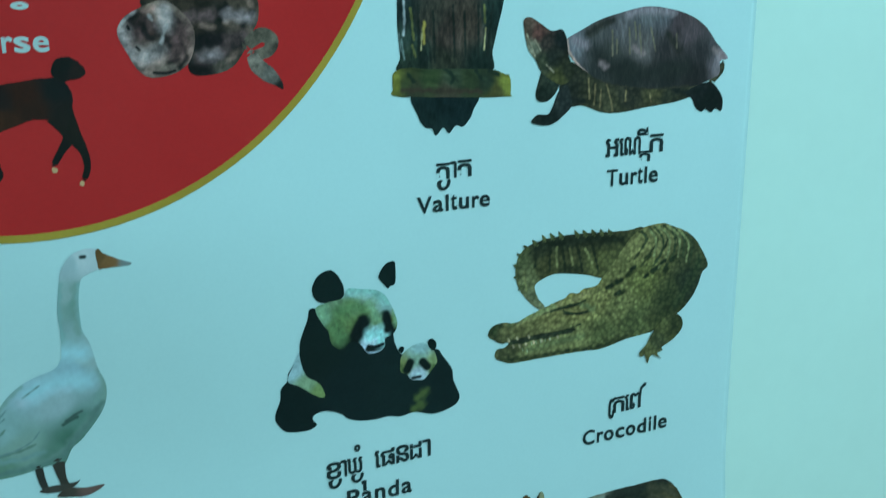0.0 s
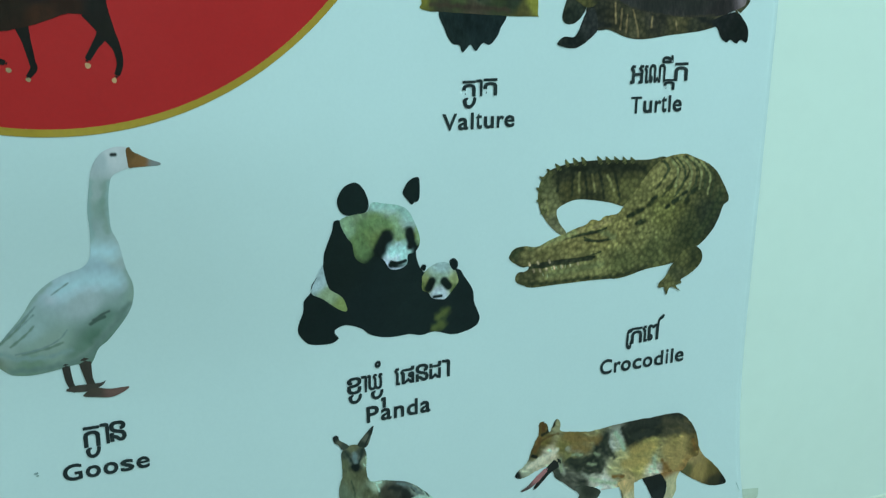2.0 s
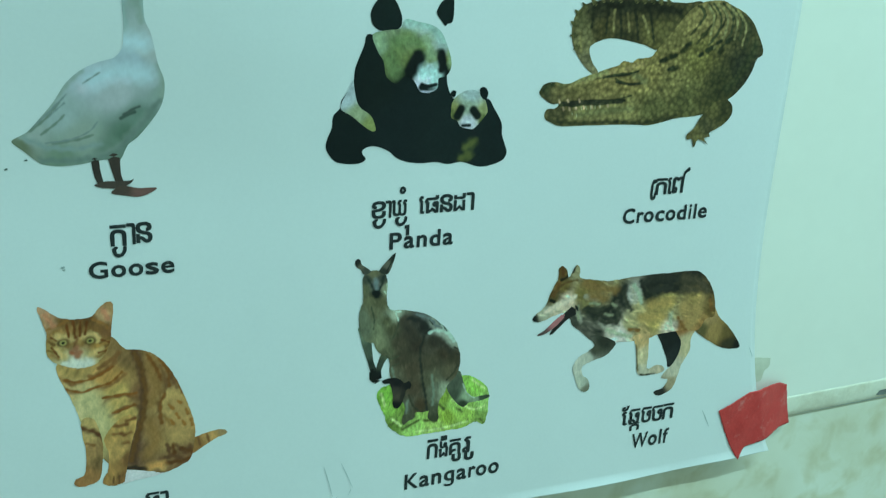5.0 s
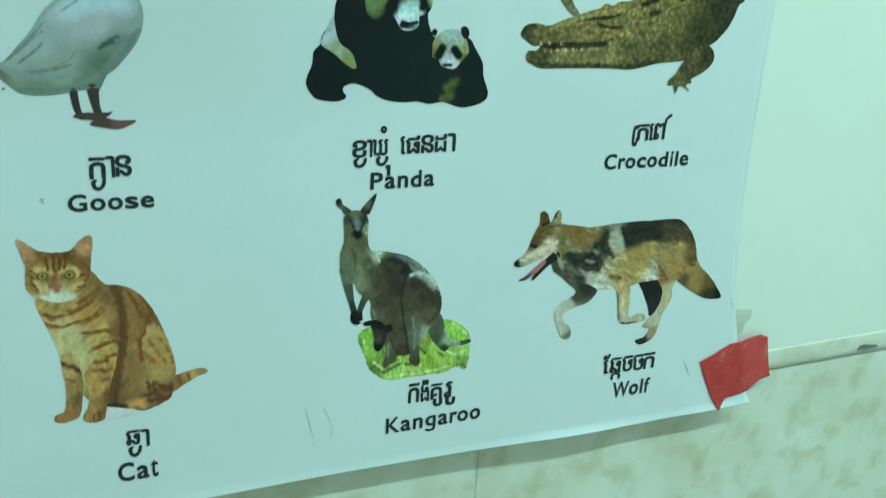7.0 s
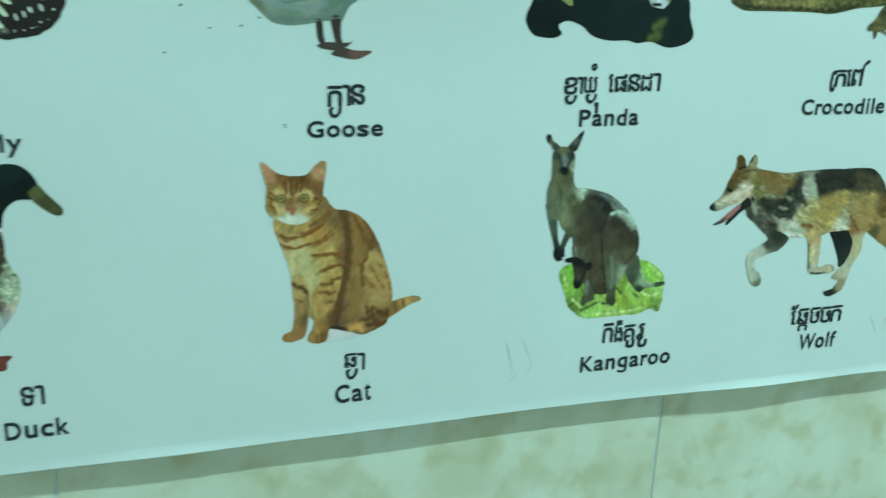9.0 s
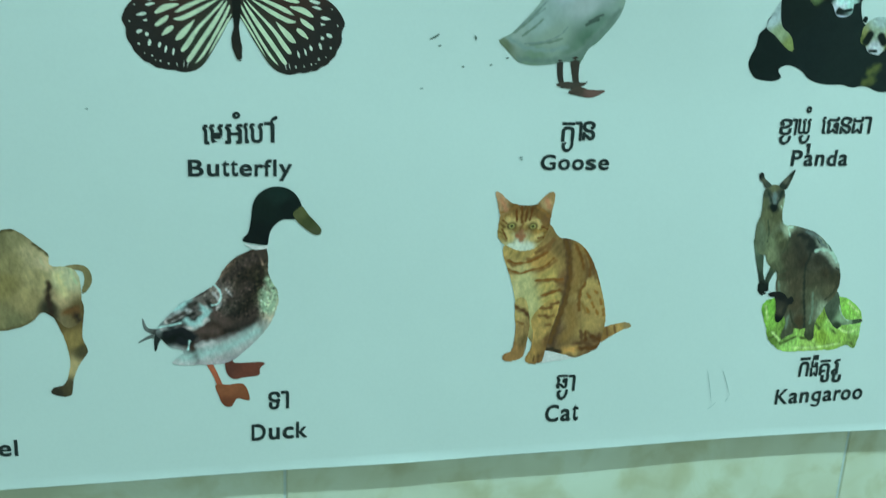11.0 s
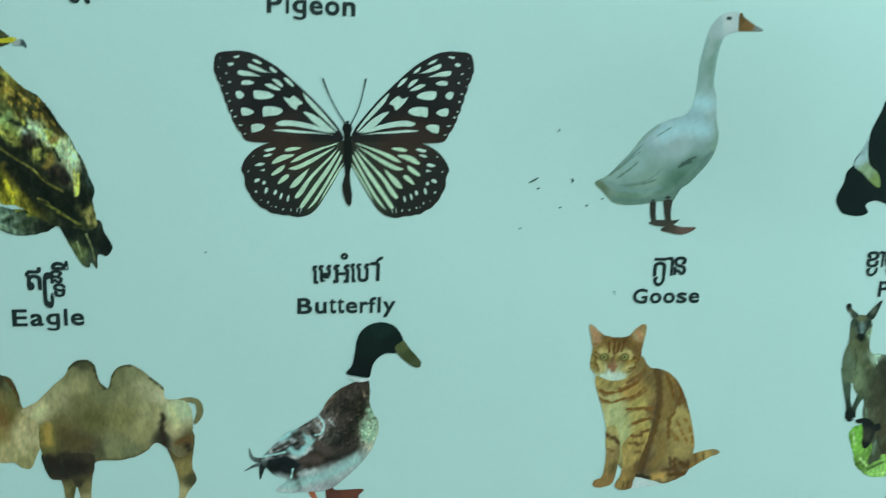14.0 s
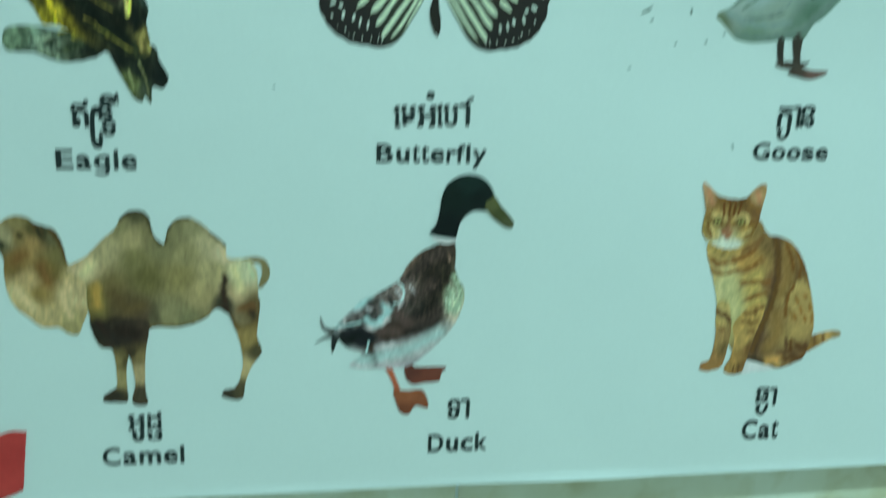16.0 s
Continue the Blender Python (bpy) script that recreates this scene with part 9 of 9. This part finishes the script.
pic.shape('head', 'snake', [(-30.9, 0.7), (-28.4, 6.8), (-23.2, 10.5), (-16.8, 13.4), (-9.1, 15.3), (-1.8, 10.2), (2.9, 3.8), (3.6, -3.9), (0.3, -12.9), (-6.6, -17.8), (-17, -19.5), (-23, -15.9), (-27.3, -8.2)],
          [(-26.5, 0.6, 0.47, 0.265, 0.222), (-21.2, 5.5, 0.138, 0.069, 0.049), (-14.6, 9.1, 0.438, 0.244, 0.185), (-11.6, 0.3, 0.095, 0.054, 0.038), (-3.6, 3.9, 0.44, 0.252, 0.199), (-3.2, -7.6, 0.588, 0.313, 0.254), (-16.2, -9.8, 0.591, 0.323, 0.271), (-22.2, -5.8, 0.379, 0.228, 0.185), (-9, -15.2, 0.296, 0.184, 0.146), (-17.4, 0.4, 0.198, 0.095, 0.066)])
pic.paint((0.019, 0.012, 0.008), 2.2, 0.7, [(-24.4, 5), (-21.2, 2.5)], [(-13.9, 3.3), (-10.3, 0.2), (-11.9, -4.3)], [(-5.8, 8.2), (-2.7, 5.2)], [(-23.9, -11.5), (-20.4, -14.2)], [(-8.8, -13.1), (-4, -11.2)])
pic.paint((0.866, 0.428, 0.358), 2.2, 0.9, [(-18.3, 9.9), (-13.2, 11.6)], [(-18.2, -9.7), (-8.4, -8), (-1.5, -2.5)], [(-2.5, 1.3), (-0.3, -3.8)], [(-27.4, -0.6), (-24.6, -5)])
pic.paint((0.197, 0.085, 0.052), 2.5, 1, [(-17.5, 4.9), (-15.9, -0.2)], [(-8.5, 6.5), (-7.5, 3.2)])
pic.paint((0.046, 0.029, 0.021), 3.5, 1, [(-25.1, 3), (-19.9, 0.4)], [(-13.8, 4.1), (-10.5, -2.3)], [(-7.1, 7.7), (-4.7, 0.1)], [(-25, -9.5), (-21.6, -13.4)])
pic.paint((0.916, 0.506, 0.424), 3.0, 0.9, [(-27.8, -5.6), (-24.2, -9.5)], [(-21.5, -12.6), (-15.2, -12.9), (-8.5, -8.7)], [(-12, 10.3), (-9.4, 5.3)], [(-28.3, 0.6), (-26.2, -3.4)])
pic.paint((0.023, 0.017, 0.013), 2.1, 1, [(-3.3, -2.5), (-0.8, -10.3), (-4.3, -15.3)])
pic.paint((0.279, 0.129, 0.124), 8.6, 1.1, [(-5.9, -7.1), (-2.3, 1.3)], [(-18.1, 4.4), (-22.0, 0.8)])
pic.paint((0.788, 0.532, 0.512), 6.3, 1.0, [(-28.3, 1.8), (-28.4, -4.2), (-25.5, -7.9)], [(-20.2, -10.4), (-12.9, -6.9)], [(-9.2, 10.7), (-9.2, 4.2)])
pic.paint((0.039, 0.02, 0.02), 3.2, 0.9, [(-15.3, -1.7), (-18.4, 0.2), (-18.9, 4.8)], [(-21.8, 8.6), (-24.7, 6.8)], [(-9.3, -2.3), (-8.1, -4.7)])
pic.paint((0.92, 0.662, 0.641), 1.4, 0.8, [(-12.3, -4.6), (-9.9, 1.4), (-8.8, 4.2)], [(-16.3, 8.5), (-15.1, 6.6)], [(-29.5, 3.7), (-26.9, 7.3), (-22.1, 10.8)])
pic.paint((0.016, 0.009, 0.009), 1.4, 0.5, [(-26.1, 3.8), (-25.7, 2.7)], [(-23.0, -5.5), (-21.9, -6.7)], [(-16.1, -17.2), (-10.5, -17.6), (-6.6, -16.6)])
pic.tone(0.62, 0.56, 0.56)

# ---- captions
word('Goose', -0.0194, 1.4114, 0.0431, 0.0093)
word('Panda', 0.1457, 1.4137, 0.0407, 0.0104)
word('Crocodile', 0.3060, 1.4173, 0.0663, 0.0103)
word('Valture', 0.1911, 1.5825, 0.0461, 0.0094)
word('Turtle', 0.3173, 1.5862, 0.0378, 0.0103)
word('Wolf', 0.3356, 1.2457, 0.0319, 0.0122)
word('Kangaroo', 0.1619, 1.2473, 0.0681, 0.0115)
word('Cat', -0.0036, 1.2457, 0.0226, 0.0122)
word('Duck', -0.1887, 1.2455, 0.0333, 0.0111)
word('Camel', -0.3607, 1.2456, 0.0414, 0.0102)
word('Butterfly', -0.2207, 1.4084, 0.0562, 0.0095)
word('Eagle', -0.3729, 1.4037, 0.0369, 0.0096)
word('ot', -0.3361, 1.5748, 0.0108, 0.0113)
word('Pigeon', -0.2373, 1.5741, 0.0463, 0.0100)
word('Horse', -0.0244, 1.6755, 0.0372, 0.0094, white_ink)
script([('ក', -0.0076, 1.4287, -0.0001, 1.4398), ('u', -0.0070, 1.4225, -0.0002, 1.4283), ('ា', 0.0006, 1.4291, 0.0045, 1.4403), ('ន', 0.0052, 1.4296, 0.0129, 1.4405)])
script([('ខ', 0.1345, 1.4336, 0.1425, 1.4434), ('u', 0.1352, 1.4275, 0.1428, 1.4330), ('ា', 0.1428, 1.4336, 0.1460, 1.4435), ('ឃ', 0.1466, 1.4343, 0.1555, 1.4435), ('u', 0.1489, 1.4280, 0.1560, 1.4335), ('ំ', 0.1513, 1.4475, 0.1545, 1.4513), ('ុ', 0.1551, 1.4219, 0.1576, 1.4280), ('េ', 0.1636, 1.4345, 0.1665, 1.4448), ('ផ', 0.1672, 1.4346, 0.1755, 1.4449), ('ន', 0.1769, 1.4346, 0.1846, 1.4450), ('ដ', 0.1857, 1.4348, 0.1928, 1.4452), ('ា', 0.1938, 1.4347, 0.1987, 1.4453)])
script([('J', 0.3253, 1.4325, 0.3293, 1.4459), ('ក', 0.3289, 1.4359, 0.3370, 1.4465), ('េ', 0.3378, 1.4360, 0.3410, 1.4467), ('ព', 0.3418, 1.4362, 0.3500, 1.4469), ('/', 0.3492, 1.4450, 0.3540, 1.4530)])
script([('ែ', 0.3245, 1.2666, 0.3297, 1.2816), ('ឆ', 0.3308, 1.2665, 0.3394, 1.2780), ('ក', 0.3325, 1.2611, 0.3401, 1.2669), ('ច', 0.3411, 1.2660, 0.3493, 1.2780), ('ច', 0.3501, 1.2656, 0.3589, 1.2777), ('ក', 0.3597, 1.2657, 0.3685, 1.2779)])
script([('ក', 0.1769, 1.2675, 0.1839, 1.2812), ('ង', 0.1851, 1.2672, 0.1911, 1.2786), ('់', 0.1862, 1.2793, 0.1902, 1.2825), ('គ', 0.1926, 1.2676, 0.2002, 1.2786), ('ូ', 0.1947, 1.2621, 0.2008, 1.2675), ('រ', 0.2022, 1.2672, 0.2075, 1.2787), ('ូ', 0.2036, 1.2616, 0.2101, 1.2670)])
script([('ឆ', 0.0023, 1.2693, 0.0094, 1.2783), ('u', 0.0032, 1.2612, 0.0102, 1.2682), ('ា', 0.0104, 1.2671, 0.0147, 1.2780)])
script([('ទ', -0.1784, 1.2659, -0.1720, 1.2771), ('ា', -0.1711, 1.2660, -0.1667, 1.2772)])
script([('អ', -0.3467, 1.2658, -0.3388, 1.2742), ('ូ', -0.3448, 1.2593, -0.3394, 1.2651), ('ដ', -0.3370, 1.2658, -0.3305, 1.2752), ('ឋ', -0.3377, 1.2596, -0.3303, 1.2645)])
script([('េ', -0.2123, 1.4264, -0.2093, 1.4367), ('ម', -0.2088, 1.4266, -0.2020, 1.4370), ('អ', -0.2005, 1.4268, -0.1916, 1.4372), ('ំ', -0.1963, 1.4405, -0.1928, 1.4438), ('េ', -0.1907, 1.4271, -0.1881, 1.4378), ('ប', -0.1875, 1.4273, -0.1806, 1.4377), ('ា', -0.1797, 1.4276, -0.1745, 1.4384), ('/', -0.1765, 1.4365, -0.1728, 1.4418)])
script([('ឥ', -0.3646, 1.4243, -0.3570, 1.4366), ('J', -0.3561, 1.4141, -0.3508, 1.4337), ('ន', -0.3520, 1.4279, -0.3462, 1.4348), ('ទ', -0.3508, 1.4204, -0.3450, 1.4273), ('ី', -0.3512, 1.4354, -0.3430, 1.4399)])
script([('ត', 0.2035, 1.6010, 0.2113, 1.6094), ('u', 0.2040, 1.5945, 0.2118, 1.6003), ('ា', 0.2121, 1.6010, 0.2156, 1.6098), ('ត', 0.2167, 1.6010, 0.2251, 1.6102)])
script([('អ', 0.3160, 1.6045, 0.3251, 1.6150), ('េ', 0.3259, 1.6046, 0.3288, 1.6148), ('ណ', 0.3296, 1.6047, 0.3410, 1.6153), ('ត', 0.3407, 1.5999, 0.3484, 1.6061), ('ី', 0.3386, 1.6162, 0.3463, 1.6203), ('ក', 0.3482, 1.6052, 0.3577, 1.6159)])
script([('ព', -0.2220, 1.5928, -0.2140, 1.6024), ('J', -0.2259, 1.5890, -0.2220, 1.6014), ('ា', -0.2134, 1.5932, -0.2097, 1.6029), ('ប', -0.2088, 1.5936, -0.2016, 1.6033)])
script([('េ', -0.0181, 1.6932, -0.0146, 1.7038), ('ស', -0.0137, 1.6934, -0.0055, 1.7038), ('ះ', -0.0007, 1.6939, 0.0059, 1.7010)], white_ink)

# ---- marks on the print
marks([(-0.0896, 1.4854, -0.0842, 1.4885), (-0.0845, 1.4818, -0.0834, 1.4827), (-0.0641, 1.4882, -0.0635, 1.4858), (-0.0704, 1.4706, -0.0695, 1.4712), (-0.0542, 1.4719, -0.0533, 1.4726), (-0.045, 1.4761, -0.0441, 1.4767)], 0.0012, (0.12, 0.16, 0.14))
marks([(-0.2714, 1.4447, -0.2703, 1.4447), (-0.0938, 1.458, -0.0926, 1.4587), (-0.0325, 1.4189, -0.0312, 1.4195), (-0.0753, 1.5153, -0.0742, 1.5168)], 0.0014, (0.363, 0.408, 0.401))
marks([(0.1077, 1.2755, 0.1134, 1.2531), (0.1113, 1.2475, 0.117, 1.2522), (0.1188, 1.2758, 0.1265, 1.257), (0.1257, 1.2563, 0.1236, 1.2519)], 0.0005, (0.52, 0.58, 0.58))
marks([(0.3953, 1.2672, 0.4036, 1.2525), (0.4297, 1.3133, 0.434, 1.305)], 0.0005, (0.336, 0.404, 0.409))
marks([(-0.0317, 1.4176, -0.0308, 1.4175)], 0.001, (0.301, 0.352, 0.307))

for pic in picture.todo:
    pic.build()

# ---------------------------------------------------------------- red tape and its traces
tape_red = surface("tape_red", (0.62, 0.034, 0.034), (0.70, 0.050, 0.046), 60, 0.42, bump=0.0002, fine=500)


def worn_tape():
    """Red tape rubbed pale in places."""
    m = tape_red.copy()
    m.name = "tape_red_worn"
    n, l, b = nodes_of(m)
    old = b.inputs["Base Color"].links[0].from_socket
    wear = noise_node(m, 75, 5.0, 0.7)
    mask = ramp(m, wear.outputs["Fac"], [(0.57, (0, 0, 0)), (0.72, (0.30, 0.30, 0.30))])
    pale = n.new("ShaderNodeRGB")
    pale.outputs[0].default_value = (0.70, 0.45, 0.42, 1)
    x = n.new("ShaderNodeMix")
    x.data_type = "RGBA"
    l.new(mask.outputs["Color"], x.inputs["Factor"])
    l.new(old, x.inputs["A"])
    l.new(pale.outputs[0], x.inputs["B"])
    l.new(x.outputs["Result"], b.inputs["Base Color"])
    return m


def tape(outline, label, fold_x, material):
    """A torn strip that lies over the sheet and runs on to the wall beyond fold_x."""
    poly = []
    for (xa, za), (xb, zb) in zip(outline, outline[1:] + outline[:1]):
        for k in range(10):
            t = k / 10
            jag = 0.0004 * noise.noise((xa * 90 + t * 6, za * 90, 3.0))
            poly.append((xa + (xb - xa) * t + jag, za + (zb - za) * t + jag * 1.5))
    v, f = filled(np.array(poly) * 1000, 2.0)
    v = v / 1000
    ox, oz = outline[0]

    def lie(x, z):
        y = depth(min(x, right_edge(z) - 0.001), max(z, low_edge(x))) - 0.0010
        edge = right_edge(z) + 0.001 if fold_x > 0 else fold_x
        over = abs(x - edge) if (x - edge) * fold_x > 0 else 0.0
        return y + min(over * 0.26, 0.0088) + 0.0004 * math.sin(x * 190) * math.sin(z * 150)
    n = len(v)
    verts = [(x - ox, lie(x, z), z - oz) for x, z in v] + [(x - ox, lie(x, z) + 0.0003, z - oz) for x, z in v]
    edges = {}
    for t in f:
        for a, b in zip(t, t[1:] + t[:1]):
            edges[a, b] = True
    faces = list(f) + [tuple(i + n for i in t[::-1]) for t in f] + [(b, a, a + n, b + n) for a, b in edges if (b, a) not in edges]
    ob = link_mesh("tape", verts, faces, material, None, True, (ox, 0, oz))
    return tagged(ob, label, "tape", "tape at the poster corners")


worn = worn_tape()
tape([(0.4106, 1.2639), (0.4375, 1.2753), (0.4595, 1.2763), (0.4723, 1.2751), (0.4814, 1.2712), (0.4855, 1.2544), (0.4904, 1.2367), (0.4773, 1.2371), (0.4637, 1.2324), (0.4571, 1.2308), (0.4466, 1.2292), (0.4415, 1.2281), (0.4353, 1.2188), (0.4239, 1.2371), (0.4166, 1.2514)],
     "torn piece of worn red tape holding the poster corner", 0.462, worn)
tape([(-0.4700, 1.2640), (-0.4400, 1.2670), (-0.4110, 1.2655), (-0.4040, 1.2680), (-0.3970, 1.2670), (-0.3985, 1.2550), (-0.4010, 1.2340), (-0.4070, 1.2310), (-0.4130, 1.2285), (-0.4400, 1.2200), (-0.4700, 1.2210)],
     "torn piece of red tape at the lower poster corner", -0.437, tape_red)
residue = surface("residue", (0.64, 0.62, 0.48), (0.74, 0.72, 0.58), 90, 0.7)


def residue_patch():
    v, f = filled(smooth_loop([(0.440, 1.2965), (0.461, 1.2955), (0.4630, 1.2940), (0.4630, 1.2880), (0.4590, 1.2850), (0.4575, 1.2780), (0.454, 1.2765), (0.440, 1.2780)]) * 1000, 2.0)
    return link_mesh("tape_residue", [(x / 1000 - 0.452, WALL_Y - 0.0004, z / 1000 - 1.29) for x, z in v], f, residue, None, True, (0.452, 0, 1.29))


tagged(residue_patch(), "yellowed patch of old tape glue on the wall", "glue patch")

# ---------------------------------------------------------------- wall tiles, last
JOINT_X, PITCH, GAP, ROW = 0.2380, 0.4060, 0.0018, 0.2535


def tile_mesh(pitch):
    w, h, c = pitch - GAP, ROW - GAP, 0.0008
    x, z, y0, y1 = w / 2, h / 2, 0.0, 0.006
    verts = [(-x + c, y0, -z + c), (x - c, y0, -z + c), (x - c, y0, z - c), (-x + c, y0, z - c),
             (-x, y0 + c, -z), (x, y0 + c, -z), (x, y0 + c, z), (-x, y0 + c, z), (-x, y1, -z), (x, y1, -z), (x, y1, z), (-x, y1, z)]
    faces = [(0, 1, 2, 3)] + [(a + 4, (a + 1) % 4 + 4, (a + 1) % 4, a) for a in range(4)] + [(a + 8, (a + 1) % 4 + 8, (a + 1) % 4 + 4, a + 4) for a in range(4)]
    me = bpy.data.meshes.new("tile")
    me.from_pydata(verts, [], faces)
    me.materials.append(glaze)
    return me


def tiles():
    """Tiles in straight columns; beyond one joint the wall is laid with a longer format."""
    for pitch, columns in ((PITCH, range(-6, 0)), (0.470, range(0, 5))):
        me = tile_mesh(pitch)
        for i in columns:
            for j in range(4):
                ob = new("tile", me)
                ob.parent = dado
                cx, cz = JOINT_X + (i + 0.5) * pitch, CAP_LOW - 0.002 - (j + 0.5) * ROW
                ob.location = Vector((cx, TILE_Y, cz)) - dado.location


tiles()
